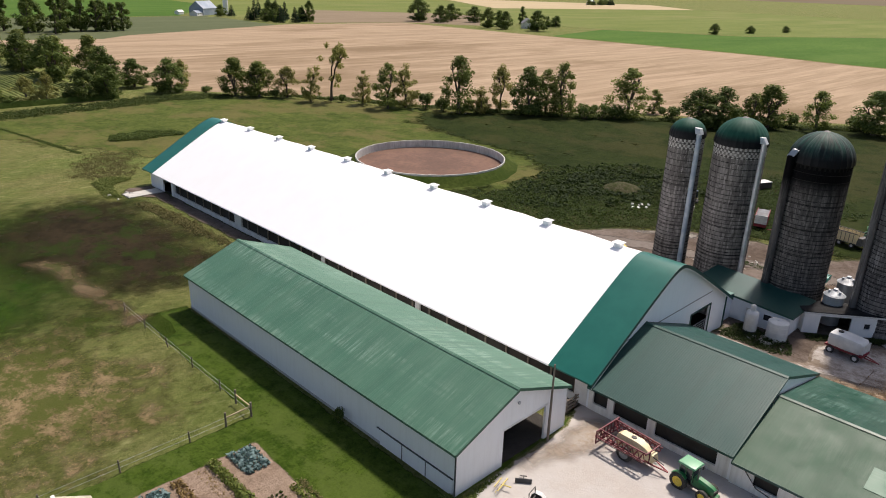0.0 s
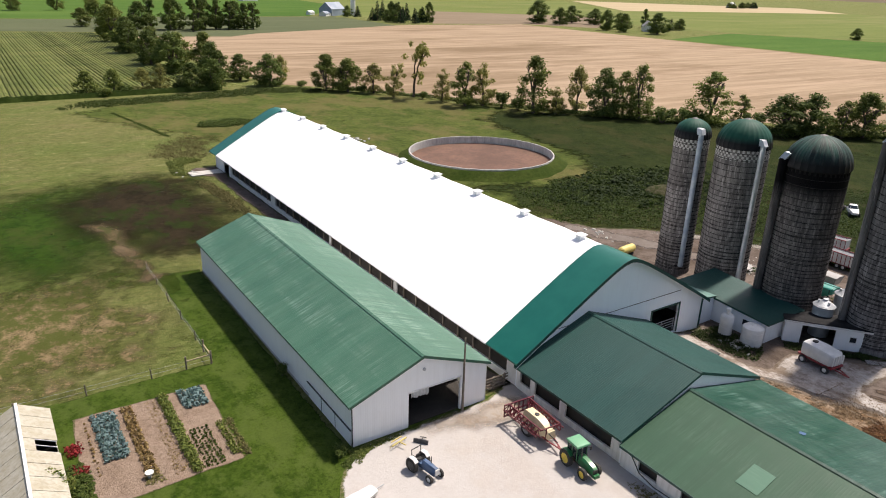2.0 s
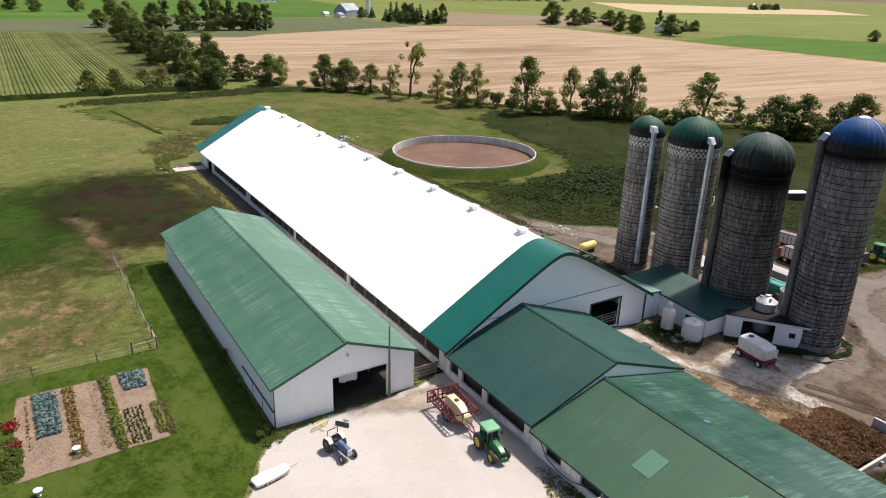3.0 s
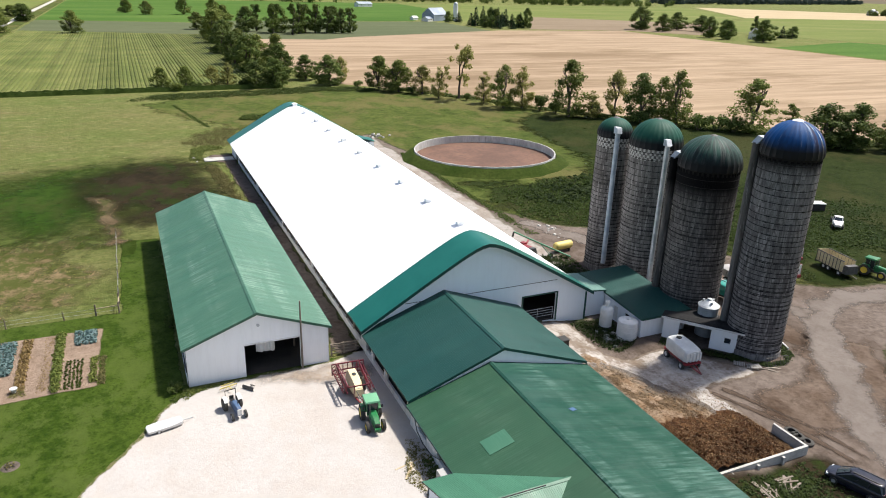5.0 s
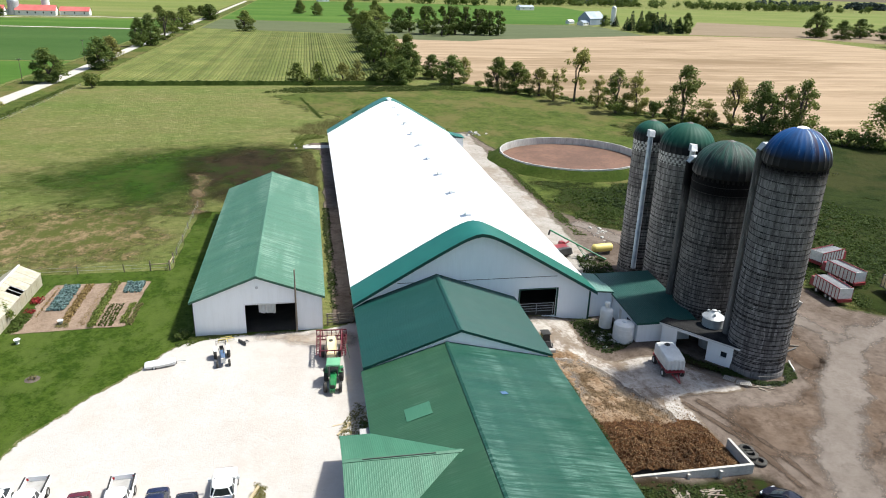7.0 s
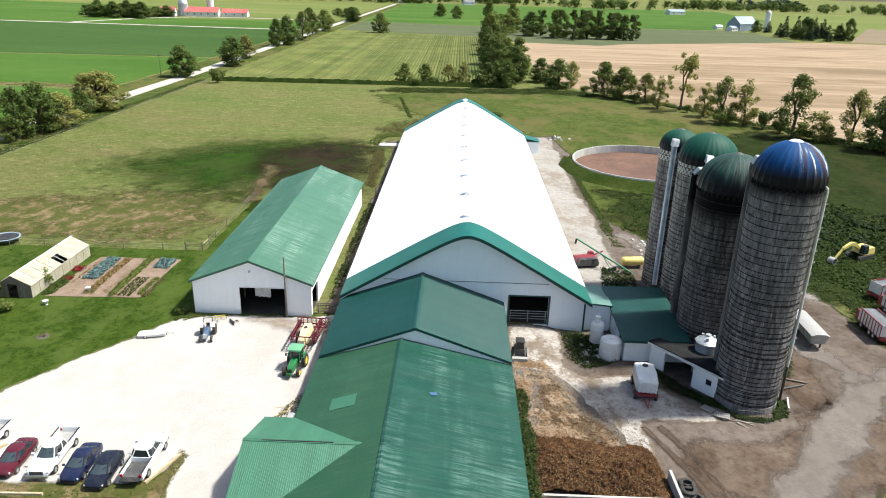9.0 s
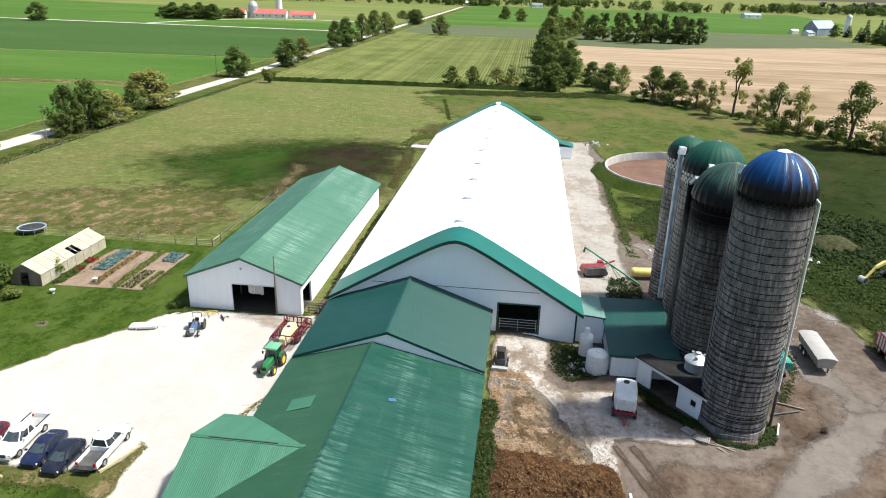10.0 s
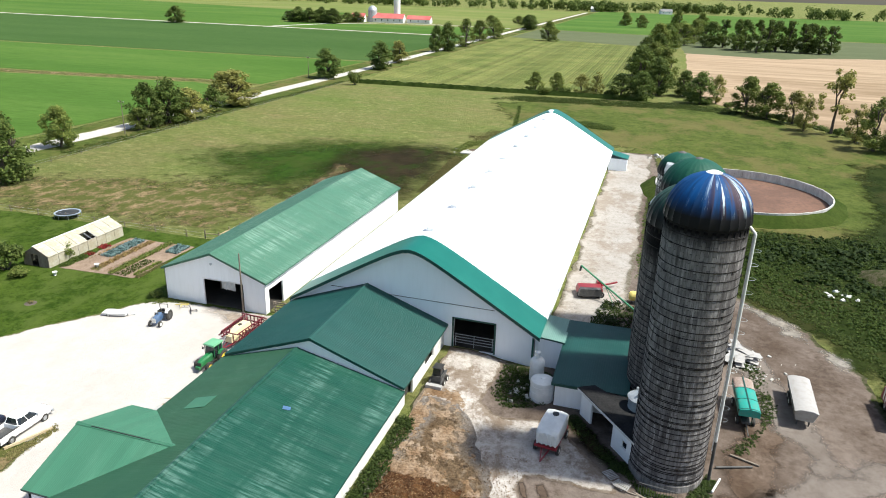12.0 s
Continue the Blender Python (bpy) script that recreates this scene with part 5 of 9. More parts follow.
def milk_house():
    h = thing("milk_house", "white milk house with a dark green steel roof beside the silos", "building")
    x0, x1, y0, y1 = 85.4, 92.4, 24.6, 38.0
    part("wall", wall("y", y0, x0, x1, -1.5, [(x0, 1.35), (x1, 1.5)]), m_white_wall, h)
    part("wall", wall("x", x0, y0 + 0.22, y1, -1.5, [(y0, 1.35), (37.6, 2.15), (y1, 1.5)], [(29.2, 30.1, -1.2, 0.8), (26.6, 27.8, -0.1, 0.7)]), m_barn_wall, h)
    part("wall", wall("x", x1, y0 + 0.22, y1, -1.5, [(y0, 1.4), (37.6, 2.15), (y1, 1.5)], th=-0.2), m_barn_wall, h)
    part("wall", wall("y", y1, x0, x1, -1.5, [(x0, 1.5), (x1, 1.5)], th=-0.2), m_barn_wall, h)
    part("door", Geo().box(85.5, 85.56, 29.2, 30.1, -1.2, 0.8), m_trim_white, h, "white plank door")
    part("window", Geo().box(85.5, 85.54, 26.6, 27.8, -0.1, 0.7), m_glass, h)
    for (a, za), (b, zb_) in (((24.25, 1.5), (37.6, 2.35)), ((37.6, 2.35), (38.3, 1.75))):
        s = part("roof_slope", slab(Geo(), [(85.1, a, za), (92.75, a, za + 0.1), (92.75, b, zb_ + 0.1), (85.1, b, zb_)], 0.14), m_dark_trim, h)
        up = zb_ > za
        st = (85.1, b, zb_) if up else (85.1, a, za)
        dn = (0, a - b, za - zb_) if up else (0, b - a, zb_ - za)
        slope_panels(s, st, (1, 0, 0.013), dn, 8, 0.955, 4, m_green_link)
    part("eave_trim", Geo().box(85.05, 92.8, 24.2, 24.24, 1.25, 1.52), m_dark_trim, h)
    part("rake_trim", Geo().beam((85.06, 24.25, 1.42), (85.06, 37.6, 2.27), 0.05, 0.25).beam((85.06, 37.6, 2.27), (85.06, 38.3, 1.67), 0.05, 0.25), m_dark_trim, h)
    return h


def lean_shed():
    """Black-roofed lean-to set askew in front of the silos."""
    a = math.degrees(math.atan2(16.7 - 23.9, 93.8 - 88.2))
    h = thing("feed_room", "low white feed room with a tarred black roof", "shed", m=pose(88.2, 23.9, -1.3, 0, 0, a))
    L, D = 9.1, 4.0
    part("wall", wall("y", 0, 0, L, -0.2, [(0, 2.95), (L, 2.95)], [(1.9, 5.6, -0.2, 2.45), (7.2, 7.9, 1.15, 1.85)]), m_white_wall, h)
    part("wall", wall("x", 0, 0.22, D, -0.2, [(0, 2.95), (D, 2.6)]), m_old_white, h)
    part("wall", wall("x", L, 0.22, D, -0.2, [(0, 2.95), (D, 2.6)], th=-0.22), m_old_white, h)
    # back wall in near-black: the room's shade lies in its colour
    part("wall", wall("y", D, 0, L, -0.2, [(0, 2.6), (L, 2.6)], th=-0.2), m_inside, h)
    part("window_pane", Geo().box(7.2, 7.9, 0.1, 0.13, 1.15, 1.85), m_glass, h)
    part("window_frame", Geo().box(7.14, 7.96, -0.04, -0.005, 1.08, 1.15).box(7.14, 7.96, -0.04, -0.005, 1.85, 1.92), m_trim_white, h)
    part("roof", slab(Geo(), [(-0.25, -0.35, 3.12), (L + 0.25, -0.35, 3.12), (L + 0.25, D + 0.1, 2.72), (-0.25, D + 0.1, 2.72)], 0.1), m_black_roof, h)
    part("fascia", Geo().box(-0.25, L + 0.25, -0.4, -0.36, 2.8, 3.0), m_trim_white, h)
    part("floor_slab", Geo().box(0.2, L - 0.2, 0.2, D - 0.2, -0.2, 0.02), m_inside, h)
    return h


machine_shed()
long_barn()
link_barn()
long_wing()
cross_wing()
milk_house()
lean_shed()


# ---- silos, tanks and the round store ----
STAVE_W, STAVE_H = 0.3, 0.76


def silo(x, y, r, top, crown, stave_mat, dome_mat, label, chute, chute_mat, chute_r=0.38, checker=False, soot=0.0, singles=False):
    z0 = land(x, y)
    h = thing("silo", label, "silo", "concrete stave silos", m=pose(x, y, z0))
    H = top - z0
    part("core", Geo().lathe([(r - 0.07, -0.3), (r - 0.07, H)], 40), m_gap, h)
    n = round(2 * math.pi * r / STAVE_W)
    rows = int(H / STAVE_H)
    me = None
    n += n % 2
    w = 2 * math.pi * r / n * 0.474
    def stave(hh):
        return Geo().box(-w, w, -0.06, 0.03, 0.0, hh - 0.025)
    one = stave(STAVE_H)
    if singles:
        me = one.mesh("stave", stave_mat, smooth=False)
    rest, top_ring = Geo(), Geo()
    half = stave(STAVE_H / 2)
    count = 0
    for j in range(rows):
        for i in range(n):
            t = 2 * math.pi * i / n
            band = checker and j >= rows - 2
            m = Matrix.Rotation(t - math.pi / 2, 4, "Z") @ Matrix.Translation((0, r - 0.03, j * STAVE_H + (0.38 if i % 2 and not band else 0) - 0.2))
            south = -math.sin(t) > 0.25
            if singles and south and 3 <= j < 14 and count < 300:
                ob = new("stave", me)
                ob.parent = h
                ob.matrix_basis = m
                count += 1
            elif band:
                up = m @ Matrix.Translation((0, 0, STAVE_H / 2))
                top_ring.add(half, up if i % 2 else m)
                rest.add(half, m if i % 2 else up)
            else:
                rest.add(one, m)
    tagged(part("stave_rest", rest, stave_mat, h, "weathered grey concrete staves", smooth=False), kind="stuff")
    if checker:
        part("top_band", top_ring, m_checker, h, "whitewashed checkered top band", smooth=False)
    part("foundation", Geo().lathe([(r + 0.0, -0.4), (r + 0.07, -0.4), (r + 0.07, 0.7), (r + 0.0, 0.74)], 40), m_stave, h, "stained concrete footing ring")
    hoop = Geo().lathe([(r + 0.0, -0.035), (r + 0.035, -0.035), (r + 0.035, 0.035), (r + 0.0, 0.035)], 40)
    for a in (0.0, 2.0, 4.3):
        hoop.add(Geo().box(-0.16, 0.16, 0.0, 0.09, -0.06, 0.06), Matrix.Rotation(a, 4, "Z") @ Matrix.Translation((0, r, 0)))
    hm = hoop.mesh("hoop", m_hoop)
    rng = random.Random(int(x * 10))
    z = 0.9
    while z < H - 0.3:
        for up in ((0.0, 0.13) if rng.random() < 0.35 * (1 - z / H) else (0.0,)):
            ob = new("hoop", hm)
            ob.parent = h
            ob.matrix_basis = pose(0, 0, z + up, rng.uniform(-0.5, 0.5), rng.uniform(-0.5, 0.5), rng.uniform(0, 360))
        z += (0.5 + 0.45 * (z / H) ** 2) * rng.uniform(0.85, 1.15)
    # ribbed steel dome
    ch = crown - top
    prof = [(r + 0.06, -0.25), (r + 0.1, 0.0)] + [((r + 0.08) * math.cos(a), ch * math.sin(a)) for a in [math.pi / 2 * i / 9 for i in range(1, 9)]] + [(0.35, ch * 0.995)]
    ribs = 28
    d = part("dome", Geo().lathe(prof, ribs * 4, wave=lambda t: 1 + 0.02 * (1 if math.cos(t * ribs) > 0.3 else 0)), dome_mat, h, "ribbed steel dome with runs of weathering")
    d.location = (0, 0, H)
    cw = 0.62 if singles else 0.5
    part("dome_cap", Geo().lathe([(cw, -0.16), (cw, -0.05), (cw * 0.45, 0.09), (0.01, 0.12)], 16), m_trim_white if singles else m_steel_dark, d, "pale cone cap" if singles else "dark cap plate").location = (0, 0, ch)
    # filling chute down the side
    if chute:
        c = Vector((chute[0], chute[1], 0)).normalized() * (r + chute_r * 0.95)
        g = Geo().cyl((c.x, c.y, 1.5), (c.x, c.y, H + 0.6), chute_r, n=14)
        ct = part("chute", g, chute_mat, h, "metal chute down the side")
        q = c * 0.86
        part("chute_hood", Geo().hexa([(c.x - 0.42, c.y - 0.42, H + 0.5), (c.x + 0.42, c.y - 0.42, H + 0.5), (c.x + 0.42, c.y + 0.42, H + 0.5), (c.x - 0.42, c.y + 0.42, H + 0.5)],
                                      [(q.x - 0.4, q.y - 0.4, H + 1.25), (q.x + 0.4, q.y - 0.4, H + 1.25), (q.x + 0.4, q.y + 0.4, H + 1.35), (q.x - 0.4, q.y + 0.4, H + 1.35)]), m_galv, ct)
    return h


silo(95.2, 46.4, 2.44, 19.4, 21.7, m_stave, m_dome_green, "slim grey concrete stave silo with a green dome", (-0.5, -0.87), m_chute_blue, 0.36, True)
silo(96.7, 39.2, 3.45, 19.3, 22.7, m_stave, m_dome_green, "grey concrete stave silo with a wide green dome", (-0.31, -0.95), m_galv, 0.36, True)
silo(96.0, 28.4, 3.75, 19.0, 22.6, m_stave_dark, m_dome_sooty, "soot-stained dark stave silo with a blackened dome", (-0.8, 0.6), m_stave_dark, 0.5)
big = silo(96.6, 17.6, 3.17, 22.9, 26.35, m_stave_tall, m_dome_blue, "tallest grey stave silo with a blue streaked dome", (-0.6, 0.8), m_stave, 0.45, singles=True)


def big_silo_pipe():
    r = 3.4
    pipe = part("blower_pipe", Geo().cyl((r + 0.3, -0.4, 4.2), (r + 0.22, -0.4, 23.2), 0.13, n=10).cyl((r + 0.22, -0.4, 23.2), (r - 0.9, -0.3, 24.4), 0.13, n=10), m_poly, big, "thin white filling pipe")
    part("pipe_foot", Geo().cyl((r + 0.3, -0.4, 0.2), (r + 0.3, -0.4, 4.2), 0.14, n=10), m_steel_dark, pipe)
    for sx in (0.15, 0.65):
        part("ladder_rail", Geo().cyl((r + 0.25, sx, 2.5), (r + 0.25, sx, 23.0), 0.03, n=5), m_galv, big)
    for i in range(40):
        z = 2.8 + 0.5 * i
        part("ladder_rung", Geo().cyl((r + 0.25, 0.15, z), (r + 0.25, 0.65, z), 0.02, n=5), m_galv, big)
    for i in range(14):
        z = 6 + 1.2 * i
        g = Geo()
        pts = [(r + 0.25 + 0.75 * math.sin(a), 0.4 - 0.42 * math.cos(a), z) for a in [math.pi * k / 6 for k in range(7)]]
        for p, q in zip(pts, pts[1:]):
            g.cyl(p, q, 0.012, n=5)
        part("cage_hoop", g, m_galv, big)


big_silo_pipe()


def round_store():
    """Open round concrete manure store."""
    R, zr, x, y = 17.5, 0.75, 110.6, 116.2
    h = thing("manure_store", "open round concrete manure store with a brown crust", "tank", m=pose(x, y, 0))
    part("crust", Geo().lathe([(0.01, -1.02), (R * 0.5, -0.98), (R - 0.3, -1.05)], 48), m_pit_floor, h, "cracked reddish-brown crust")
    k = 64
    w = Geo()
    for i in range(k):
        a0, a1 = 2 * math.pi * (i + 0.012) / k, 2 * math.pi * (i + 0.988) / k
        z = zr + 0.03 * math.sin(i * 2.7)
        lo = [((R - 0.25) * math.cos(a1), (R - 0.25) * math.sin(a1)), ((R - 0.25) * math.cos(a0), (R - 0.25) * math.sin(a0)), (R * math.cos(a0), R * math.sin(a0)), (R * math.cos(a1), R * math.sin(a1))]
        g = Geo().hexa([(p[0], p[1], -1.6) for p in lo], [(p[0], p[1], z) for p in lo])
        part("wall_panel", g, m_tank_wall, h, smooth=False)


round_store()
m_berm = field("bank_grass", (0.03, 0.05, 0.008), (0.062, 0.08, 0.018), (0.012, 0.022, 0.003), (1, 1, 1), 0.12, 1.6)
_bank = part("store_bank", Geo().lathe([(17.53, 0.42), (18.0, 0.34), (19.1, -0.6), (20.6, -1.33)], 72, (110.6, 116.2), wave=lambda t: 1 + 0.012 * math.sin(7 * t) + 0.008 * math.sin(17 * t)), m_berm)
tagged(_bank, "grassy earth bank heaped against the round store", "bank", kind="structure")


def vertical_tank(x, y, r, H, label, neck=False):
    h = thing("storage_tank", label, "tank", m=at(x, y))
    prof = [(0.01, 0.02), (r * 0.94, 0.02), (r, 0.1), (r, H * 0.86), (r * 0.96, H * 0.92), (r * 0.8, H * 0.97), (r * 0.3, H), (0.01, H)]
    part("shell", Geo().lathe(prof, 28), m_poly, h)
    for i in range(3):
        part("band", Geo().lathe([(r + 0.002, -0.03), (r + 0.02, -0.02), (r + 0.02, 0.02), (r + 0.002, 0.03)], 28), m_trim_white, h).location = (0, 0, H * (0.2 + 0.27 * i))
    part("lid", Geo().lathe([(0.28, H - 0.02), (0.28, H + 0.08), (0.01, H + 0.1)], 14), m_trim_white, h)
    if neck:
        part("plinth", Geo().lathe([(0.01, 0.5), (r * 1.03, 0.5), (r * 1.03, 0.0)], 20), m_black, h, "black tank base")
        part("neck", Geo().lathe([(0.3, H * 0.97), (0.2, H + 0.3), (0.32, H + 0.36), (0.32, H + 0.7), (0.2, H + 0.78), (0.01, H + 0.8)], 14), m_poly, h)
    return h


vertical_tank(82.9, 28.3, 0.78, 3.1, "slim white upright tank with a capped neck", True)
vertical_tank(84.0, 25.4, 1.25, 2.5, "squat white upright plastic tank")


def feed_bin(x, y, r, H):
    h = thing("grain_bin", "small galvanised grain bin with a cone roof", "bin", m=at(x, y))
    prof = []
    z = 0.0
    while z < H:
        prof += [(r, z), (r + 0.03, z + 0.1)]
        z += 0.2
    part("shell", Geo().lathe(prof, 28), m_galv, h)
    part("roof", Geo().lathe([(r + 0.15, H - 0.1), (r * 0.25, H + r * 0.5), (r * 0.25, H + r * 0.5 + 0.15), (0.01, H + r * 0.5 + 0.2)], 24), m_galv, h)
    for i in range(3):
        a = 2.1 * i - 2
        part("roof_vent", Geo().cyl((r * 0.6 * math.cos(a), r * 0.6 * math.sin(a), H + 0.2), (r * 0.6 * math.cos(a), r * 0.6 * math.sin(a), H + 0.55), 0.15, n=8), m_galv, h)


feed_bin(93.9, 22.6, 1.18, 4.1)
feed_bin(98.9, 22.6, 1.2, 4.4)


# ---- trees and shrubs ----
def leaf_cloud(g, rng, centre, rad, count, size, flat=1.0, up=0.0):
    """Leaf clumps (small bent blades) on and in an uneven ball."""
    cx, cy, cz = centre
    for _ in range(count):
        while True:
            p = Vector((rng.uniform(-1, 1), rng.uniform(-1, 1), rng.uniform(-1, 1)))
            if 0.12 < p.length_squared < 1:
                break
        p *= 0.62 + 0.38 * rng.random()
        q = Vector((cx + p.x * rad, cy + p.y * rad, cz + p.z * rad * flat))
        n = (p.normalized() + Vector((rng.uniform(-1, 1), rng.uniform(-1, 1), rng.uniform(-0.4, 1.2) + up))).normalized()
        a = n.orthogonal().normalized()
        a = (Matrix.Rotation(rng.uniform(0, 6.28), 3, n) @ a) * size * rng.uniform(0.6, 1.25)
        b = n.cross(a) * rng.uniform(0.45, 0.8)
        k = len(g.v)
        g.v += [tuple(q - a), tuple(q - b * 0.8), tuple(q + a + n * size * 0.2), tuple(q + b)]
        g.f.append((k, k + 1, k + 2, k + 3))


def limb(g, rng, p, d, length, r, depth, tips, bend=0.25):
    """A tapering limb that forks."""
    p, d = Vector(p), Vector(d).normalized()
    seg = 3
    for i in range(seg):
        q = p + d * (length / seg)
        g.cyl(p, q, r * (1 - 0.25 * i / seg), r * (1 - 0.25 * (i + 1) / seg), n=6, caps=False)
        p = q
        d = (d + Vector((rng.uniform(-bend, bend), rng.uniform(-bend, bend), rng.uniform(-0.05, bend)))).normalized()
    tips.append((tuple(p), depth))
    if depth > 0:
        for _ in range(rng.choice((2, 3))):
            nd = (d + Vector((rng.uniform(-0.8, 0.8), rng.uniform(-0.8, 0.8), rng.uniform(-0.1, 0.6)))).normalized()
            limb(g, rng, p, nd, length * rng.uniform(0.6, 0.85), r * 0.62, depth - 1, tips, bend)


def tree(kind, seed, leaf, label):
    """A tree ten metres tall; its copies are scaled to their own height."""
    rng = random.Random(seed)
    h = thing("tree", label, "tree", "trees round the fields")
    t, c, tips = Geo(), Geo(), []
    if kind == "spruce":
        t.cyl((0, 0, 0), (0, 0, 9.6), 0.22, 0.03, n=6)
        for i in range(15):
            z = 0.9 + 0.58 * i
            r = 2.3 * (1 - z / 10.4)
            for k in range(max(4, int(11 * r / 2))):
                a = rng.uniform(0, 6.28)
                leaf_cloud(c, rng, (r * 0.6 * math.cos(a), r * 0.6 * math.sin(a), z - 0.15 * r), max(0.3, r * 0.5), 20, 0.22, 0.5)
    else:
        spec = {"sparse": (2.6, 3, 0.2, 0.2, 60, 0.8, 34, 2.8, 1.2), "open": (2.2, 3, 0.22, 0.21, 85, 1.15, 40, 2.7, 0.9),
                "column": (2.4, 2, 0.12, 0.23, 90, 1.0, 30, 2.0, 0.8), "round": (1.8, 3, 0.3, 0.23, 95, 1.3, 54, 2.9, 0.9)}[kind]
        length, forks, bend, size, dens, rad, clumps, wide, low = spec
        limb(t, rng, (0, 0, -0.1), (0.03, 0, 1), length, 0.28, forks, tips, bend)
        hi = max(p[2] for p, _ in tips)
        t.put(Matrix.Diagonal((1, 1, min(1.6, 8.6 / hi), 1)))
        spots = [(p[0], p[1], p[2] * min(1.6, 8.6 / hi)) for p, d in tips if d < 2] if kind == "sparse" else []
        while len(spots) < clumps:
            # a full skirt near the ground that draws in towards an uneven top
            u, a, k = rng.random() ** 1.15, rng.uniform(0, 6.283), rng.random() ** 0.4
            girth = wide * min(1.0, 1.5 * (1.0 - u) ** 0.7) * (0.72 + 0.28 * min(1.0, u / 0.2)) * (1 + 0.1 * math.sin(3 * a + seed) + 0.08 * math.sin(5 * a + 2 * seed))
            q = (k * girth * math.cos(a), k * girth * math.sin(a), low + u * (9.5 - low))
            if kind == "sparse" and (abs(q[0]) < 0.45 and q[2] > 5):
                continue
            spots.append(q)
        for q in spots:
            leaf_cloud(c, rng, q, rad * rng.uniform(0.65, 1.2), dens, size, 0.85)
        reach = sorted(max(abs(v[0]), abs(v[1])) for v in c.v)[int(len(c.v) * 0.985)]
        tall = sorted(v[2] for v in c.v)[int(len(c.v) * 0.995)]
        m = Matrix.Diagonal(((2.2 if kind == "column" else 3.75) / reach,) * 2 + (9.3 / tall, 1))
        t.put(m)
        c.put(m)
    part("trunk", t, m_bark, h)
    part("crown", c, leaf, h, smooth=False)
    return h


def shrub(seed, leaf, label, dens=130, size=0.2):
    """A bush about three metres tall."""
    rng = random.Random(seed)
    h = thing("bush", label, "bush", "bushes along the hedgerow")
    t, c = Geo(), Geo()
    for i in range(6):
        a = rng.uniform(0, 6.28)
        q = (1.1 * math.cos(a), 1.1 * math.sin(a), rng.uniform(1.2, 2.2))
        t.cyl((0.15 * math.cos(a), 0.15 * math.sin(a), 0), q, 0.07, 0.03, n=5)
        leaf_cloud(c, rng, q, rng.uniform(0.75, 1.1), dens, size, 0.85)
    leaf_cloud(c, rng, (0, 0, 1.1), 1.4, dens, size, 0.75)
    leaf_cloud(c, rng, (0.2, 0.1, 2.2), 0.75, dens // 2, size, 0.9)
    part("stem", t, m_bark, h)
    part("foliage", c, leaf, h, smooth=False)
    return h


PROTO = {
    "round": [tree("round", s, m_leaf_dark, "broad dark green deciduous tree at the field edge") for s in (3, 8, 14)],
    "mid": [tree("round", s, m_leaf_mid, "leafy mid-green deciduous tree") for s in (23, 31)],
    "gold": [tree("round", s, m_leaf_light, "rounded yellow-green tree beside the road") for s in (41, 44)],
    "open": [tree("open", s, m_leaf_mid, "airy green hedgerow tree with open crown") for s in (5, 17, 29)],
    "light": [tree("open", s, m_leaf_light, "thin yellow-green hedgerow tree") for s in (6, 12)],
    "sparse": [tree("sparse", s, m_leaf_light, "tall half-bare forked tree with sparse leaves") for s in (9,)],
    "column": [tree("column", s, m_leaf_dark, "tall narrow dark green tree") for s in (4, 19)],
    "spruce": [tree("spruce", s, m_leaf_spruce, "dark conical spruce in the shelter belt") for s in (2,)],
    "bush": [shrub(s, m_leaf_dark, "low dark green hedgerow bush with dense leaves") for s in (1, 7)],
    "pale_bush": [shrub(s, m_leaf_mid, "low leafy green garden bush") for s in (11,)],
}
USED = set()


def plant(kind, x, y, height, width=None, seed=0):
    """Sets a tree of that height (and crown width) on the ground."""
    protos = PROTO[kind]
    o = protos[seed % len(protos)]
    unit, wide = (3.0, 4.2) if "bush" in kind else (10.0, 4.4 if kind in ("spruce", "column") else 7.5)
    grow = (1.0, 1.0) if "bush" in kind else (1.1, 1.3)
    sz = height * grow[0] / unit
    sx = (width * grow[1] / wide) if width else sz
    m = pose(x, y, land(x, y) - 0.05, 0, 0, (seed * 67 + x * 13) % 360) @ Matrix.Diagonal((sx, sx, sz, 1))
    if o not in USED:
        USED.add(o)
        o.matrix_basis = m
        return o
    k = copy_thing(o, Matrix.Identity(4))
    k.matrix_basis = m
    return k


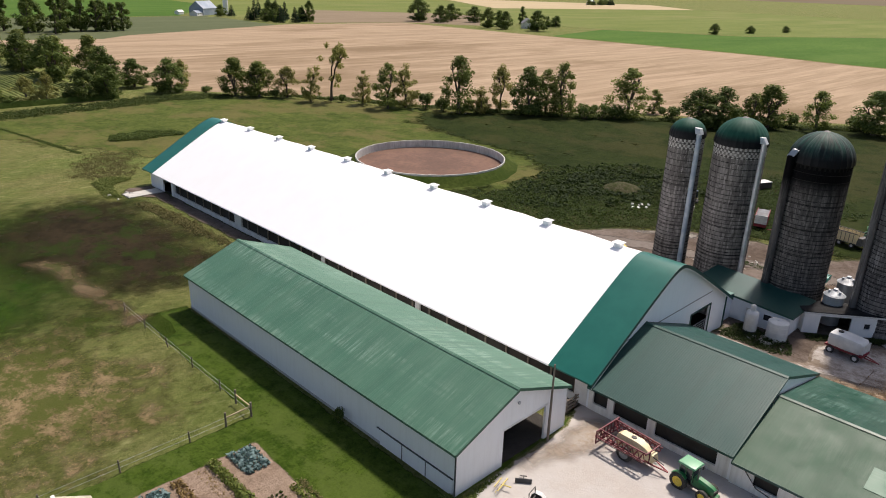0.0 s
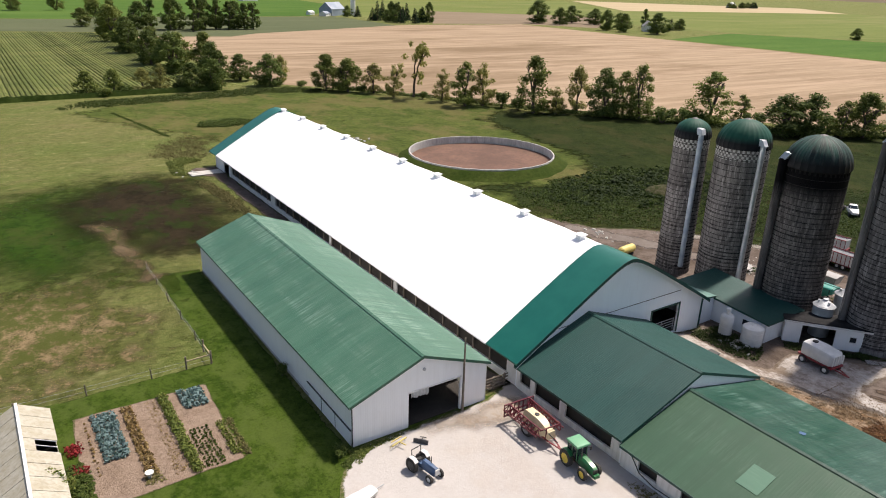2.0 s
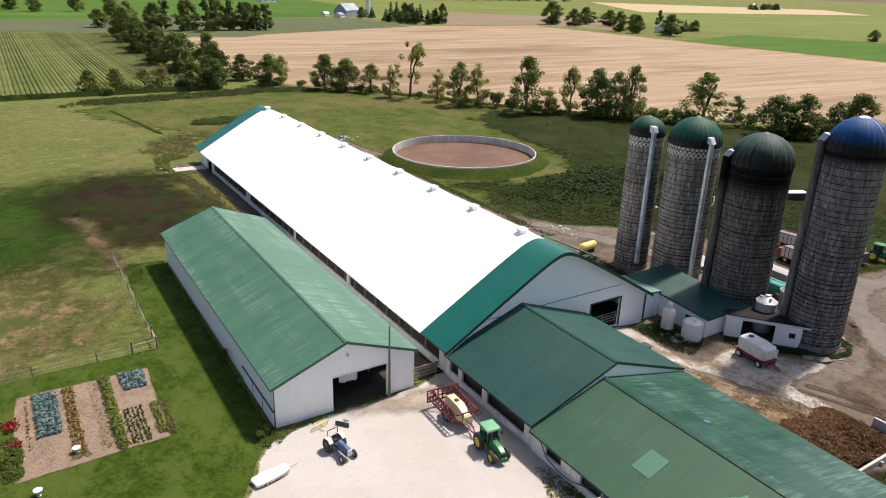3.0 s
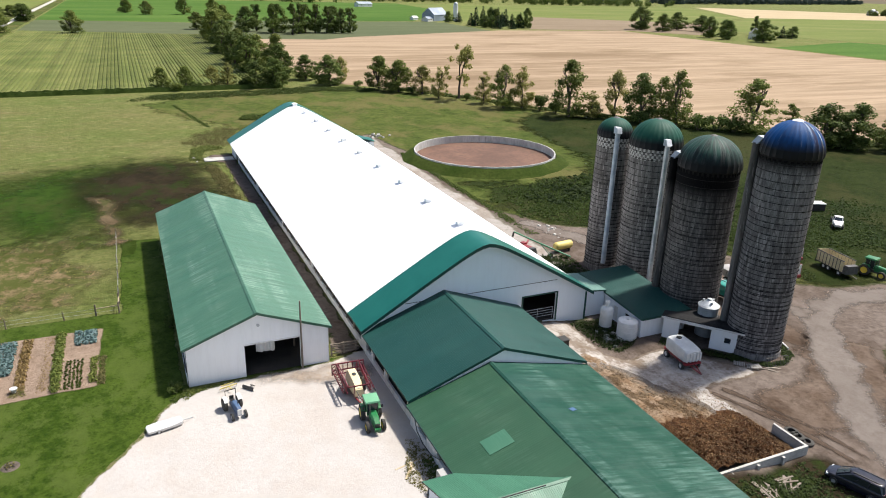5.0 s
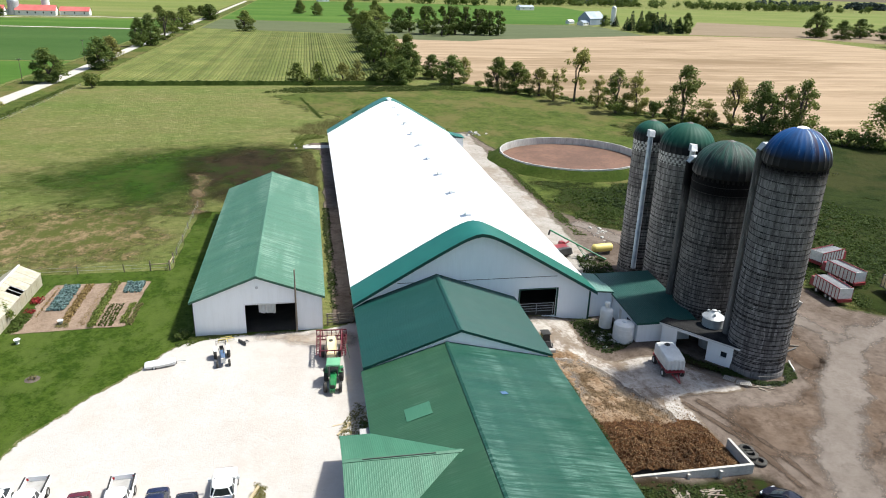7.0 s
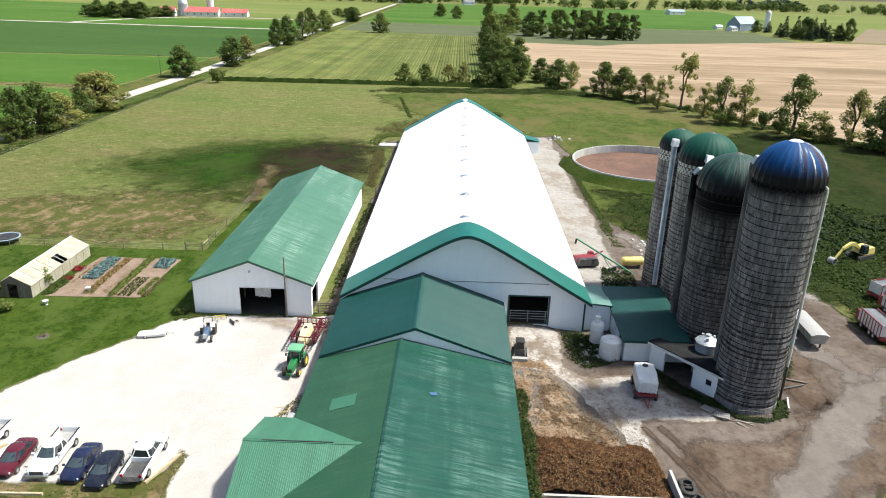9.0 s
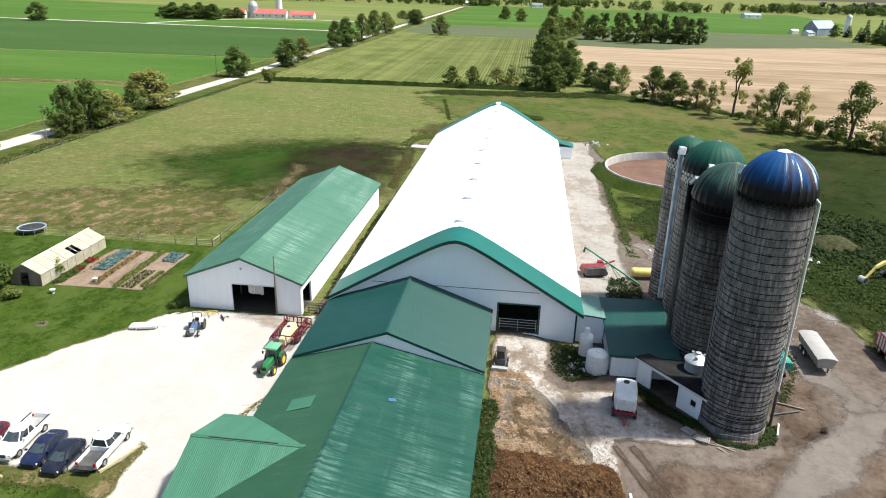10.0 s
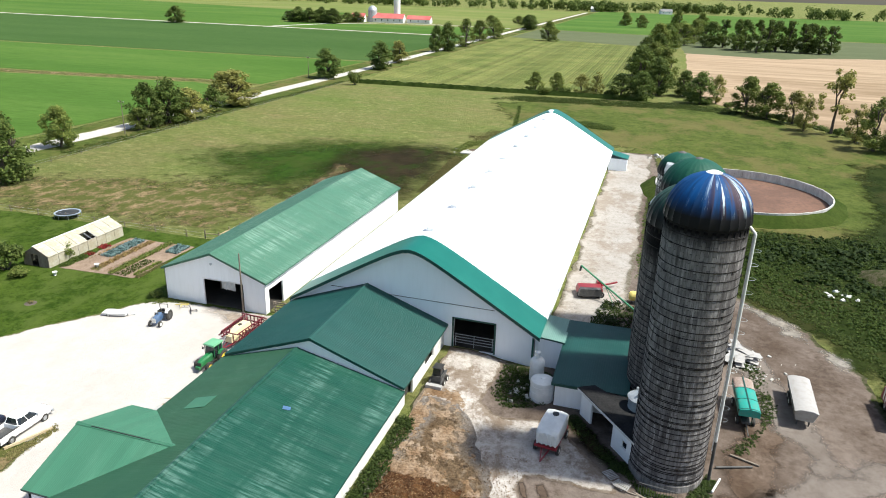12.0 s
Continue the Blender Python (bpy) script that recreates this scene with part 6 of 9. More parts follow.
HEDGE = (("mid", 121, 226.5, 12.7, 9), ("mid", 127, 221, 11.6, 8), ("light", 134, 214, 10.4, 7), ("light", 135.5, 202, 11, 5), ("sparse", 143, 200.5, 18.8, 10), ("light", 147, 188, 10.8, 5),
         ("open", 149.5, 178, 14.2, 8), ("light", 156, 176.5, 13.8, 7), ("open", 164, 159.5, 17.7, 10), ("light", 170, 155, 8.6, 5), ("light", 178.5, 154, 15, 6),
         ("round", 182, 145, 15, 9), ("open", 188, 142.5, 14.3, 8), ("open", 189.5, 137, 16.7, 8), ("open", 207, 123, 15.5, 11), ("open", 222, 122, 8, 6), ("round", 211, 100, 11.5, 11), ("round", 217, 96, 12, 10),
         ("open", 223.5, 89, 10.6, 7), ("mid", 230, 86, 13, 9), ("open", 238, 74, 12, 8), ("round", 246, 60, 13, 10), ("open", 256, 48, 12, 9), ("mid", 268, 30, 13, 9),
         ("round", 101, 264, 9.9, 8), ("round", 106, 245, 11.5, 9), ("light", 112, 249, 10.5, 5), ("round", 77, 244, 9.5, 8), ("round", 84.5, 244, 10.5, 8), ("round", 90.5, 262, 14.5, 9), ("mid", 92, 280, 17, 9),
         ("round", 82, 294, 15.9, 11), ("mid", 88, 306, 15, 10), ("round", 81, 326, 14.8, 11), ("mid", 86, 345, 15, 10), ("round", 82, 380, 15.3, 11), ("round", 87, 410, 16, 11), ("mid", 86, 448, 20, 12), ("round", 91, 490, 18, 12), ("open", 96, 514, 18, 10),
         ("mid", 43, 246, 8, 6), ("mid", 51.5, 247, 8.1, 5), ("light", 61, 248, 8, 6), ("light", 67, 248, 9, 5), ("pale_bush", 47, 241, 3.5, 7), ("bush", 55, 245, 3.5, 6), ("bush", 72, 245, 3, 5))
for i, (k, x, y, t, w) in enumerate(HEDGE):
    plant(k, x, y, t, w, i)
LOW = ((160, 171.5, 6, 7), (163, 166, 5, 6), (173, 158, 5, 6), (192.5, 130, 5.7, 8), (197, 127, 5.5, 8), (201, 124, 5, 7), (214, 112, 5, 8), (154, 183, 3.5, 5), (144, 196, 3, 4), (116, 238, 3, 5), (131, 217, 3, 5), (229, 96, 5, 8), (236, 82, 5, 8), (250, 66, 5, 8))
for i, (x, y, t, w) in enumerate(LOW):
    plant("bush", x, y, t, w, i)
ROADSIDE = (("round", -32.5, 66, 14, 9), ("mid", -46.5, 95, 9.8, 6), ("mid", -44, 119.5, 6, 4), ("round", -44.4, 124, 12.1, 7), ("round", -43.3, 131.5, 12.5, 9), ("gold", -41.6, 138.5, 9, 8), ("round", -43.5, 153, 7.4, 6), ("gold", -45, 167, 11.2, 12),
            ("round", -48.5, 245.5, 12.3, 10), ("pale_bush", -30, 232.5, 6, 7), ("round", -41.5, 289, 12.8, 10), ("gold", -44.5, 322.5, 11, 7), ("round", -47.5, 396, 15.6, 8), ("round", -43.5, 408, 17, 10), ("open", -42.5, 448, 18, 11), ("mid", -47.5, 506, 15, 10), ("mid", -45, 543, 16, 13),
            ("round", -42.5, 684, 14, 14), ("mid", 1.2, 537, 15, 12), ("round", -354, 547, 14.6, 15), ("round", -44, 700, 13, 12), ("mid", -60, 760, 10, 12), ("mid", -75, 790, 9, 12), ("mid", -110, 800, 8, 10))
for i, (k, x, y, t, w) in enumerate(ROADSIDE):
    plant(k, x, y, t, w, i)
WOODS = ((122.5, 554, 18.6), (132, 560, 20), (140, 534, 21.5), (146, 545, 21), (152.5, 521, 22), (160, 534, 22), (168, 545, 21), (175, 541, 21.6), (184, 538, 20), (190, 545, 20), (196, 538.5, 18.7), (204, 541, 19))
for i, (x, y, t) in enumerate(WOODS):
    plant("column" if i % 3 else "round", x, y, t, 9 if i % 3 else 14, i)
for i, (x, y, t) in enumerate(((88.5, 583, 13), (104, 566, 16), (112, 600, 18), (99.5, 832, 20), (122, 762, 20), (118, 720, 15), (60, 820, 14), (40, 860, 15))):
    plant("mid", x, y, t, 12, i)
# shelter belts of the far farms
rng_far = random.Random(77)
for i in range(22):
    plant("spruce" if i % 3 else "round", 362 + rng_far.uniform(0, 50), 596 + rng_far.uniform(0, 120) * (1 if i % 2 else 0.4), rng_far.uniform(11, 19), 9, i)
for k, x, y, t, w in (("round", 538.5, 589, 23, 20), ("round", 544, 561, 17, 14), ("round", 585, 586, 18, 16), ("round", 529, 479, 18, 12), ("round", 528.5, 457, 16, 12), ("column", 617, 508, 18, 8), ("round", 540.5, 427, 18, 16), ("spruce", 609, 468, 11, 8), ("round", 620, 466, 11, 10), ("round", 560, 490, 15, 14), ("spruce", 552, 440, 14, 9), ("round", 590, 556, 16, 16), ("round", 700, 330, 10, 9), ("round", 760, 320, 8, 8), ("round", 830, 310, 7, 8)):
    plant(k, x, y, t, w, int(x))
for i in range(16):
    plant("round" if i % 4 else "column", -250 - rng_far.uniform(0, 60) + i * 2.2, 655 + rng_far.uniform(-18, 30), rng_far.uniform(9, 15), 13, i)
for i in range(14):
    plant("spruce" if i % 2 else "round", 1560 + i * 9, 1075 + rng_far.uniform(-15, 15), rng_far.uniform(9, 14), 12, i)


def far_woods():
    """Woods along the horizon, crown beside crown in one sheet of leaves."""
    g = Geo()
    for x, y, n, spread in ((-70, 1420, 70, 150), (120, 1520, 60, 150), (330, 1400, 26, 90), (-420, 1350, 50, 220), (650, 1560, 70, 260), (1100, 1520, 80, 300), (-700, 1400, 46, 260)):
        for _ in range(n):
            px, py = x + rng_far.gauss(0, spread * 0.42), y + rng_far.uniform(-50, 50)
            tall, wide = rng_far.uniform(15, 26), rng_far.uniform(7, 12)
            z = land(px, py)
            g.cyl((px, py, z), (px, py, z + tall * 0.5), 0.5, 0.3, n=5, caps=False)
            for _ in range(5):
                leaf_cloud(g, rng_far, (px + rng_far.uniform(-0.6, 0.6) * wide, py + rng_far.uniform(-0.6, 0.6) * wide, z + tall * rng_far.uniform(0.2, 0.72)), wide * rng_far.uniform(0.5, 0.8), 26, 2.0, 0.9)
    h = Geo()
    for (ax, ay), (bx, by), n in (((1560, 1790), (2250, 2060), 90), ((2250, 2060), (3600, 2620), 130), ((1180, 1660), (1420, 1720), 26), ((700, 1650), (860, 1700), 16)):
        for i in range(n):
            k = (i + rng_far.random()) / n
            px, py = ax + (bx - ax) * k, ay + (by - ay) * k + rng_far.uniform(-20, 20)
            tall = rng_far.uniform(20, 28)
            for _ in range(4):
                leaf_cloud(h, rng_far, (px + rng_far.uniform(-7, 7), py + rng_far.uniform(-7, 7), land(px, py) + tall * rng_far.uniform(0.2, 0.75)), rng_far.uniform(6, 9), 26, 3.6, 0.8)
    tagged(part("horizon_woods", h, m_leaf_haze, smooth=False), "woods on the horizon, blue-green with painted haze", "woods", kind="stuff")
    ob = part("far_woods", g, m_leaf_dark, smooth=False)
    tagged(ob, "dark green woods along the horizon", "woods", kind="stuff")


far_woods()


def weeds(name, label, outline, count, leaf, height, seed, size=0.25, fade=1.5):
    """Rough weeds standing inside an outline, as one tangle."""
    rng = random.Random(seed)
    xs, ys = [p[0] for p in outline], [p[1] for p in outline]
    g = Geo()
    made = 0
    while made < count:
        x, y = rng.uniform(min(xs), max(xs)), rng.uniform(min(ys), max(ys))
        inside = False
        for (ax, ay), (bx, by) in zip(outline, outline[1:] + outline[:1]):
            if (ay > y) != (by > y) and x < (bx - ax) * (y - ay) / (by - ay) + ax:
                inside = not inside
        if not inside:
            continue
        dens = noise.noise((x * 0.23 + seed, y * 0.23, 1.7)) + 0.5 * noise.noise((x * 0.7 + seed, y * 0.7, 5.1))
        rim = 9.0
        for (ax, ay), (bx, by) in zip(outline, outline[1:] + outline[:1]):
            ex, ey = bx - ax, by - ay
            k = min(1.0, max(0.0, ((x - ax) * ex + (y - ay) * ey) / (ex * ex + ey * ey)))
            rim = min(rim, math.hypot(x - ax - k * ex, y - ay - k * ey))
        keep = min(1.0, rim / fade) + 0.9 * dens
        if keep < rng.random() * 0.9:
            made += 0.2
            continue
        hh = height * rng.uniform(0.4, 1.1) * (0.75 + 0.6 * dens) * (0.5 + 0.5 * min(1.0, rim / fade))
        leaf_cloud(g, rng, (x, y, land(x, y) + hh * 0.45), max(0.2, hh * 0.65), 7, size, 0.9, 1.0)
        made += 1
    ob = part(name, g, leaf, smooth=False)
    return tagged(ob, label, "weeds", kind="stuff")


weeds("hedge_bank_weeds", "rough green weeds on the bank before the hedgerow", [(28, 219), (60, 221), (100, 226), (118, 222), (124, 231), (104, 243), (70, 238), (40, 235)], 4600, m_leaf_weed, 0.8, 3, 0.24, 4.0)
weeds("hedgerow_weeds", "dark undergrowth along the hedgerow", [(124, 229), (146, 197), (160, 172), (190, 133), (214, 106), (250, 62), (254, 66), (217, 110), (194, 138), (164, 176), (150, 200), (128, 232)], 5200, m_leaf_dark, 1.6, 4, 0.28, 2.5)
weeds("tank_weeds", "dark green weeds and rubble round the white tanks", [(78.9, 30.6), (84.8, 31), (84.8, 24), (80.5, 21.8), (78.6, 24)], 900, m_leaf_yard, 0.7, 5, 0.12, 0.5)
weeds("wing_weeds", "dark weeds along the barn wing wall", [(71.6, 16), (73.4, 16), (73.6, 6), (73.2, -4), (71.6, -4)], 1100, m_leaf_yard, 1.0, 6, 0.12, 0.5)
weeds("silo_weeds", "weeds at the silo feet", [(86, 39.5), (92, 40), (92.5, 52), (88, 53)], 800, m_leaf_yard, 1.0, 7, 0.15, 0.5)
weeds("feed_room_weeds", "dark weeds before the feed room", [(86, 22.6), (88, 23.5), (93.2, 16.6), (92.2, 15.4)], 420, m_leaf_yard, 0.45, 8, 0.1, 0.5)
weeds("shed_foot_weeds", "green weeds at the shed corner", [(32.2, 31.2), (32.4, 28.2), (34.5, 29.6), (39, 30.4), (38.8, 31), (33.4, 31)], 420, m_leaf_mid, 0.6, 9, 0.1, 0.5)
weeds("meadow_clumps", "coarse dark green clumps in the meadow", [(96, 80), (110, 70), (130, 58), (148, 62), (152, 86), (136, 98), (122, 94), (106, 92)], 1500, m_leaf_meadow, 1.1, 10, 0.42, 12.0)
weeds("meadow_carpet", "dense green weeds covering the meadow by the yard", [(95, 70), (106, 62), (114, 56), (119.5, 47), (121, 36), (128, 35), (150, 34), (158, 60), (150, 88), (134, 98), (116, 94), (102, 92), (95, 86)], 13000, m_leaf_carpet, 0.5, 36, 0.22, 6.0)
weeds("silo_foot_weeds", "dark weeds round the tall silo's foot", [(91.5, 16), (93.2, 15.6), (94.6, 13.2), (97, 12.8), (100, 14), (101.4, 17), (100.2, 18.5), (98, 13.8), (94.4, 14.6), (93, 17.5)], 900, m_leaf_yard, 0.5, 31, 0.11, 0.4)
weeds("wagon_weeds", "dark weeds and litter beside the teal wagon", [(101.5, 22), (104, 21.5), (108, 30), (107.6, 38), (106, 46), (103, 44), (105, 36), (105.4, 28)], 1100, m_leaf_yard, 0.4, 32, 0.12, 1.0)
weeds("yard_edge_weeds", "ragged weeds along the yard's stony edge", [(100, 66), (108, 60), (115, 53), (119, 45), (119.4, 34), (122, 29), (125, 32), (123, 46), (118, 57), (108, 66)], 2200, m_leaf_weed, 0.35, 33, 0.16, 3.0)
weeds("track_weeds", "green weeds between the gravel track and meadow", [(91.5, 62), (94, 62), (93.6, 80), (93.6, 100), (94.6, 126), (92.2, 128), (91.6, 100)], 1500, m_leaf_weed, 0.4, 34, 0.14, 0.8)
weeds("meadow_rough", "rough tufts of meadow grass by the yard", [(120, 36), (150, 32), (175, 50), (165, 66), (140, 52), (124, 48)], 1800, m_leaf_meadow, 0.22, 24, 0.24, 6.0)
weeds("bank_weeds", "tall dry and green growth beyond the barn's far end", [(43, 157), (52, 170), (63, 166), (58, 152), (52, 143), (45, 142), (40, 144)], 2200, m_leaf_tall, 0.4, 11, 0.12, 4.0)
weeds("far_corner_weeds", "dense green weeds at the barn's far corner", [(43.5, 143), (48, 146.5), (51.5, 141), (46.5, 139), (44.8, 129.5), (42.3, 130.5)], 1500, m_leaf_mid, 0.8, 21, 0.15, 1.2)
weeds("spoil_bank_weeds", "long dark weed-grown bank in the meadow", [(60.5, 178), (68, 174.5), (79, 176.5), (81, 182), (71, 187), (61, 183.5)], 2600, m_leaf_weed, 1.3, 22, 0.2, 2.5)
weeds("ditch_weeds", "line of rough growth along the fenced ditch", [(43.4, 209), (46.4, 191), (50.2, 169), (51.6, 169.6), (48, 192), (45, 209.5)], 1100, m_leaf_weed, 0.25, 23, 0.13, 0.8)
weeds("corner_weeds", "olive-brown weeds between the gravel strip and mud", [(44.5, 126), (47.6, 125), (49.2, 108), (49.2, 90), (47, 88), (45.8, 104)], 1500, m_leaf_tall, 0.6, 12, 0.14, 1.5)
weeds("barn_side_weeds", "dark weeds between the shed and the barn", [(48.8, 36), (50.2, 36), (50.4, 80), (48.8, 80)], 900, m_leaf_yard, 0.5, 13, 0.13, 0.5)
weeds("scrap_weeds", "weeds and scrap behind the bunker wall", [(72, -0.6), (84, -0.6), (85, -8), (72, -8)], 1200, m_leaf_yard, 0.5, 14, 0.13)
weeds("roadside_weeds", "rough grass along the roadside fence line", [(-44, 90), (-38, 90), (-36.5, 240), (-40, 240)], 2600, m_leaf_weed, 0.4, 15, 0.18)
plant("bush", 32.5, 45.8, 1.9, 1.5, 1)
plant("bush", 31.9, 30.6, 1.3, 2.0, 0)
plant("pale_bush", 11.0, 37.8, 2.6, 3.2, 0)
for i, (x, y, t, w) in enumerate(((6.2, 31.0, 4.2, 6), (2.5, 31.5, 4.6, 7), (5.2, 28.0, 2.5, 5), (9.4, 29.8, 1.5, 4), (-4, 30, 5, 8))):
    plant("bush" if i != 3 else "pale_bush", x, y, t, w, i)


# ---- vehicles and machines ----
def wheel(par, x, y, r, w, rim_mat, hub=0.55, z=None):
    """A tyre with its rim, axle along y."""
    z = r if z is None else z
    prof = [(r * hub, -w / 2), (r * 0.9, -w / 2), (r, -w * 0.36), (r, w * 0.36), (r * 0.9, w / 2), (r * hub, w / 2)]
    turn = Matrix.Translation((x, y, z)) @ pose(0, 0, 0, 90)
    ty = part("wheel", Geo().lathe(prof, 22, wave=None).put(turn), m_tyre, par)
    g = Geo().lathe([(0.01, -w * 0.3), (r * 0.18, -w * 0.42), (r * 0.3, -w * 0.3), (r * hub, -w * 0.42), (r * hub, w * 0.42), (r * 0.3, w * 0.3), (r * 0.18, w * 0.42), (0.01, w * 0.3)], 18).put(turn)
    part("rim", g, rim_mat, ty)
    return ty


def ring(x, w, zb, zs, crown=0.0):
    return [(x, -w * 0.9, zb), (x, -w, zb + 0.16), (x, -w, zs - 0.14), (x, -w * 0.92, zs), (x, -w * 0.4, zs + crown), (x, w * 0.4, zs + crown), (x, w * 0.92, zs), (x, w, zs - 0.14), (x, w, zb + 0.16), (x, w * 0.9, zb)]


def cabin(par, mat, base, top, zb, zt, wb, wt, pillars=(0.5,)):
    """Glasshouse: rounded dark glass, painted roof shell and pillars. base, top: (rear x, front x)."""
    def loop(f, grow=0.0):
        x0, x1 = base[0] + (top[0] - base[0]) * f, base[1] + (top[1] - base[1]) * f
        w, z, c = wb + (wt - wb) * f + grow, zb + (zt - zb) * f, 0.16 + 0.1 * f
        bow = 0.1 * (1 - 0.4 * f)
        return [(x0 - grow, -w + c, z), (x0 + c, -w, z), (x1 - 1.6 * c, -w, z), (x1 - 0.3 * c, -w + 0.8 * c, z), (x1 + bow + grow, 0, z), (x1 - 0.3 * c, w - 0.8 * c, z), (x1 - 1.6 * c, w, z), (x0 + c, w, z), (x0 - grow, w - c, z), (x0 - 0.5 * bow - grow, 0, z)]
    part("side_glass", Geo().loft([loop(0.0), loop(0.5), loop(0.96)]), m_glass, par, "dark tinted glass")
    f0, f1 = loop(0.06, 0.012), loop(0.9, 0.012)
    part("windscreen", Geo().face(f0[3], f0[4], f1[4], f1[3]).face(f0[4], f0[5], f1[5], f1[4]), m_screen, par, "pale reflecting windscreen")
    part("rear_window", Geo().face(f0[9], f0[0], f1[0], f1[9]).face(f0[8], f0[9], f1[9], f1[8]), m_glass, par)
    roof = [loop(0.93, 0.02), loop(1.0, 0.0)]
    mid = ((top[0] + top[1]) / 2, 0)
    for k, dz in ((0.86, 0.045), (0.5, 0.075), (0.1, 0.085)):
        roof.append([(mid[0] + (x - mid[0]) * k, y * k, zt + dz) for x, y, _ in loop(1.0)])
    part("roof", Geo().loft(roof), mat, par)
    lo, hi = loop(0.0, 0.008), loop(0.97, 0.008)
    for i in (0, 3, 5, 8):
        part("pillar", Geo().beam(lo[i], hi[i], 0.085, 0.06), mat, par)
    for f in pillars:
        for i, j in ((1, 2), (7, 6)):
            p = [lo[i][q] + (lo[j][q] - lo[i][q]) * f for q in range(3)]
            q_ = [hi[i][q] + (hi[j][q] - hi[i][q]) * f for q in range(3)]
            part("pillar", Geo().beam(p, q_, 0.08, 0.04), mat, par)


def lamps(par, xf, xr, w, zf, zr):
    for s in (-1, 1):
        part("headlight", Geo().box(xf - 0.2, xf + 0.02, s * w - 0.17, s * w + 0.17, zf - 0.07, zf + 0.07), m_lamp_glass, par)
        part("tail_light", Geo().box(xr - 0.02, xr + 0.08, s * w - 0.1, s * w + 0.1, zr - 0.1, zr + 0.12), m_lamp_red, par)


def sedan(mat, label, m, L=4.65, wagon=0.0):
    h = thing("car", label, "car", "parked vehicles on the gravel", m=m)
    k = L / 4.65
    st = [(-2.34, 0.58, 0.46, 0.72), (-2.28, 0.76, 0.34, 0.9), (-2.1, 0.85, 0.27, 0.97), (-1.7, 0.89, 0.23, 0.99), (-1.0, 0.91, 0.2, 0.98), (0, 0.915, 0.2, 0.96), (0.9, 0.91, 0.2, 0.94), (1.3, 0.9, 0.21, 0.91), (1.75, 0.87, 0.24, 0.85), (2.08, 0.8, 0.28, 0.77), (2.25, 0.69, 0.33, 0.69), (2.34, 0.52, 0.4, 0.58)]
    part("body", Geo().loft([ring(x * k, w, a, b, 0.045) for x, w, a, b in st]), mat, h)
    cabin(h, mat, (-1.78 * k, 1.18 * k), (-0.98 * k - wagon, 0.3 * k), 0.95, 1.4, 0.84, 0.66)
    lamps(h, 2.2 * k, -2.28 * k, 0.6, 0.62, 0.78)
    part("bumper", Geo().loft([ring(x, w, 0.25, 0.48) for x, w in ((2.15 * k, 0.8), (2.36 * k, 0.6))]), m_black, h)
    for x in (-1.36 * k, 1.4 * k):
        for s in (-0.84, 0.84):
            wheel(h, x, s, 0.33, 0.22, m_alloy)
    for s in (-1, 1):
        part("mirror", Geo().box(0.85 * k, 1.0 * k, s * 0.98 - 0.1, s * 0.98 + 0.1, 0.95, 1.08), mat, h)
    return h


def pickup(mat, label, m, open_gate=False, L=5.9):
    h = thing("pickup_truck", label, "pickup truck", "parked vehicles on the gravel", m=m)
    st = [(-0.75, 0.98, 0.45, 1.2), (0.2, 1.0, 0.42, 1.2), (1.2, 1.0, 0.42, 1.2), (1.8, 1.0, 0.43, 1.18), (2.3, 0.97, 0.46, 1.13), (2.7, 0.92, 0.5, 1.06), (2.88, 0.85, 0.53, 1.0), (2.97, 0.74, 0.58, 0.9)]
    part("body", Geo().loft([ring(x, w, a, b, 0.04) for x, w, a, b in st]), mat, h)
    cabin(h, mat, (-0.78, 1.5), (-0.6, 0.75), 1.18, 1.82, 0.9, 0.74, (0.45,))
    bed = part("bed", Geo().box(-2.9, -0.76, -0.96, -0.84, 0.55, 1.2).box(-2.9, -0.76, 0.84, 0.96, 0.55, 1.2).box(-0.86, -0.76, -0.84, 0.84, 0.55, 1.2).box(-2.9, -0.76, -0.84, 0.84, 0.5, 0.72), mat, h)
    part("bed_liner", Geo().box(-2.88, -0.88, -0.83, 0.83, 0.72, 0.76), m_steel_dark if open_gate else m_grey_panel, bed)
    for s in (-1, 1):
        part("bed_rail", Geo().box(-2.9, -0.78, s * 0.9 - 0.07, s * 0.9 + 0.07, 1.2, 1.23), m_black, bed)
    gate = Geo().box(-3.42, -2.9, -0.8, 0.8, 0.72, 0.8) if open_gate else Geo().box(-2.98, -2.9, -0.84, 0.84, 0.6, 1.2)
    part("tailgate", gate, m_black if open_gate else mat, h)
    lamps(h, 2.92, -2.95, 0.78, 0.85, 0.95)
    part("grille", Geo().box(2.9, 3.0, -0.55, 0.55, 0.68, 0.98), m_steel_dark, h)
    part("bumper", Geo().box(2.85, 3.08, -0.9, 0.9, 0.42, 0.62), m_alloy, h)
    for x in (-1.82, 1.88):
        for s in (-0.88, 0.88):
            wheel(h, x, s, 0.4, 0.28, m_alloy)
    for s in (-1, 1):
        part("mirror", Geo().box(1.05, 1.2, s * 1.1 - 0.12, s * 1.1 + 0.12, 1.2, 1.45), mat, h)
    return h


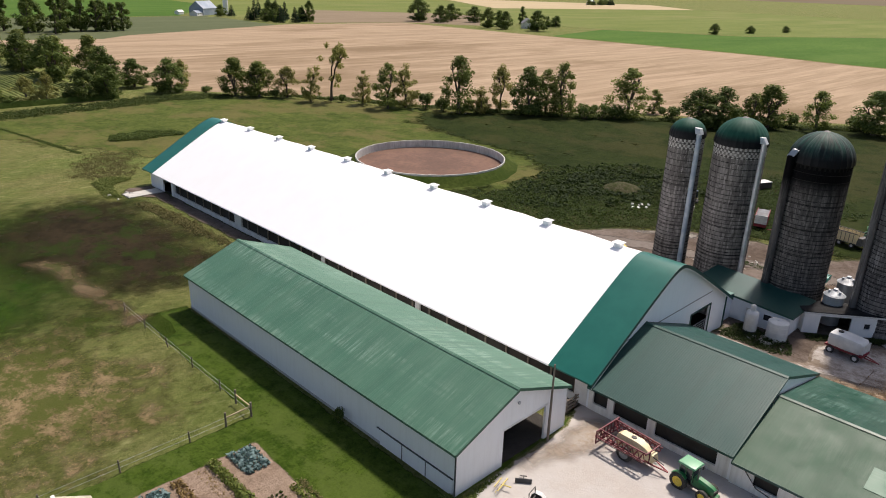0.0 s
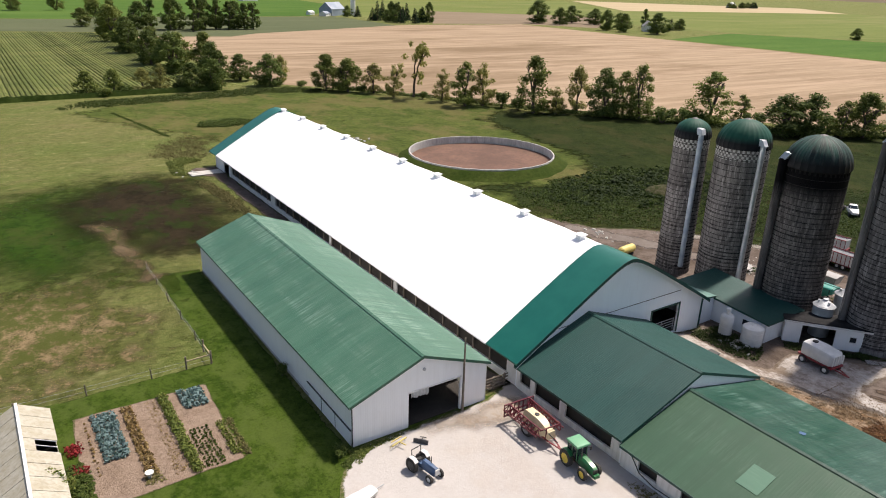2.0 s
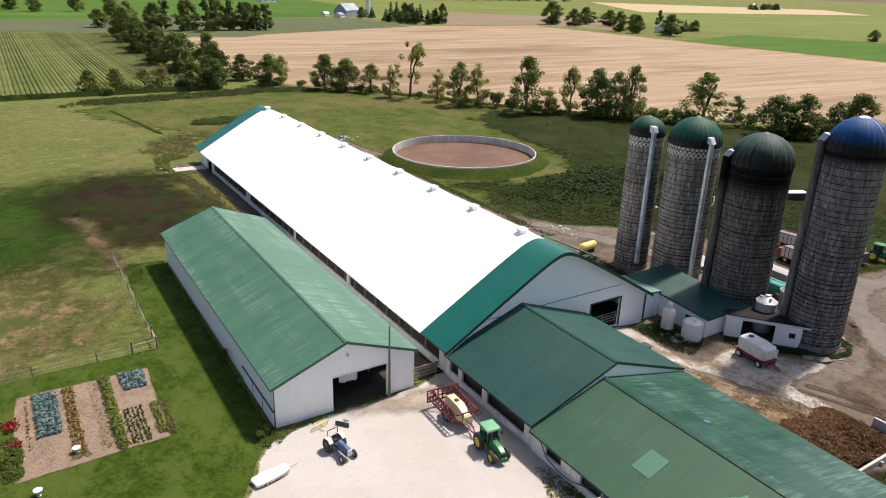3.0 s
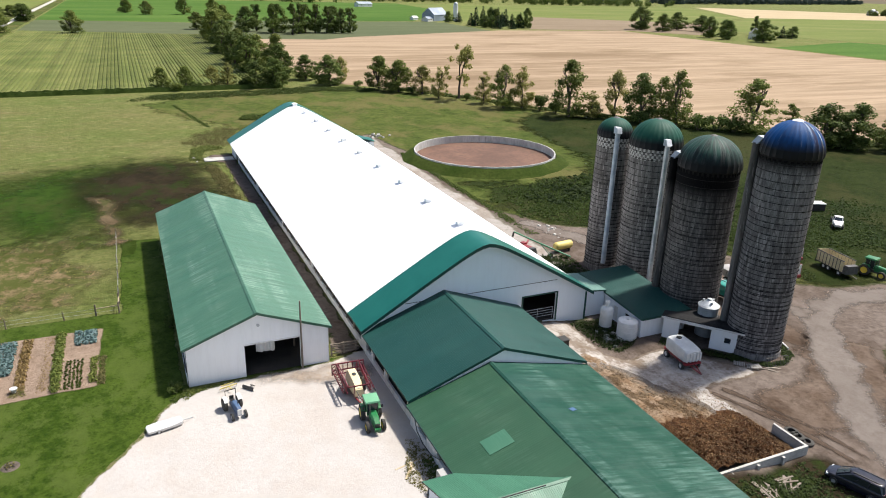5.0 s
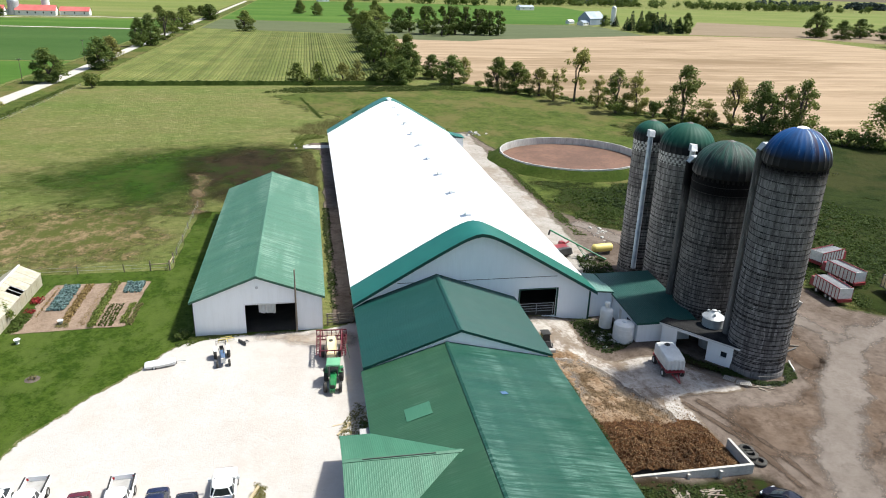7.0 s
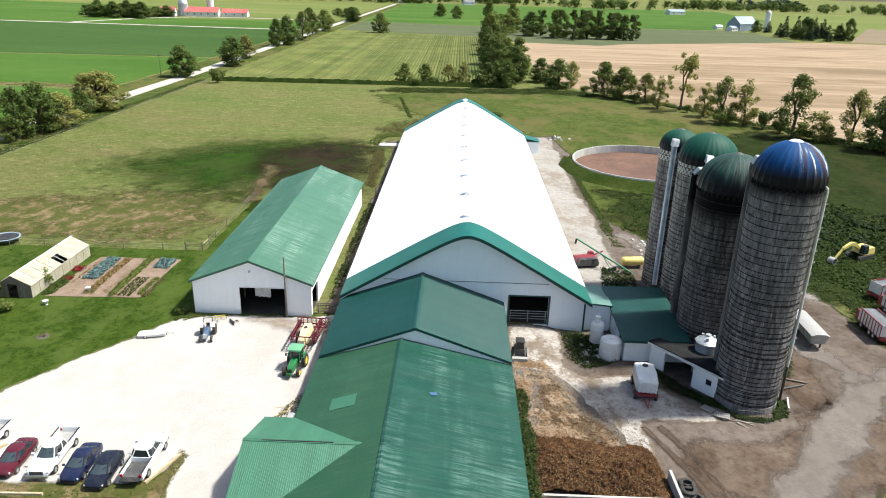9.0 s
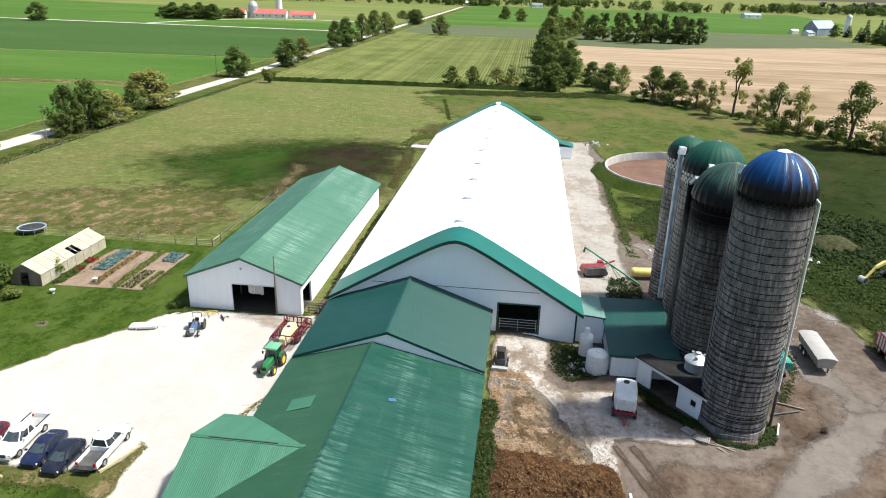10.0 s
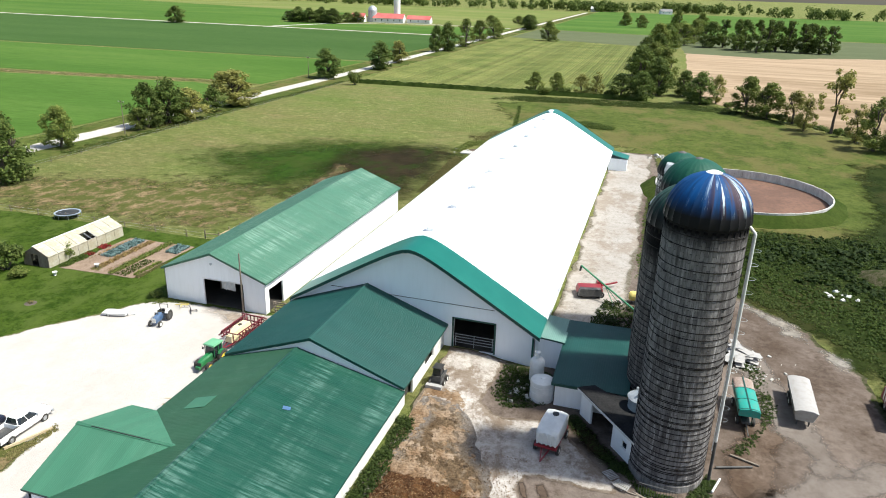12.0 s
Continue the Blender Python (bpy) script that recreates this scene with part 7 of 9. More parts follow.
sedan(m_maroon_car, "maroon parked saloon car on pale gravel", at(28.5, 1.7, -88))
pickup(m_white_car, "white crew-cab pickup truck with an empty bed", at(31.5, 2.4, -87))
sedan(m_navy_car, "navy blue parked saloon car", at(34.4, 1.35, -89))
sedan(m_black_car, "blue-black parked hatchback car", at(36.75, 0.55, -88), 4.4, 0.5)
pickup(m_white_car, "white pickup truck with its tailgate lowered", at(39.45, 2.35, 91), True)
pickup(m_white_car, "white pickup truck beside the planter", at(24.7, 3.2, -89))
sedan(m_white_car, "white parked car at the lawn's edge", at(22.2, 3.6, -88))


def minivan(m):
    h = thing("minivan", "dark blue minivan parked on the dirt", "van", m=m)
    st = [(-2.4, 0.85, 0.4, 1.05), (-2.3, 0.95, 0.25, 1.1), (0, 0.98, 0.22, 1.08), (1.2, 0.96, 0.24, 1.02), (2.0, 0.88, 0.28, 0.85), (2.4, 0.7, 0.35, 0.7)]
    part("body", Geo().loft([ring(x, w, a, b, 0.03) for x, w, a, b in st]), m_black_car, h)
    cabin(h, m_black_car, (-2.35, 1.55), (-2.1, 0.55), 1.05, 1.68, 0.88, 0.72, (0.33, 0.66))
    lamps(h, 2.25, -2.36, 0.68, 0.7, 1.0)
    for s in (-0.5, 0.5):
        part("roof_rail", Geo().box(-1.9, 0.3, s - 0.03, s + 0.03, 1.76, 1.8), m_black, h)
    for x in (-1.5, 1.5):
        for s in (-0.88, 0.88):
            wheel(h, x, s, 0.35, 0.24, m_alloy)


minivan(at(85.2, -4.9, 108))


def cab_tractor(label, m, roof_mat):
    h = thing("tractor", label, "tractor", m=m)
    part("hood", Geo().loft([[(x, -w, a), (x, -w, b - 0.18), (x, -w * 0.6, b), (x, w * 0.6, b), (x, w, b - 0.18), (x, w, a)] for x, w, a, b in ((0.55, 0.42, 0.85, 1.75), (1.6, 0.4, 0.85, 1.66), (2.35, 0.36, 0.82, 1.5), (2.6, 0.3, 0.85, 1.35))]), m_tractor_green, h, "green sloping hood")
    part("grille", Geo().box(2.56, 2.66, -0.28, 0.28, 0.86, 1.3), m_black, h)
    part("chassis", Geo().box(-0.9, 2.5, -0.28, 0.28, 0.55, 0.95), m_steel_dark, h)
    for i in range(4):
        part("front_weight", Geo().box(2.6, 2.95, -0.3 + i * 0.16, -0.18 + i * 0.16, 0.55, 0.9), m_tractor_green, h)
    part("cab_glass", Geo().hexa([(-0.75, -0.62, 1.25), (0.6, -0.55, 1.2), (0.6, 0.55, 1.2), (-0.75, 0.62, 1.25)], [(-0.75, -0.66, 2.6), (0.45, -0.62, 2.6), (0.45, 0.62, 2.6), (-0.75, 0.66, 2.6)]), m_glass, h, "dark cab glass")
    for x, y in ((-0.75, -0.64), (-0.75, 0.64), (0.55, -0.58), (0.55, 0.58), (-0.1, -0.64), (-0.1, 0.64)):
        part("cab_post", Geo().beam((x, y * 1.01, 1.1), (x - 0.06, y * 1.05, 2.6), 0.07), m_tractor_green, h)
    part("cab_roof", Geo().loft([[(x, y, z) for x, y in ((-0.95 - o, -0.75 - o), (0.7 + o, -0.75 - o), (0.7 + o, 0.75 + o), (-0.95 - o, 0.75 + o))] for z, o in ((2.58, 0.0), (2.68, 0.06), (2.82, 0.0), (2.86, -0.15))]), roof_mat, h, "rounded pale green cab roof")
    for s in (-1, 1):
        part("fender", Geo().loft([[(x, s * 0.68, z), (x, s * 1.05, z), (x, s * 1.05, z - 0.06), (x, s * 0.68, z - 0.06)] for x, z in ((-1.35, 1.45), (-0.95, 1.78), (-0.35, 1.82), (0.1, 1.5))]), m_tractor_green, h)
        part("mirror", Geo().beam((0.5, s * 0.6, 2.2), (0.65, s * 1.0, 2.2), 0.04).box(0.6, 0.66, s * 1.0 - 0.1, s * 1.0 + 0.1, 1.95, 2.3), m_black, h)
        wheel(h, -0.6, s * 0.88, 0.86, 0.46, m_rim_yellow, 0.6)
        wheel(h, 1.85, s * 0.85, 0.6, 0.36, m_rim_yellow, 0.6)
    part("exhaust", Geo().cyl((0.95, -0.36, 1.6), (0.95, -0.36, 2.75), 0.06, n=8), m_steel_dark, h)
    return h


cab_tractor("green cab tractor with yellow wheels hitched to a sprayer", at(48.8, 18.9, -95) @ Matrix.Scale(0.9, 4), m_cab_roof)
cab_tractor("dark green cab tractor hitched to a forage wagon", at(132.9, 28.6, -75), m_tractor_green)


def old_tractor(m):
    h = thing("vintage_tractor", "old open blue tractor with pale fenders on the gravel", "tractor", m=m)
    part("hood", Geo().loft([[(x, -w, 0.85), (x, -w, b - 0.15), (x, -w * 0.6, b), (x, w * 0.6, b), (x, w, b - 0.15), (x, w, 0.85)] for x, w, b in ((0.3, 0.3, 1.45), (1.3, 0.3, 1.42), (2.0, 0.26, 1.36))]), m_tractor_blue, h, "faded blue hood")
    part("grille", Geo().box(2.0, 2.1, -0.24, 0.24, 0.7, 1.3), m_white_panel, h)
    part("chassis", Geo().box(-0.7, 1.9, -0.22, 0.22, 0.5, 0.9), m_tractor_blue, h)
    part("seat", Geo().box(-0.55, -0.15, -0.22, 0.22, 1.1, 1.2).box(-0.6, -0.5, -0.22, 0.22, 1.2, 1.55), m_black, h)
    part("steering_wheel", Geo().lathe([(0.17, -0.02), (0.21, 0), (0.17, 0.02)], 14).put(Matrix.Translation((0.2, 0, 1.6)) @ pose(0, 0, 0, 0, -35)), m_black, h)
    part("steering_column", Geo().cyl((0.5, 0, 1.3), (0.2, 0, 1.6), 0.03, n=6), m_black, h)
    part("exhaust", Geo().cyl((1.1, 0.15, 1.4), (1.1, 0.15, 2.1), 0.045, n=8), m_steel_dark, h)
    part("canopy_hoop", Geo().beam((-0.75, -0.55, 1.0), (-0.8, -0.55, 2.1), 0.06).beam((-0.75, 0.55, 1.0), (-0.8, 0.55, 2.1), 0.06).beam((-0.8, -0.58, 2.1), (-0.8, 0.58, 2.1), 0.06), m_black, h)
    for s in (-1, 1):
        part("fender", Geo().loft([[(x, s * 0.5, z), (x, s * 0.92, z), (x, s * 0.92, z - 0.05), (x, s * 0.5, z - 0.05)] for x, z in ((-1.1, 1.2), (-0.8, 1.5), (-0.2, 1.5), (0.1, 1.25))]), m_white_panel, h, "pale weathered fender")
        wheel(h, -0.5, s * 0.76, 0.72, 0.36, m_steel_dark, 0.6)
        wheel(h, 1.75, s * 0.68, 0.42, 0.24, m_rim_white, 0.55)
    part("hitch_arm", Geo().beam((-0.9, -0.3, 0.7), (-1.7, -0.3, 0.6), 0.07).beam((-0.9, 0.3, 0.7), (-1.7, 0.3, 0.6), 0.07), m_steel_dark, h)


old_tractor(at(36.95, 25.4, -80) @ Matrix.Scale(0.93, 4))


def rake(m):
    """Small yellow tined implement left behind the blue tractor."""
    h = thing("cultivator", "small rusty yellow cultivator parked on the gravel", "implement", m=m)
    part("frame", Geo().beam((-0.9, 0, 0.5), (0.9, 0.1, 0.5), 0.09).beam((0, 0, 0.5), (0.1, -0.7, 0.5), 0.08).beam((-0.6, 0.5, 0.48), (0.7, 0.55, 0.48), 0.08), m_yellow, h)
    for i in range(6):
        x = -0.85 + 0.34 * i
        part("tine", Geo().beam((x, 0.02, 0.5), (x + 0.03, 0.3, 0.25), 0.04).beam((x + 0.03, 0.3, 0.25), (x, 0.2, 0.0), 0.04), m_steel_dark if i % 2 else m_yellow, h)


rake(at(37.0, 29.2, 12))


def blade(m):
    h = thing("scraper_blade", "dark steel scraper blade lying on the gravel", "implement", m=m)
    part("mouldboard", Geo().loft([[(x, -0.12, 0.0), (x, -0.2, 0.25), (x, -0.1, 0.5), (x, -0.06, 0.5), (x, -0.15, 0.25), (x, -0.06, 0.0)] for x in (-0.7, 0.7)]), m_steel_dark, h)
    part("hitch_frame", Geo().beam((0, -0.1, 0.3), (0, 0.6, 0.3), 0.08).beam((-0.3, 0.6, 0.25), (0.3, 0.6, 0.25), 0.07), m_steel_dark, h)


blade(at(38.9, 28.6, -50))


def sprayer(m):
    """Trailed sprayer with its red booms folded alongside."""
    h = thing("field_sprayer", "red trailed field sprayer with a cream tank and folded booms", "sprayer", m=m)
    part("tank", Geo().loft([[(x, -w, z0), (x, -w * 1.05, (z0 + z1) / 2), (x, -w * 0.7, z1), (x, w * 0.7, z1), (x, w * 1.05, (z0 + z1) / 2), (x, w, z0)] for x, w, z0, z1 in ((-1.5, 0.5, 1.1, 2.0), (-1.2, 0.68, 0.95, 2.25), (0.6, 0.7, 0.9, 2.3), (1.3, 0.62, 0.8, 2.1), (1.75, 0.4, 1.0, 1.7))]), m_cream, h, "cream plastic tank")
    part("tank_lid", Geo().lathe([(0.26, 2.25), (0.26, 2.36), (0.01, 2.38)], 12), m_black, h)
    part("front_tank", Geo().box(1.5, 2.3, -0.55, 0.55, 1.0, 1.75, 0.1, 0.1), m_cream, h)
    part("chassis", Geo().beam((-2.4, -0.45, 0.8), (2.2, -0.45, 0.8), 0.14).beam((-2.4, 0.45, 0.8), (2.2, 0.45, 0.8), 0.14).beam((2.2, -0.45, 0.8), (3.6, 0, 0.65), 0.12).beam((2.2, 0.45, 0.8), (3.6, 0, 0.65), 0.12), m_machine_red, h)
    for s in (-1, 1):
        wheel(h, -0.2, s * 1.12, 0.78, 0.4, m_grey_panel, 0.6)
        # each boom: a three-sided truss folded forward along the tank
        for zz, yo, w in ((1.35, 1.5, 0.11), (2.15, 1.42, 0.11), (1.5, 2.0, 0.09)):
            part("boom_chord", Geo().beam((-2.9, s * yo, zz), (2.0, s * (yo - 0.15), zz), w), m_boom_red, h)
        n = 9
        for i in range(n):
            x, x2 = -2.9 + 4.9 * i / n, -2.9 + 4.9 * (i + 1) / n
            xm = (x + x2) / 2
            part("boom_brace", Geo().beam((x, s * 1.5, 1.35), (xm, s * 1.42, 2.15), 0.065).beam((xm, s * 1.42, 2.15), (x2, s * 1.48, 1.35), 0.065), m_boom_red, h)
            part("boom_tie", Geo().beam((x, s * 1.98, 1.5), (xm, s * 1.42, 2.15), 0.06).beam((x, s * 1.5, 1.35), (x, s * 1.98, 1.5), 0.06), m_boom_red, h)
        part("spray_line", Geo().cyl((-2.8, s * 2.02, 1.36), (1.9, s * 1.88, 1.36), 0.035, n=6), m_black, h)
    for z in (0.85, 1.35, 2.15):
        part("mast_bar", Geo().beam((-2.75, -2.0, z), (-2.75, 2.0, z), 0.12), m_boom_red, h)
    for y in (-2.0, -1.2, -0.6, 0, 0.6, 1.2, 2.0):
        part("mast_post", Geo().beam((-2.75, y, 0.75), (-2.75, y, 2.2), 0.1), m_boom_red, h)
    for s in (-1, 1):
        part("mast_stay", Geo().beam((-2.75, s * 1.2, 2.1), (-1.6, s * 0.5, 0.9), 0.09), m_boom_red, h)
    part("front_frame", Geo().beam((1.95, -1.4, 2.1), (1.95, 1.4, 2.1), 0.1).beam((1.95, -0.5, 0.8), (1.95, -0.5, 2.1), 0.1).beam((1.95, 0.5, 0.8), (1.95, 0.5, 2.1), 0.1), m_boom_red, h)
    part("hose", Geo().cyl((1.7, -0.5, 1.8), (3.2, -0.1, 1.2), 0.05, n=6), m_black, h)
    part("stand_bar", Geo().beam((-1.2, 1.9, 1.3), (1.0, 2.4, 0.4), 0.06), m_green_pipe, h)


sprayer(at(48.75, 24.3, -93) @ Matrix.Diagonal((1.0, 0.84, 0.92, 1)))


def low_trailer(m):
    """A low white flat wagon with a thin drawbar."""
    h = thing("flat_trailer", "low white flat trailer resting on the gravel", "trailer", m=m)
    g = Geo()
    for x, w, z in ((-1.65, 0.5, 0.4), (-1.5, 0.62, 0.5), (-0.4, 0.68, 0.54), (0.8, 0.6, 0.55), (1.35, 0.5, 0.62), (1.5, 0.42, 0.6)):
        g.v += [(x, -w * 0.9, 0.26), (x, -w, z), (x, -w * 0.55, z + 0.05), (x, w * 0.5, z + 0.03), (x, w, z), (x, w * 0.9, 0.26)]
    for i in range(5):
        for k in range(6):
            a, b = 6 * i + k, 6 * i + (k + 1) % 6
            g.f.append((a, a + 6, b + 6, b))
    g.f += [tuple(range(6)), tuple(range(35, 29, -1))]
    part("deck", g, m_poly, h, "white moulded deck")
    part("drawbar", Geo().beam((1.3, 0, 0.4), (2.5, 0.1, 0.3), 0.06), m_galv, h)
    for s in (-0.55, 0.55):
        wheel(h, -0.7, s, 0.24, 0.14, m_rim_white)
    part("prop_leg", Geo().box(1.5, 1.57, -0.03, 0.03, 0, 0.38), m_steel_dark, h)


low_trailer(at(30.7, 24.7, 10))


def hung_sheet():
    """A pale sheet hung from a line inside the shed door."""
    h = thing("hanging_sheet", "pale cloth sheet hanging inside the shed doorway", "sheet")
    g = Geo()
    n = 24
    for i in range(n + 1):
        u = i / n
        x, y = 40.5 + 2.0 * u, 33.0 + 0.06 * math.sin(u * 34)
        hem = 1.35 - 0.1 * u + 0.14 * noise.noise((u * 5, 0.2, 0))
        top = 2.5 - 0.06 * math.sin(math.pi * u)
        g.v += [(x, y, hem), (x, y * 0.5 + 16.5, top), (x, y * 0.5 + 16.52, top), (x, y + 0.02, hem)]
    for i in range(n):
        a = 4 * i
        for k in range(4):
            g.f.append((a + k, a + 4 + k, a + 4 + (k + 1) % 4, a + (k + 1) % 4))
    part("cloth", g, m_trim_white, h)
    part("line", Geo().cyl((39.2, 33.01, 2.55), (44.8, 33.01, 2.55), 0.015, n=5), m_black, h)


hung_sheet()


def tank_wagon(m):
    h = thing("tank_wagon", "white liquid tank on a red four-wheel wagon", "wagon", m=m)
    st = ((-1.75, 0.7, 1.0, 2.0), (-1.6, 0.95, 0.9, 2.2), (0, 1.0, 0.88, 2.25), (1.5, 0.95, 0.9, 2.15), (1.75, 0.7, 1.0, 1.95))
    part("tank", Geo().loft([ring(x, w, a, b, 0.1) for x, w, a, b in st]), m_poly, h)
    for i in range(5):
        part("tank_rib", Geo().box(1.74, 1.86, -0.8 + i * 0.38, -0.65 + i * 0.38, 1.0, 1.95), m_poly, h)
    part("lid", Geo().lathe([(0.28, 2.33), (0.28, 2.42), (0.01, 2.44)], 12).put(Matrix.Translation((-0.9, 0, 0))), m_black, h)
    part("deck", Geo().box(-1.9, 1.9, -0.95, 0.95, 0.7, 0.88), m_machine_red, h)
    part("drawbar", Geo().beam((1.9, -0.3, 0.6), (3.3, 0, 0.4), 0.09).beam((1.9, 0.3, 0.6), (3.3, 0, 0.4), 0.09), m_machine_red, h)
    for x in (-1.25, 1.3):
        part("axle", Geo().beam((x, -0.95, 0.45), (x, 0.95, 0.45), 0.1), m_machine_red, h)
        for s in (-0.95, 0.95):
            wheel(h, x, s, 0.42, 0.26, m_rim_white)


tank_wagon(at(86.2, 18.1, -97) @ Matrix.Scale(1.12, 4))


def forage_wagon(label, m, frame, panel, roof):
    h = thing("forage_wagon", label, "wagon", "forage wagons by the yard", m=m)
    L, W, z0, z1 = 6.2, 1.2, 1.0, 3.0
    part("floor", Geo().box(-L / 2, L / 2, -W, W, z0 - 0.15, z0), frame, h)
    for s in (-1, 1):
        n = 8
        for i in range(n):
            a = -L / 2 + L * i / n
            part("side_panel", Geo().box(a + 0.05, a + L / n - 0.05, s * W - 0.03, s * W + 0.03, z0, z1 - 0.15), panel, h)
            part("side_stake", Geo().box(a - 0.04, a + 0.05, s * (W + 0.05) - 0.05, s * (W + 0.05) + 0.05, z0 - 0.1, z1), frame, h)
        part("top_rail", Geo().box(-L / 2, L / 2, s * W - 0.06, s * W + 0.06, z1 - 0.14, z1), frame, h)
    part("rear_panel", Geo().box(-L / 2 - 0.05, -L / 2, -W, W, z0 + 0.2, z1), panel, h)
    part("front_box", Geo().box(L / 2, L / 2 + 0.9, -W, W, z0 - 0.2, z1 - 0.7, 0.0, 0.15), frame, h)
    part("tail_bar", Geo().box(-L / 2 - 0.3, -L / 2, -W, W, z0 - 0.35, z0 + 0.15), frame, h)
    if roof:
        # sheet added below the rails in place of the open wagon's grey inside
        part("cover", Geo().loft([[(x, -W + 0.05, z1 - 0.3), (x, -W * 0.5, z1 - 0.2), (x, W * 0.5, z1 - 0.2), (x, W - 0.05, z1 - 0.3)] for x in (-L / 2, L / 2)]), m_wagon_inside, h, "grey sheet standing in for the wagon's inside surfaces")
    else:
        part("load_floor", Geo().box(-L / 2 + 0.1, L / 2, -W + 0.06, W - 0.06, z0, z0 + 0.05), m_inside, h)
    for x in (-1.3, -0.2, 2.2):
        for s in (-0.95, 0.95):
            wheel(h, x, s, 0.48, 0.34, m_rim_white)
    part("drawbar", Geo().beam((L / 2 + 0.8, 0, 0.7), (L / 2 + 2.2, 0, 0.5), 0.12), frame, h)


forage_wagon("red forage wagon with white side panels and white tail", at(119.3, 33.6, 88) @ Matrix.Scale(0.86, 4), m_machine_red, m_white_panel, True)
forage_wagon("second red forage wagon with white slats and grey inside", at(125.4, 38.6, 97) @ Matrix.Scale(0.86, 4), m_machine_red, m_white_panel, True)
forage_wagon("red forage wagon standing across behind two others", at(127.6, 45.4, 17) @ Matrix.Scale(0.86, 4), m_machine_red, m_white_panel, True)
forage_wagon("cream forage wagon with an open rusty-red inside", at(129, 31.9, -100) @ Matrix.Scale(0.88, 4), m_steel_dark, m_cream, False)


def grain_trailer(m):
    h = thing("dump_trailer", "grey covered dump trailer standing on its props", "trailer", m=m)
    part("box", Geo().hexa([(-3.0, -0.85, 0.9), (3.0, -0.85, 0.9), (3.0, 0.85, 0.9), (-3.0, 0.85, 0.9)], [(-3.1, -1.15, 2.2), (3.3, -1.15, 2.2), (3.3, 1.15, 2.2), (-3.1, 1.15, 2.2)]), m_grey_panel, h)
    part("cover", Geo().loft([[(x, -1.18, 2.2), (x, -0.6, 2.42), (x, 0.6, 2.42), (x, 1.18, 2.2)] for x in (-3.15, 3.35)]), m_pale_cover, h, "pale rolled cover")
    for i in range(7):
        for s in (-1, 1):
            part("side_rib", Geo().beam((-2.8 + 0.95 * i, s * 0.89, 0.9), (-2.85 + 1.0 * i, s * 1.19, 2.2), 0.07), m_grey_panel, h)
    for x in (-1.9, -0.8):
        for s in (-0.9, 0.9):
            wheel(h, x, s, 0.48, 0.3, m_rim_white)
    for s in (-0.6, 0.6):
        part("prop_leg", Geo().box(2.5, 2.65, s - 0.07, s + 0.07, 0, 0.95), m_steel_dark, h)


grain_trailer(at(109.8, 32.2, -92) @ Matrix.Diagonal((1.1, 0.92, 0.92, 1)))


def teal_wagon(m):
    h = thing("grain_wagon", "teal steel grain wagon with sloping sides", "wagon", m=m)
    part("hopper", Geo().hexa([(-1.2, -0.5, 0.8), (1.2, -0.5, 0.8), (1.2, 0.5, 0.8), (-1.2, 0.5, 0.8)], [(-2.6, -1.2, 1.9), (2.6, -1.2, 1.9), (2.6, 1.2, 1.9), (-2.6, 1.2, 1.9)]), m_teal, h)
    part("box", Geo().box(-2.6, 2.6, -1.2, 1.2, 1.9, 2.5), m_teal, h)
    def arch(x):
        return [(x, 1.22 * math.cos(t), 2.48 + 0.34 * math.sin(t)) for t in (math.pi * i / 10 for i in range(11))]
    part("cover", Geo().loft([arch(-0.9), arch(2.66)]), m_teal, h, "rounded teal cover")
    part("rear_cover", Geo().loft([arch(-2.66), arch(-0.92)]), m_rust, h, "faded rusty rear cover")
    part("ridge_bar", Geo().box(-2.66, 2.66, -0.07, 0.07, 2.8, 2.88), m_dark_trim, h)
    for x in (-0.91, 0.9, 2.5):
        part("cover_hoop", Geo().loft([[(q[0], q[1] * 1.01, q[2] + 0.015) for q in arch(x - 0.05)], [(q[0], q[1] * 1.01, q[2] + 0.015) for q in arch(x + 0.05)]]), m_dark_trim, h)
    for i in range(4):
        part("side_rib", Geo().box(-2.3 + i * 1.5, -2.2 + i * 1.5, -1.25, -1.2, 1.9, 2.5), m_dark_trim, h)
    part("frame", Geo().box(-2.0, 2.0, -0.5, 0.5, 0.5, 0.7), m_steel_dark, h)
    part("drawbar", Geo().beam((2.0, 0, 0.55), (3.6, 0, 0.4), 0.12), m_steel_dark, h)
    for x in (-1.4, 1.4):
        for s in (-0.95, 0.95):
            wheel(h, x, s, 0.45, 0.28, m_rim_white)


teal_wagon(at(104.1, 29.4, -88) @ Matrix.Diagonal((1.2, 0.82, 0.92, 1)))


def old_truck(m):
    h = thing("truck_cab", "old white truck cab abandoned in the grass", "truck", m=m)
    part("body", Geo().loft([ring(x, w, a, b, 0.05) for x, w, a, b in ((-0.8, 0.9, 0.6, 1.4), (0.6, 0.92, 0.55, 1.4), (1.3, 0.8, 0.55, 1.25), (2.1, 0.62, 0.6, 1.1), (2.4, 0.5, 0.65, 1.0))]), m_white_panel, h)
    cabin(h, m_white_panel, (-0.8, 0.75), (-0.7, 0.4), 1.38, 2.0, 0.85, 0.72)
    part("frame_rail", Geo().beam((-0.8, -0.4, 0.6), (-4.2, -0.4, 0.6), 0.15).beam((-0.8, 0.4, 0.6), (-4.2, 0.4, 0.6), 0.15), m_steel_dark, h)
    for x in (1.5, -2.8, -3.6):
        for s in (-0.85, 0.85):
            wheel(h, x, s, 0.45, 0.28, m_steel_dark)


old_truck(at(149.0, 47.0, -140))


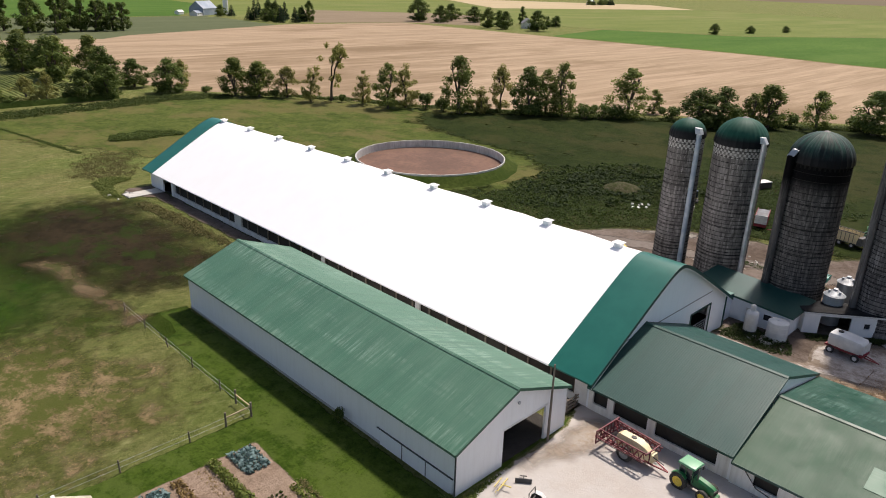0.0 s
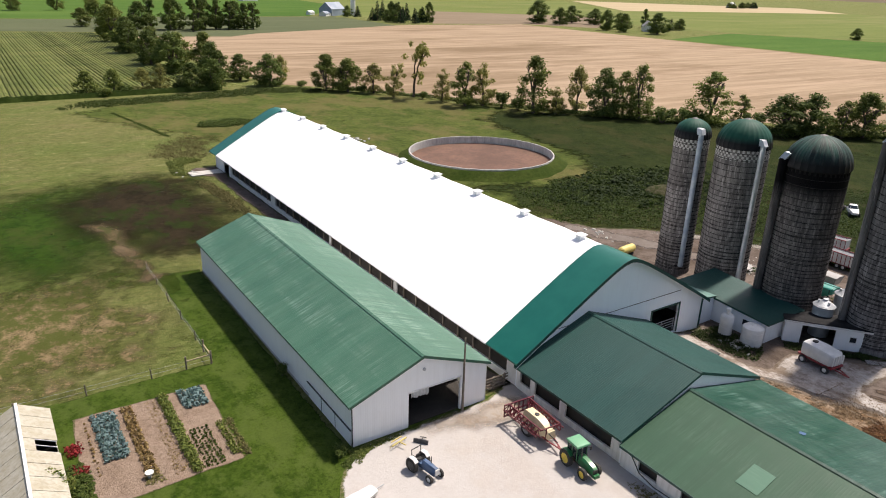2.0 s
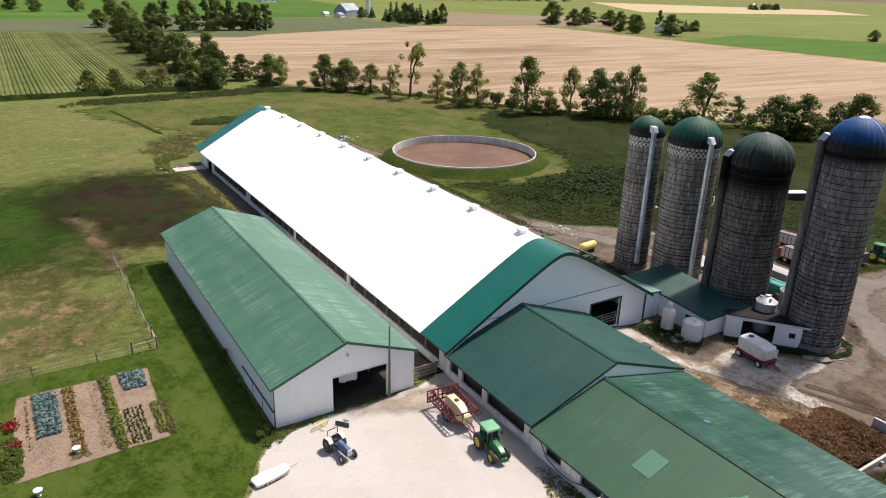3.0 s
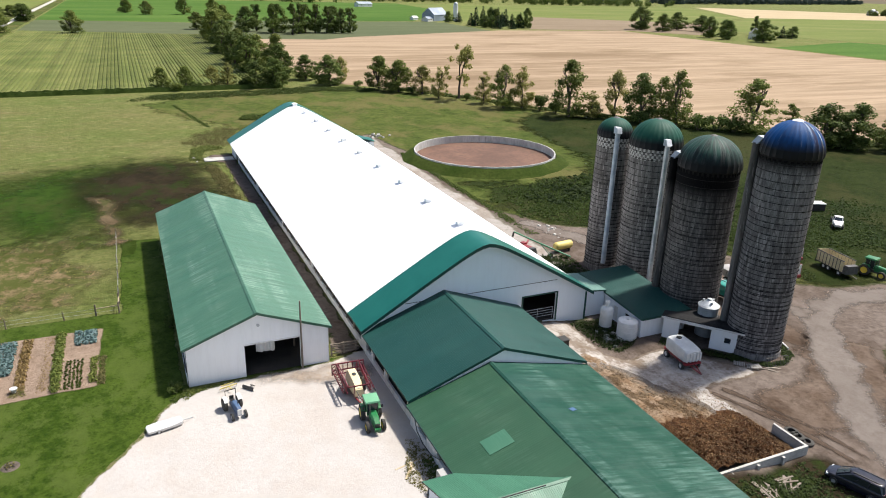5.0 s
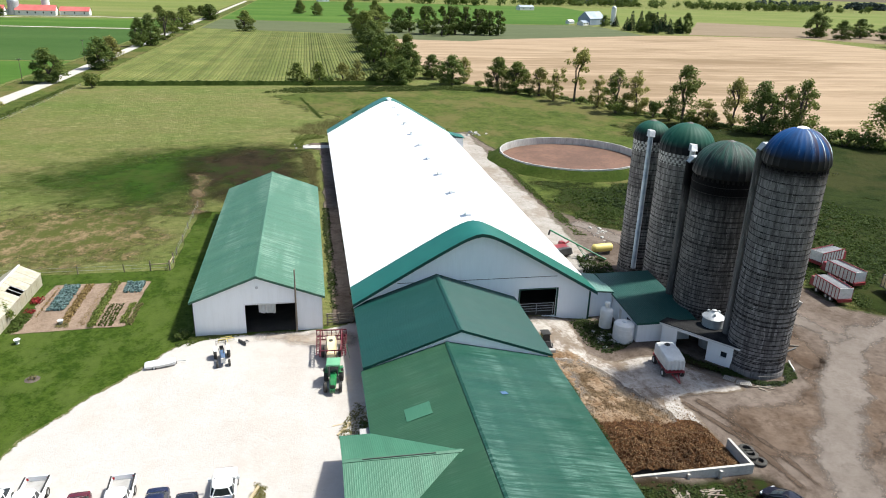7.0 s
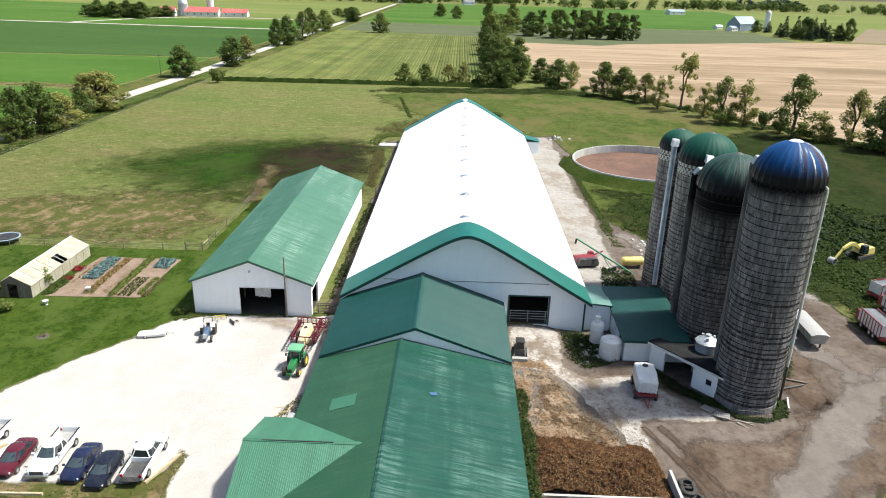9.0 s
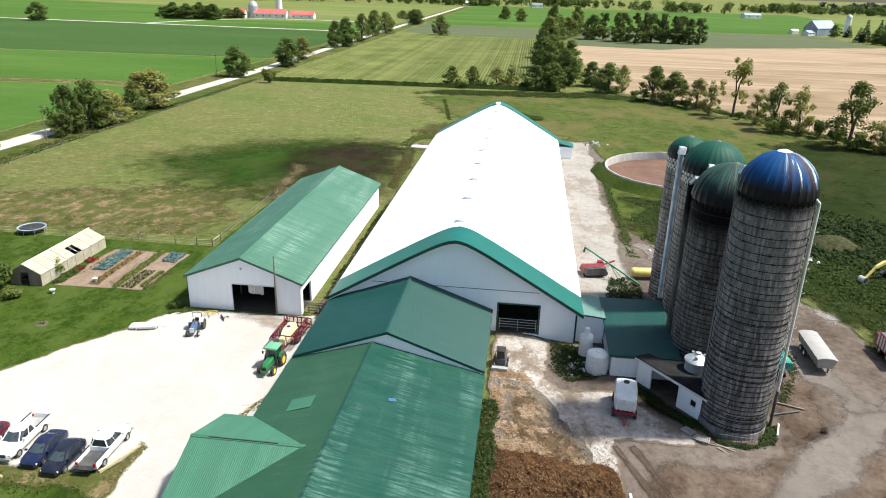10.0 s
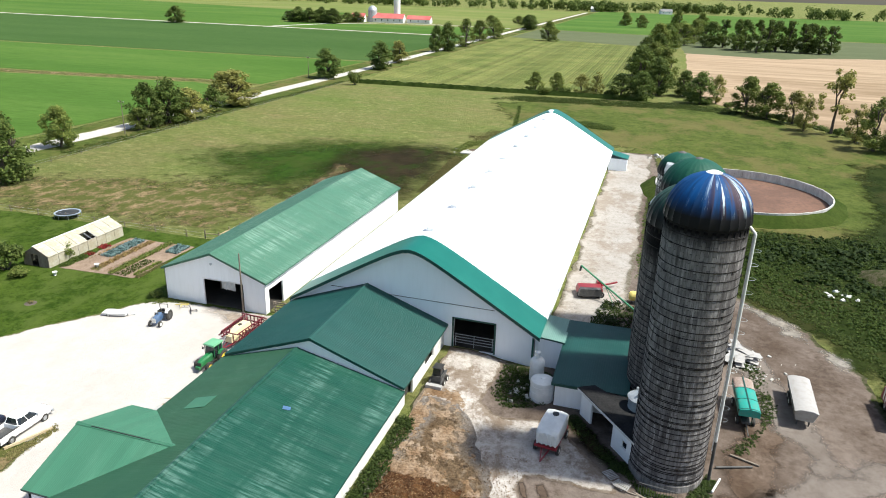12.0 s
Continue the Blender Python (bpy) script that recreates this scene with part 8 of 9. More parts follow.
def box_body(m):
    h = thing("box_body", "dark truck box with a pale roof lying in the meadow", "truck box", m=m)
    part("side_box", Geo().box(-2.3, 2.3, -1.1, 1.1, 0.1, 1.5), m_inside, h)
    part("roof", Geo().box(-2.4, 2.4, -1.15, 1.15, 1.5, 1.6), m_white_panel, h)


box_body(at(153.5, 56.5, -25))


def excavator(m):
    h = thing("excavator", "faded yellow excavator with its arm lowered to the grass", "excavator", m=m)
    part("boom", Geo().loft([[(x, -0.2, z - t), (x, 0.2, z - t), (x, 0.2, z + t), (x, -0.2, z + t)] for x, z, t in ((0.0, 1.6, 0.3), (1.6, 3.0, 0.35), (2.8, 3.3, 0.32), (4.6, 2.6, 0.22))]), m_yellow, h)
    part("stick", Geo().loft([[(x, -0.15, z - t), (x, 0.15, z - t), (x, 0.15, z + t), (x, -0.15, z + t)] for x, z, t in ((4.3, 2.8, 0.25), (5.4, 1.6, 0.22), (6.2, 0.7, 0.14))]), m_yellow, h)
    part("bucket", Geo().lathe([(0.5, -0.5), (0.62, -0.5), (0.62, 0.5), (0.5, 0.5)], 12).put(Matrix.Translation((6.6, 0, 0.6)) @ pose(0, 0, 0, 90)), m_grey_panel, h)
    part("house", Geo().box(-2.2, 0.4, -1.2, 1.2, 1.0, 2.2, 0.1, 0.1), m_yellow, h)
    part("cab", Geo().box(-0.5, 0.6, 0.3, 1.2, 1.2, 2.8, 0.08, 0.05), m_glass, h)
    for s in (-1, 1):
        part("track", Geo().loft([[(x, s * 1.1 - 0.28, a), (x, s * 1.1 + 0.28, a), (x, s * 1.1 + 0.28, b), (x, s * 1.1 - 0.28, b)] for x, a, b in ((-2.0, 0.25, 0.6), (-1.7, 0.0, 0.85), (1.3, 0.0, 0.85), (1.6, 0.25, 0.6))]), m_tyre, h)


excavator(at(131.8, 61.4, 208) @ Matrix.Diagonal((1, 1, 0.85, 1)))


def mower(m):
    h = thing("mower_conditioner", "red and black mower beside the barn track", "implement", m=m)
    part("deck", Geo().box(-1.4, 1.4, -0.8, 0.8, 0.35, 1.0, 0.15, 0.15), m_machine_red, h)
    part("curtain", Geo().box(-1.4, 1.2, -1.5, -0.7, 0.4, 1.15, 0.2, 0.1), m_steel_dark, h)
    part("tongue", Geo().beam((1.0, 0.6, 0.7), (3.4, 2.2, 0.6), 0.16), m_machine_red, h)
    part("gearbox", Geo().box(0.8, 1.5, 0.5, 1.3, 0.6, 1.2, 0.1, 0.1), m_machine_red, h)
    for s in (-1.1, 1.1):
        wheel(h, s, -0.9, 0.36, 0.25, m_rim_white)


mower(at(85.8, 54.4, 15) @ Matrix.Scale(1.3, 4))


def auger(m):
    h = thing("grain_auger", "long green grain auger leaning on the ground", "auger", m=m)
    part("tube", Geo().cyl((0, 0, 0.4), (9.2, 0, 4.0), 0.13, n=10), m_green_pipe, h)
    part("spout", Geo().cyl((9.2, 0, 4.0), (9.35, 0, 3.2), 0.15, n=10), m_black, h)
    part("leg", Geo().beam((3.0, -0.6, 0.3), (5.0, 0, 2.35), 0.07).beam((3.0, 0.6, 0.3), (5.0, 0, 2.35), 0.07), m_green_pipe, h)
    for s in (-0.7, 0.7):
        wheel(h, 3.0, s, 0.3, 0.16, m_rim_white)


auger(at(92.3, 50.2, 150))


def fuel_tank(m):
    h = thing("fuel_tank", "faded yellow cylindrical tank lying on a cradle", "tank", m=m)
    g = Geo().lathe([(0.01, -1.8), (0.45, -1.75), (0.65, -1.55), (0.68, -1.4), (0.68, 1.4), (0.65, 1.55), (0.45, 1.75), (0.01, 1.8)], 20).put(Matrix.Translation((0, 0, 1.1)) @ pose(0, 0, 0, 0, 90))
    part("shell", g, m_yellow, h)
    for x in (-1, 1):
        part("cradle_leg", Geo().box(x - 0.12, x + 0.12, -0.6, 0.6, 0, 0.6), m_steel_dark, h)


fuel_tank(at(93.0, 53.6, 8))


def skid_loader(m):
    h = thing("skid_loader", "small dark skid loader parked by the barn door", "loader", m=m)
    part("body", Geo().box(-1.2, 0.6, -0.55, 0.55, 0.4, 1.1, 0.1, 0.05), m_steel_dark, h)
    part("cage", Geo().box(-0.7, 0.4, -0.45, 0.45, 1.1, 1.95, 0.08, 0.05), m_glass, h)
    part("cage_roof", Geo().box(-0.75, 0.45, -0.5, 0.5, 1.95, 2.02), m_black, h)
    part("bucket", Geo().box(0.95, 1.5, -0.85, 0.85, 0.05, 0.5, 0.0, 0.0), m_grey_panel, h)
    for s in (-1, 1):
        part("lift_arm", Geo().beam((-1.1, s * 0.62, 1.2), (1.0, s * 0.62, 0.45), 0.12), m_steel_dark, h)
        for x in (-0.8, 0.2):
            wheel(h, x, s * 0.72, 0.36, 0.26, m_rim_white)


skid_loader(at(73.25, 23.2, -92))


# ---- garden, fences, clutter ----
def greenhouse():
    """Low plastic-clad greenhouse, ridge along y."""
    h = thing("greenhouse", "low greenhouse clad in clouded yellowish plastic sheets", "greenhouse", m=pose(0, 0, land(8, 40)))
    x0, x1, xr, y0, y1 = 6.9, 11.4, 9.0, 33.6, 48.6
    n = 8
    for i in range(n):
        a, b = y0 + (y1 - y0) * i / n + 0.03, y0 + (y1 - y0) * (i + 1) / n - 0.03
        if i != 4:
            part("roof_sheet", slab(Geo(), [(xr, a, 3.05), (x1 + 0.1, a, 1.75), (x1 + 0.1, b, 1.75), (xr, b, 3.05)], 0.04), m_greenhouse, h)
        else:
            part("roof_sheet", slab(Geo(), [(xr, a, 3.05), (xr + 0.9, a, 2.57), (xr + 0.9, b, 2.57), (xr, b, 3.05)], 0.04), m_greenhouse, h)
            for k in range(3):
                q = a + (b - a) * k / 2
                part("rafter", Geo().beam((xr, q, 2.98), (x1, q, 1.72), 0.06), m_trim_white, h)
        part("roof_sheet", slab(Geo(), [(xr, a, 3.05), (xr, b, 3.05), (x0 - 0.1, b, 1.75), (x0 - 0.1, a, 1.75)], 0.04), m_greenhouse, h)
        part("wall_sheet", Geo().box(x1 - 0.04, x1, a, b, 0, 1.76), m_greenhouse, h)
        part("wall_sheet", Geo().box(x0, x0 + 0.04, a, b, 0, 1.76), m_greenhouse, h)
    for y, th in ((y0, 0.05), (y1, -0.05)):
        part("end_wall", wall("y", y, x0, x1, 0.0, [(x0, 1.75), (xr, 3.0), (x1, 1.75)], [(8.4, 9.6, 0.0, 1.9)] if y == y0 else (), th=th), m_greenhouse if y == y1 else m_wood, h)
    part("ridge_board", Geo().box(xr - 0.12, xr + 0.12, y0 - 0.05, y1 + 0.05, 3.05, 3.12), m_trim_white, h)
    part("floor_bed", Geo().box(x0 + 0.1, x1 - 0.1, y0 + 0.1, y1 - 0.1, 0, 0.08), m_inside, h)


greenhouse()


def trampoline(x, y, r):
    h = thing("trampoline", "round dark trampoline with a blue-grey rim on the lawn", "trampoline", m=at(x, y))
    part("mat", Geo().lathe([(0.01, 0.86), (r - 0.3, 0.88)], 28), m_black, h)
    part("pad", Geo().lathe([(r - 0.3, 0.88), (r - 0.25, 0.94), (r, 0.94), (r, 0.86)], 28), m_chute_blue, h)
    for i in range(8):
        a = 6.283 * i / 8
        part("leg", Geo().cyl(((r - 0.05) * math.cos(a), (r - 0.05) * math.sin(a), 0), ((r - 0.05) * math.cos(a), (r - 0.05) * math.sin(a), 0.88), 0.03, n=6), m_galv, h)


trampoline(-4.0, 53.0, 2.15)


def fence(name, pts, spacing, label, rails=2):
    """Posts along a line with thin wires between."""
    h = thing(name, label, "fence")
    rng = random.Random(len(name) + int(pts[0][0]))
    prev = None
    pm = Geo().cyl((0, 0, -0.2), (0, 0, 1.25), 0.075, 0.065, n=7).mesh("post", m_post)
    for (x0, y0), (x1, y1) in zip(pts, pts[1:]):
        k = max(1, round(math.hypot(x1 - x0, y1 - y0) / spacing))
        for i in range(k + 1):
            if i == 0 and prev is not None:
                continue
            x, y = x0 + (x1 - x0) * i / k, y0 + (y1 - y0) * i / k
            z = land(x, y)
            ob = new("post", pm)
            ob.parent = h
            ob.matrix_basis = pose(x, y, z, rng.uniform(-5, 5), rng.uniform(-5, 5), rng.uniform(0, 360))
            if prev:
                for w in range(rails):
                    part("wire", Geo().cyl((prev[0], prev[1], prev[2] + 0.5 + 0.5 * w), (x, y, z + 0.5 + 0.5 * w), 0.012, n=4, caps=False), m_galv, h)
            prev = (x, y, z)
    return h


fence("pasture_fence", [(-40, 52.0), (27.0, 52.1), (26.8, 82)], 6.2, "grey wooden posts with wire round the pasture")
fence("verge_fence", [(-37.5, 30), (-37, 100), (-36, 180), (-35, 236)], 9.0, "roadside wire fence with thin posts")


def brace_corner():
    h = thing("fence_brace", "timber braced fence corner with horizontal rails", "fence")
    for x, y in ((27.0, 52.1), (24.4, 52.1), (27.0, 55.0)):
        part("post", Geo().cyl((x, y, -0.6), (x, y, 1.15), 0.1, n=8), m_post, h)
    part("rail", Geo().beam((24.4, 52.1, 0.6), (27.0, 52.1, 0.7), 0.1), m_lumber, h)
    part("rail", Geo().beam((27.0, 52.1, 0.7), (27.0, 55.0, 0.6), 0.1), m_lumber, h)


brace_corner()


def utility_pole(name, x, y, H, arm, label):
    h = thing(name, label, "pole", m=at(x, y))
    part("shaft", Geo().cyl((0, 0, -0.2), (0, 0, H), 0.13, 0.08, n=10), m_post, h)
    if arm:
        part("cross_arm", Geo().box(-0.9, 0.9, -0.06, 0.06, H - 0.6, H - 0.45), m_post, h)
        for s in (-0.8, 0, 0.8):
            part("insulator", Geo().cyl((s, 0, H - 0.45), (s, 0, H - 0.2), 0.05, n=6), m_galv, h)


utility_pole("yard_pole", 44.95, 30.75, 8.1, False, "dark weathered pole before the shed door")
for x, y in ((-44.1, 114.1), (-57.6, 244.6), (-59, 330), (-61, 150)):
    utility_pole("utility_pole", x, y, 9.0, True, "grey roadside utility pole with a cross-arm")

# vegetable garden
GX0, GX1, GY0, GY1 = 13.0, 25.2, 34.2, 48.3
sheet("garden_beds", [(GX0 - 0.6, GY0), (GX1 - 0.4, GY0 + 0.6), (GX1, GY1), (GX0, GY1)], 0.09, m_soil, "tilled pinkish-brown vegetable garden soil", "garden", 0.35, 0.15, 0.5)


def plant_row(name, label, x, y0, y1, w, leaf, step, height, seed, size=0.14, slant=0.0):
    """A row of separate leafy plants."""
    rng = random.Random(seed)
    h = thing(name, label, "plants")
    protos = []
    for k in range(4):
        g = Geo()
        leaf_cloud(g, rng, (0, 0, height * 0.5), height * 0.75, 16, size, 0.7)
        protos.append(g.mesh("plant", leaf, smooth=False))
    y = y0
    while y < y1:
        xx = -w / 2
        while xx <= w / 2:
            ob = new("plant", rng.choice(protos))
            ob.parent = h
            px, py = x + xx + rng.uniform(-0.08, 0.08) + slant * (y - y0), y + rng.uniform(-0.08, 0.08)
            ob.matrix_basis = pose(px, py, land(px, py) + 0.08, 0, 0, rng.uniform(0, 360)) @ Matrix.Scale(rng.uniform(0.75, 1.2), 4)
            xx += step
        y += step
    return h


plant_row("cabbage_row", "blue-green cabbages in a double row", 15.5, 40.2, 47.6, 1.6, m_leaf_blue, 0.4, 0.4, 1, 0.19)
plant_row("cabbage_patch", "grey-green kale patch at the bed's end", 23.6, 44.8, 48.0, 2.2, m_leaf_blue, 0.38, 0.34, 2, 0.18)
plant_row("bean_row", "dense bright green bean row", 20.9, 35.0, 48.0, 0.5, m_leaf_mid, 0.24, 0.5, 3, 0.15)
plant_row("dry_row", "withered tan crop row", 17.6, 36.5, 47.8, 0.7, m_leaf_dry, 0.32, 0.3, 4, 0.13)
plant_row("seedling_rows", "thin rows of small green seedlings", 22.6, 35.2, 41.2, 1.6, m_leaf_weed, 0.36, 0.2, 5, 0.1)
plant_row("tomato_row", "green tomato plants at the garden's edge", 24.5, 35.8, 41.0, 0.5, m_leaf_mid, 0.34, 0.42, 6, 0.14)
plant_row("dry_bed_row", "withered bean stalks on bare soil", 14.0, 38.5, 47.4, 0.2, m_leaf_dry, 0.6, 0.2, 7, 0.1)
plant_row("red_flowers", "bright red flowers beside the greenhouse", 12.5, 42.4, 43.6, 0.8, m_leaf_red, 0.4, 0.5, 8, 0.15)
plant_row("red_flowers", "dark red flowers by the path", 12.6, 39.6, 40.8, 0.8, m_leaf_red, 0.4, 0.4, 9, 0.13)


weeds("garden_corner_weeds", "green weeds and herbs beside the greenhouse wall", [(11.6, 34.4), (13.2, 34.6), (13.4, 39.2), (12.9, 41.5), (11.5, 41)], 500, m_leaf_weed, 0.6, 31, 0.13, 0.4)
weeds("garden_edge_weeds", "dry stalks and weeds along the garden's edge", [(24.8, 35), (25.5, 35), (25.7, 41.5), (25.0, 41.5)], 160, m_leaf_tall, 0.3, 32, 0.1, 0.3)
weeds("dry_strip_weeds", "thin straw-coloured stalks between the garden beds", [(19.2, 35.4), (20.3, 35.4), (20.3, 48), (19.2, 48)], 240, m_leaf_dry, 0.18, 33, 0.08, 0.3)
weeds("bed_weeds", "low withered growth on the garden beds", [(16.9, 35.2), (18.4, 35.2), (18.2, 37.4), (17.0, 37.4)], 120, m_leaf_tall, 0.3, 34, 0.1, 0.3)
weeds("shed_front_weeds", "green weeds along the shed's front wall", [(33.3, 30.9), (39, 30.9), (38.6, 30.3), (33.2, 29.6), (31.6, 28.4), (31.2, 29.6)], 420, m_leaf_weed, 0.35, 35, 0.1, 0.4)


def urn(x, y, label):
    h = thing("garden_urn", label, "urn", m=at(x, y))
    part("bowl", Geo().lathe([(0.01, 0.0), (0.22, 0.02), (0.12, 0.12), (0.3, 0.45), (0.36, 0.62), (0.28, 0.6), (0.01, 0.5)], 16), m_poly, h)


urn(14.1, 31.9, "white round garden urn on the lawn")
urn(17.3, 36.3, "small white pot between the rows")


def flower_ring(x, y):
    h = thing("flower_bed", "small round dry flower bed in the lawn", "flower bed", m=at(x, y))
    part("soil", Geo().lathe([(0.01, 0.1), (0.6, 0.09), (0.8, 0.05)], 16), m_bark, h)
    g = Geo()
    leaf_cloud(g, random.Random(3), (0, 0, 0.3), 0.6, 50, 0.12, 0.5)
    part("flower_patch", g, m_leaf_tall, h, smooth=False)


flower_ring(18.3, 23.7)


def bunker():
    """Low concrete walls round the manure heap."""
    h = thing("manure_bunker", "low pale concrete bunker walls round the manure heap", "wall")
    part("south_wall", Geo().box(72.4, 85.1, 0.0, 0.25, -1.5, -0.25), m_foundation, h)
    part("east_wall", Geo().box(84.85, 85.1, 0.25, 3.9, -1.5, -0.25), m_foundation, h)
    for x in (75.5, 78.6, 81.7):
        part("buttress", Geo().box(x, x + 0.25, -0.25, 0.0, -1.5, -0.45), m_foundation, h)
    def top(x, y):
        e = min(1, max(0, min(x - 73.0, 84.8 - x)) / 1.5) * min(1, max(0, 9.6 - y) / 4.5)
        lump = 0.6 + 0.4 * noise.noise((x * 0.4, y * 0.4, 2)) + 0.3 * noise.noise((x * 1.5, y * 1.5, 5)) + 0.26 * noise.noise((x * 3.1, y * 3.1, 8)) + 0.16 * noise.noise((x * 7, y * 7, 1))
        return land(x, y) + 0.05 + e * lump * (0.35 + 0.65 * min(1, max(0, (9 - y) / 5)))

    n = 110
    g = Geo()
    for j in range(n + 1):
        for i in range(n + 1):
            x, y = 73.0 + 11.8 * i / n, 0.3 + 9.4 * j / n
            g.v.append((x, y, top(x, y)))
    for j in range(n):
        for i in range(n):
            a = j * (n + 1) + i
            g.f.append((a, a + 1, a + n + 2, a + n + 1))
    tagged(part("manure_mound", g, m_manure), "rough dark brown manure heap in the bunker", "manure heap")
    rng = random.Random(12)
    c = Geo()
    for _ in range(11000):
        x, y = rng.uniform(73, 84.6), min(14.5, 0.4 + abs(rng.gauss(0, 5.2)))
        s = rng.uniform(0.03, 0.085)
        leaf_cloud(c, rng, (x, y, max(top(x, y), land(x, y) + 0.1) + 0.04), s * 1.5, 2, s)
    tagged(part("straw_litter", c, m_straw, smooth=False), "loose straw and dung clods on the apron", "straw", kind="stuff")


bunker()


def mud_bank():
    """Churned mud lying in low ridges on the apron, ragged where it thins out."""
    g = Geo()
    nx, ny, x0, y0, wx, wy = 90, 130, 72.5, 8.0, 9.6, 14.5
    for j in range(ny + 1):
        for i in range(nx + 1):
            x, y = x0 + wx * i / nx, y0 + wy * j / ny
            far = max(0.0, (x - 73.0 - max(0.0, 12.5 - 0.62 * (y - 8.0)) * 0.62) / 2.2)
            n = 0.5 * noise.noise((x * 0.5, y * 0.5, 4)) + 0.35 * noise.noise((x * 1.3 + 0.5 * y, y * 1.1, 9)) + 0.28 * noise.noise((x * 3.0, y * 3.0, 1)) + 0.2 * noise.noise((x * 6.5, y * 6.5, 6))
            g.v.append((x, y, land(x, y) + 0.1 + 0.2 * (n + 0.06 - 0.55 * far)))
    for j in range(ny):
        for i in range(nx):
            a = j * (nx + 1) + i
            g.f.append((a, a + 1, a + nx + 2, a + nx + 1))
    tagged(part("mud_bank", g, m_bank), "churned brown mud and straw on the apron", "mud", kind="stuff")


mud_bank()


def gate_panel(m):
    h = thing("gate_panel", "grey tubular gate panel leaning at the silo foot", "gate", m=m)
    for z in (0.1, 1.15):
        part("rail", Geo().cyl((-1.6, 0, z), (1.6, 0, z), 0.035, n=6), m_steel_dark, h)
    for i in range(15):
        x = -1.6 + 3.2 * i / 14
        part("bar", Geo().cyl((x, 0, 0.1), (x, 0, 1.15), 0.018, n=5), m_steel_dark, h)


gate_panel(at(96.0, 13.15, -6, 0.0) @ pose(0, 0, 0, -12))
for x, y, turn, L, mat, lab in ((100.9, 16.6, 70, 2.2, m_poly, "short white plastic pipe lying on the dirt"), (102.6, 19.8, 20, 3.4, m_steel_dark, "dark steel pipe lying in the dirt"), (103.6, 21.2, 160, 2.6, m_wood, "grey pole lying in the weeds")):
    o = thing("loose_pipe", lab, "pipe", m=at(x, y, turn, 0.1))
    part("tube", Geo().cyl((-L / 2, 0, 0.1), (L / 2, 0, 0.1), 0.1, n=10), mat, o)


def sheet_scrap(x, y):
    """Bent roofing sheets thrown on a heap."""
    rng = random.Random(15)
    for i in range(16):
        h = thing("scrap_sheet", "bent pale metal sheet thrown on the scrap heap", "scrap", "scrap sheets behind the silos", m=at(x + rng.uniform(-1.3, 1.3), y + rng.uniform(-2.6, 2.6), rng.uniform(0, 180), 0.04 + 0.07 * i))
        L, w, g = rng.uniform(0.9, 1.9), rng.uniform(0.35, 0.6), Geo()
        n = 6
        rise = rng.uniform(0.05, 0.3)
        lo = [(-L + 2 * L * j / n, rise * math.sin(3.1 * j / n)) for j in range(n + 1)]
        for (xa, za), (xb, zb) in zip(lo, lo[1:]):
            g.hexa([(xa, -w, za), (xb, -w, zb), (xb, w, zb), (xa, w, za)], [(xa, -w, za + 0.03), (xb, -w, zb + 0.03), (xb, w, zb + 0.03), (xa, w, za + 0.03)])
        part("metal", g, m_pale_cover if i % 3 else m_grey_panel, h)


sheet_scrap(104.6, 42.5)


def tyre_stack(x, y):
    for i, (dx, dy, dz) in enumerate(((0, 0, 0), (0.3, 0.7, 0), (0.1, 0.2, 0.3), (-0.2, 1.2, 0), (0.6, -0.5, 0), (0.2, 1.0, 0.3))):
        h = thing("old_tyre", "worn black tractor tyre stacked by the wall", "tyre", "tyres by the bunker", m=at(x + dx, y + dy, 0, dz + 0.05))
        part("carcass", Geo().lathe([(0.38, 0.0), (0.62, 0.0), (0.7, 0.06), (0.7, 0.24), (0.62, 0.3), (0.38, 0.3), (0.38, 0.0)], 18), m_tyre, h)


tyre_stack(86.0, 1.8)


def board_pile(x, y, turn, n, label, seed=0, mat=None):
    h = thing("board_pile", label, "boards", m=at(x, y, turn))
    rng = random.Random(seed)
    for i in range(n):
        L = rng.uniform(1.2, 2.8)
        part("board", Geo().box(-L / 2, L / 2, -0.08, 0.08, 0, 0.05).put(Matrix.Translation((rng.uniform(-0.5, 0.5), rng.uniform(-0.7, 0.7), 0.04 + 0.04 * i / 2)) @ pose(0, 0, 0, rng.uniform(-5, 5), rng.uniform(-5, 5), rng.uniform(-35, 35))), mat or m_wood, h)


board_pile(79.5, -2.6, 20, 14, "grey scrap boards in the weeds", 1)
board_pile(76.5, -3.2, 60, 10, "loose scrap timber behind the bunker", 2)


def pallet(m, label):
    h = thing("pallet", label, "pallet", "pallets by the silo foot", m=m)
    for y in (-0.45, 0, 0.45):
        part("runner", Geo().box(-0.6, 0.6, y - 0.05, y + 0.05, 0.02, 0.11), m_wood, h)
    for i in range(7):
        part("slat", Geo().box(-0.6 + 0.185 * i, -0.49 + 0.185 * i, -0.5, 0.5, 0.11, 0.13), m_lumber_grey, h)


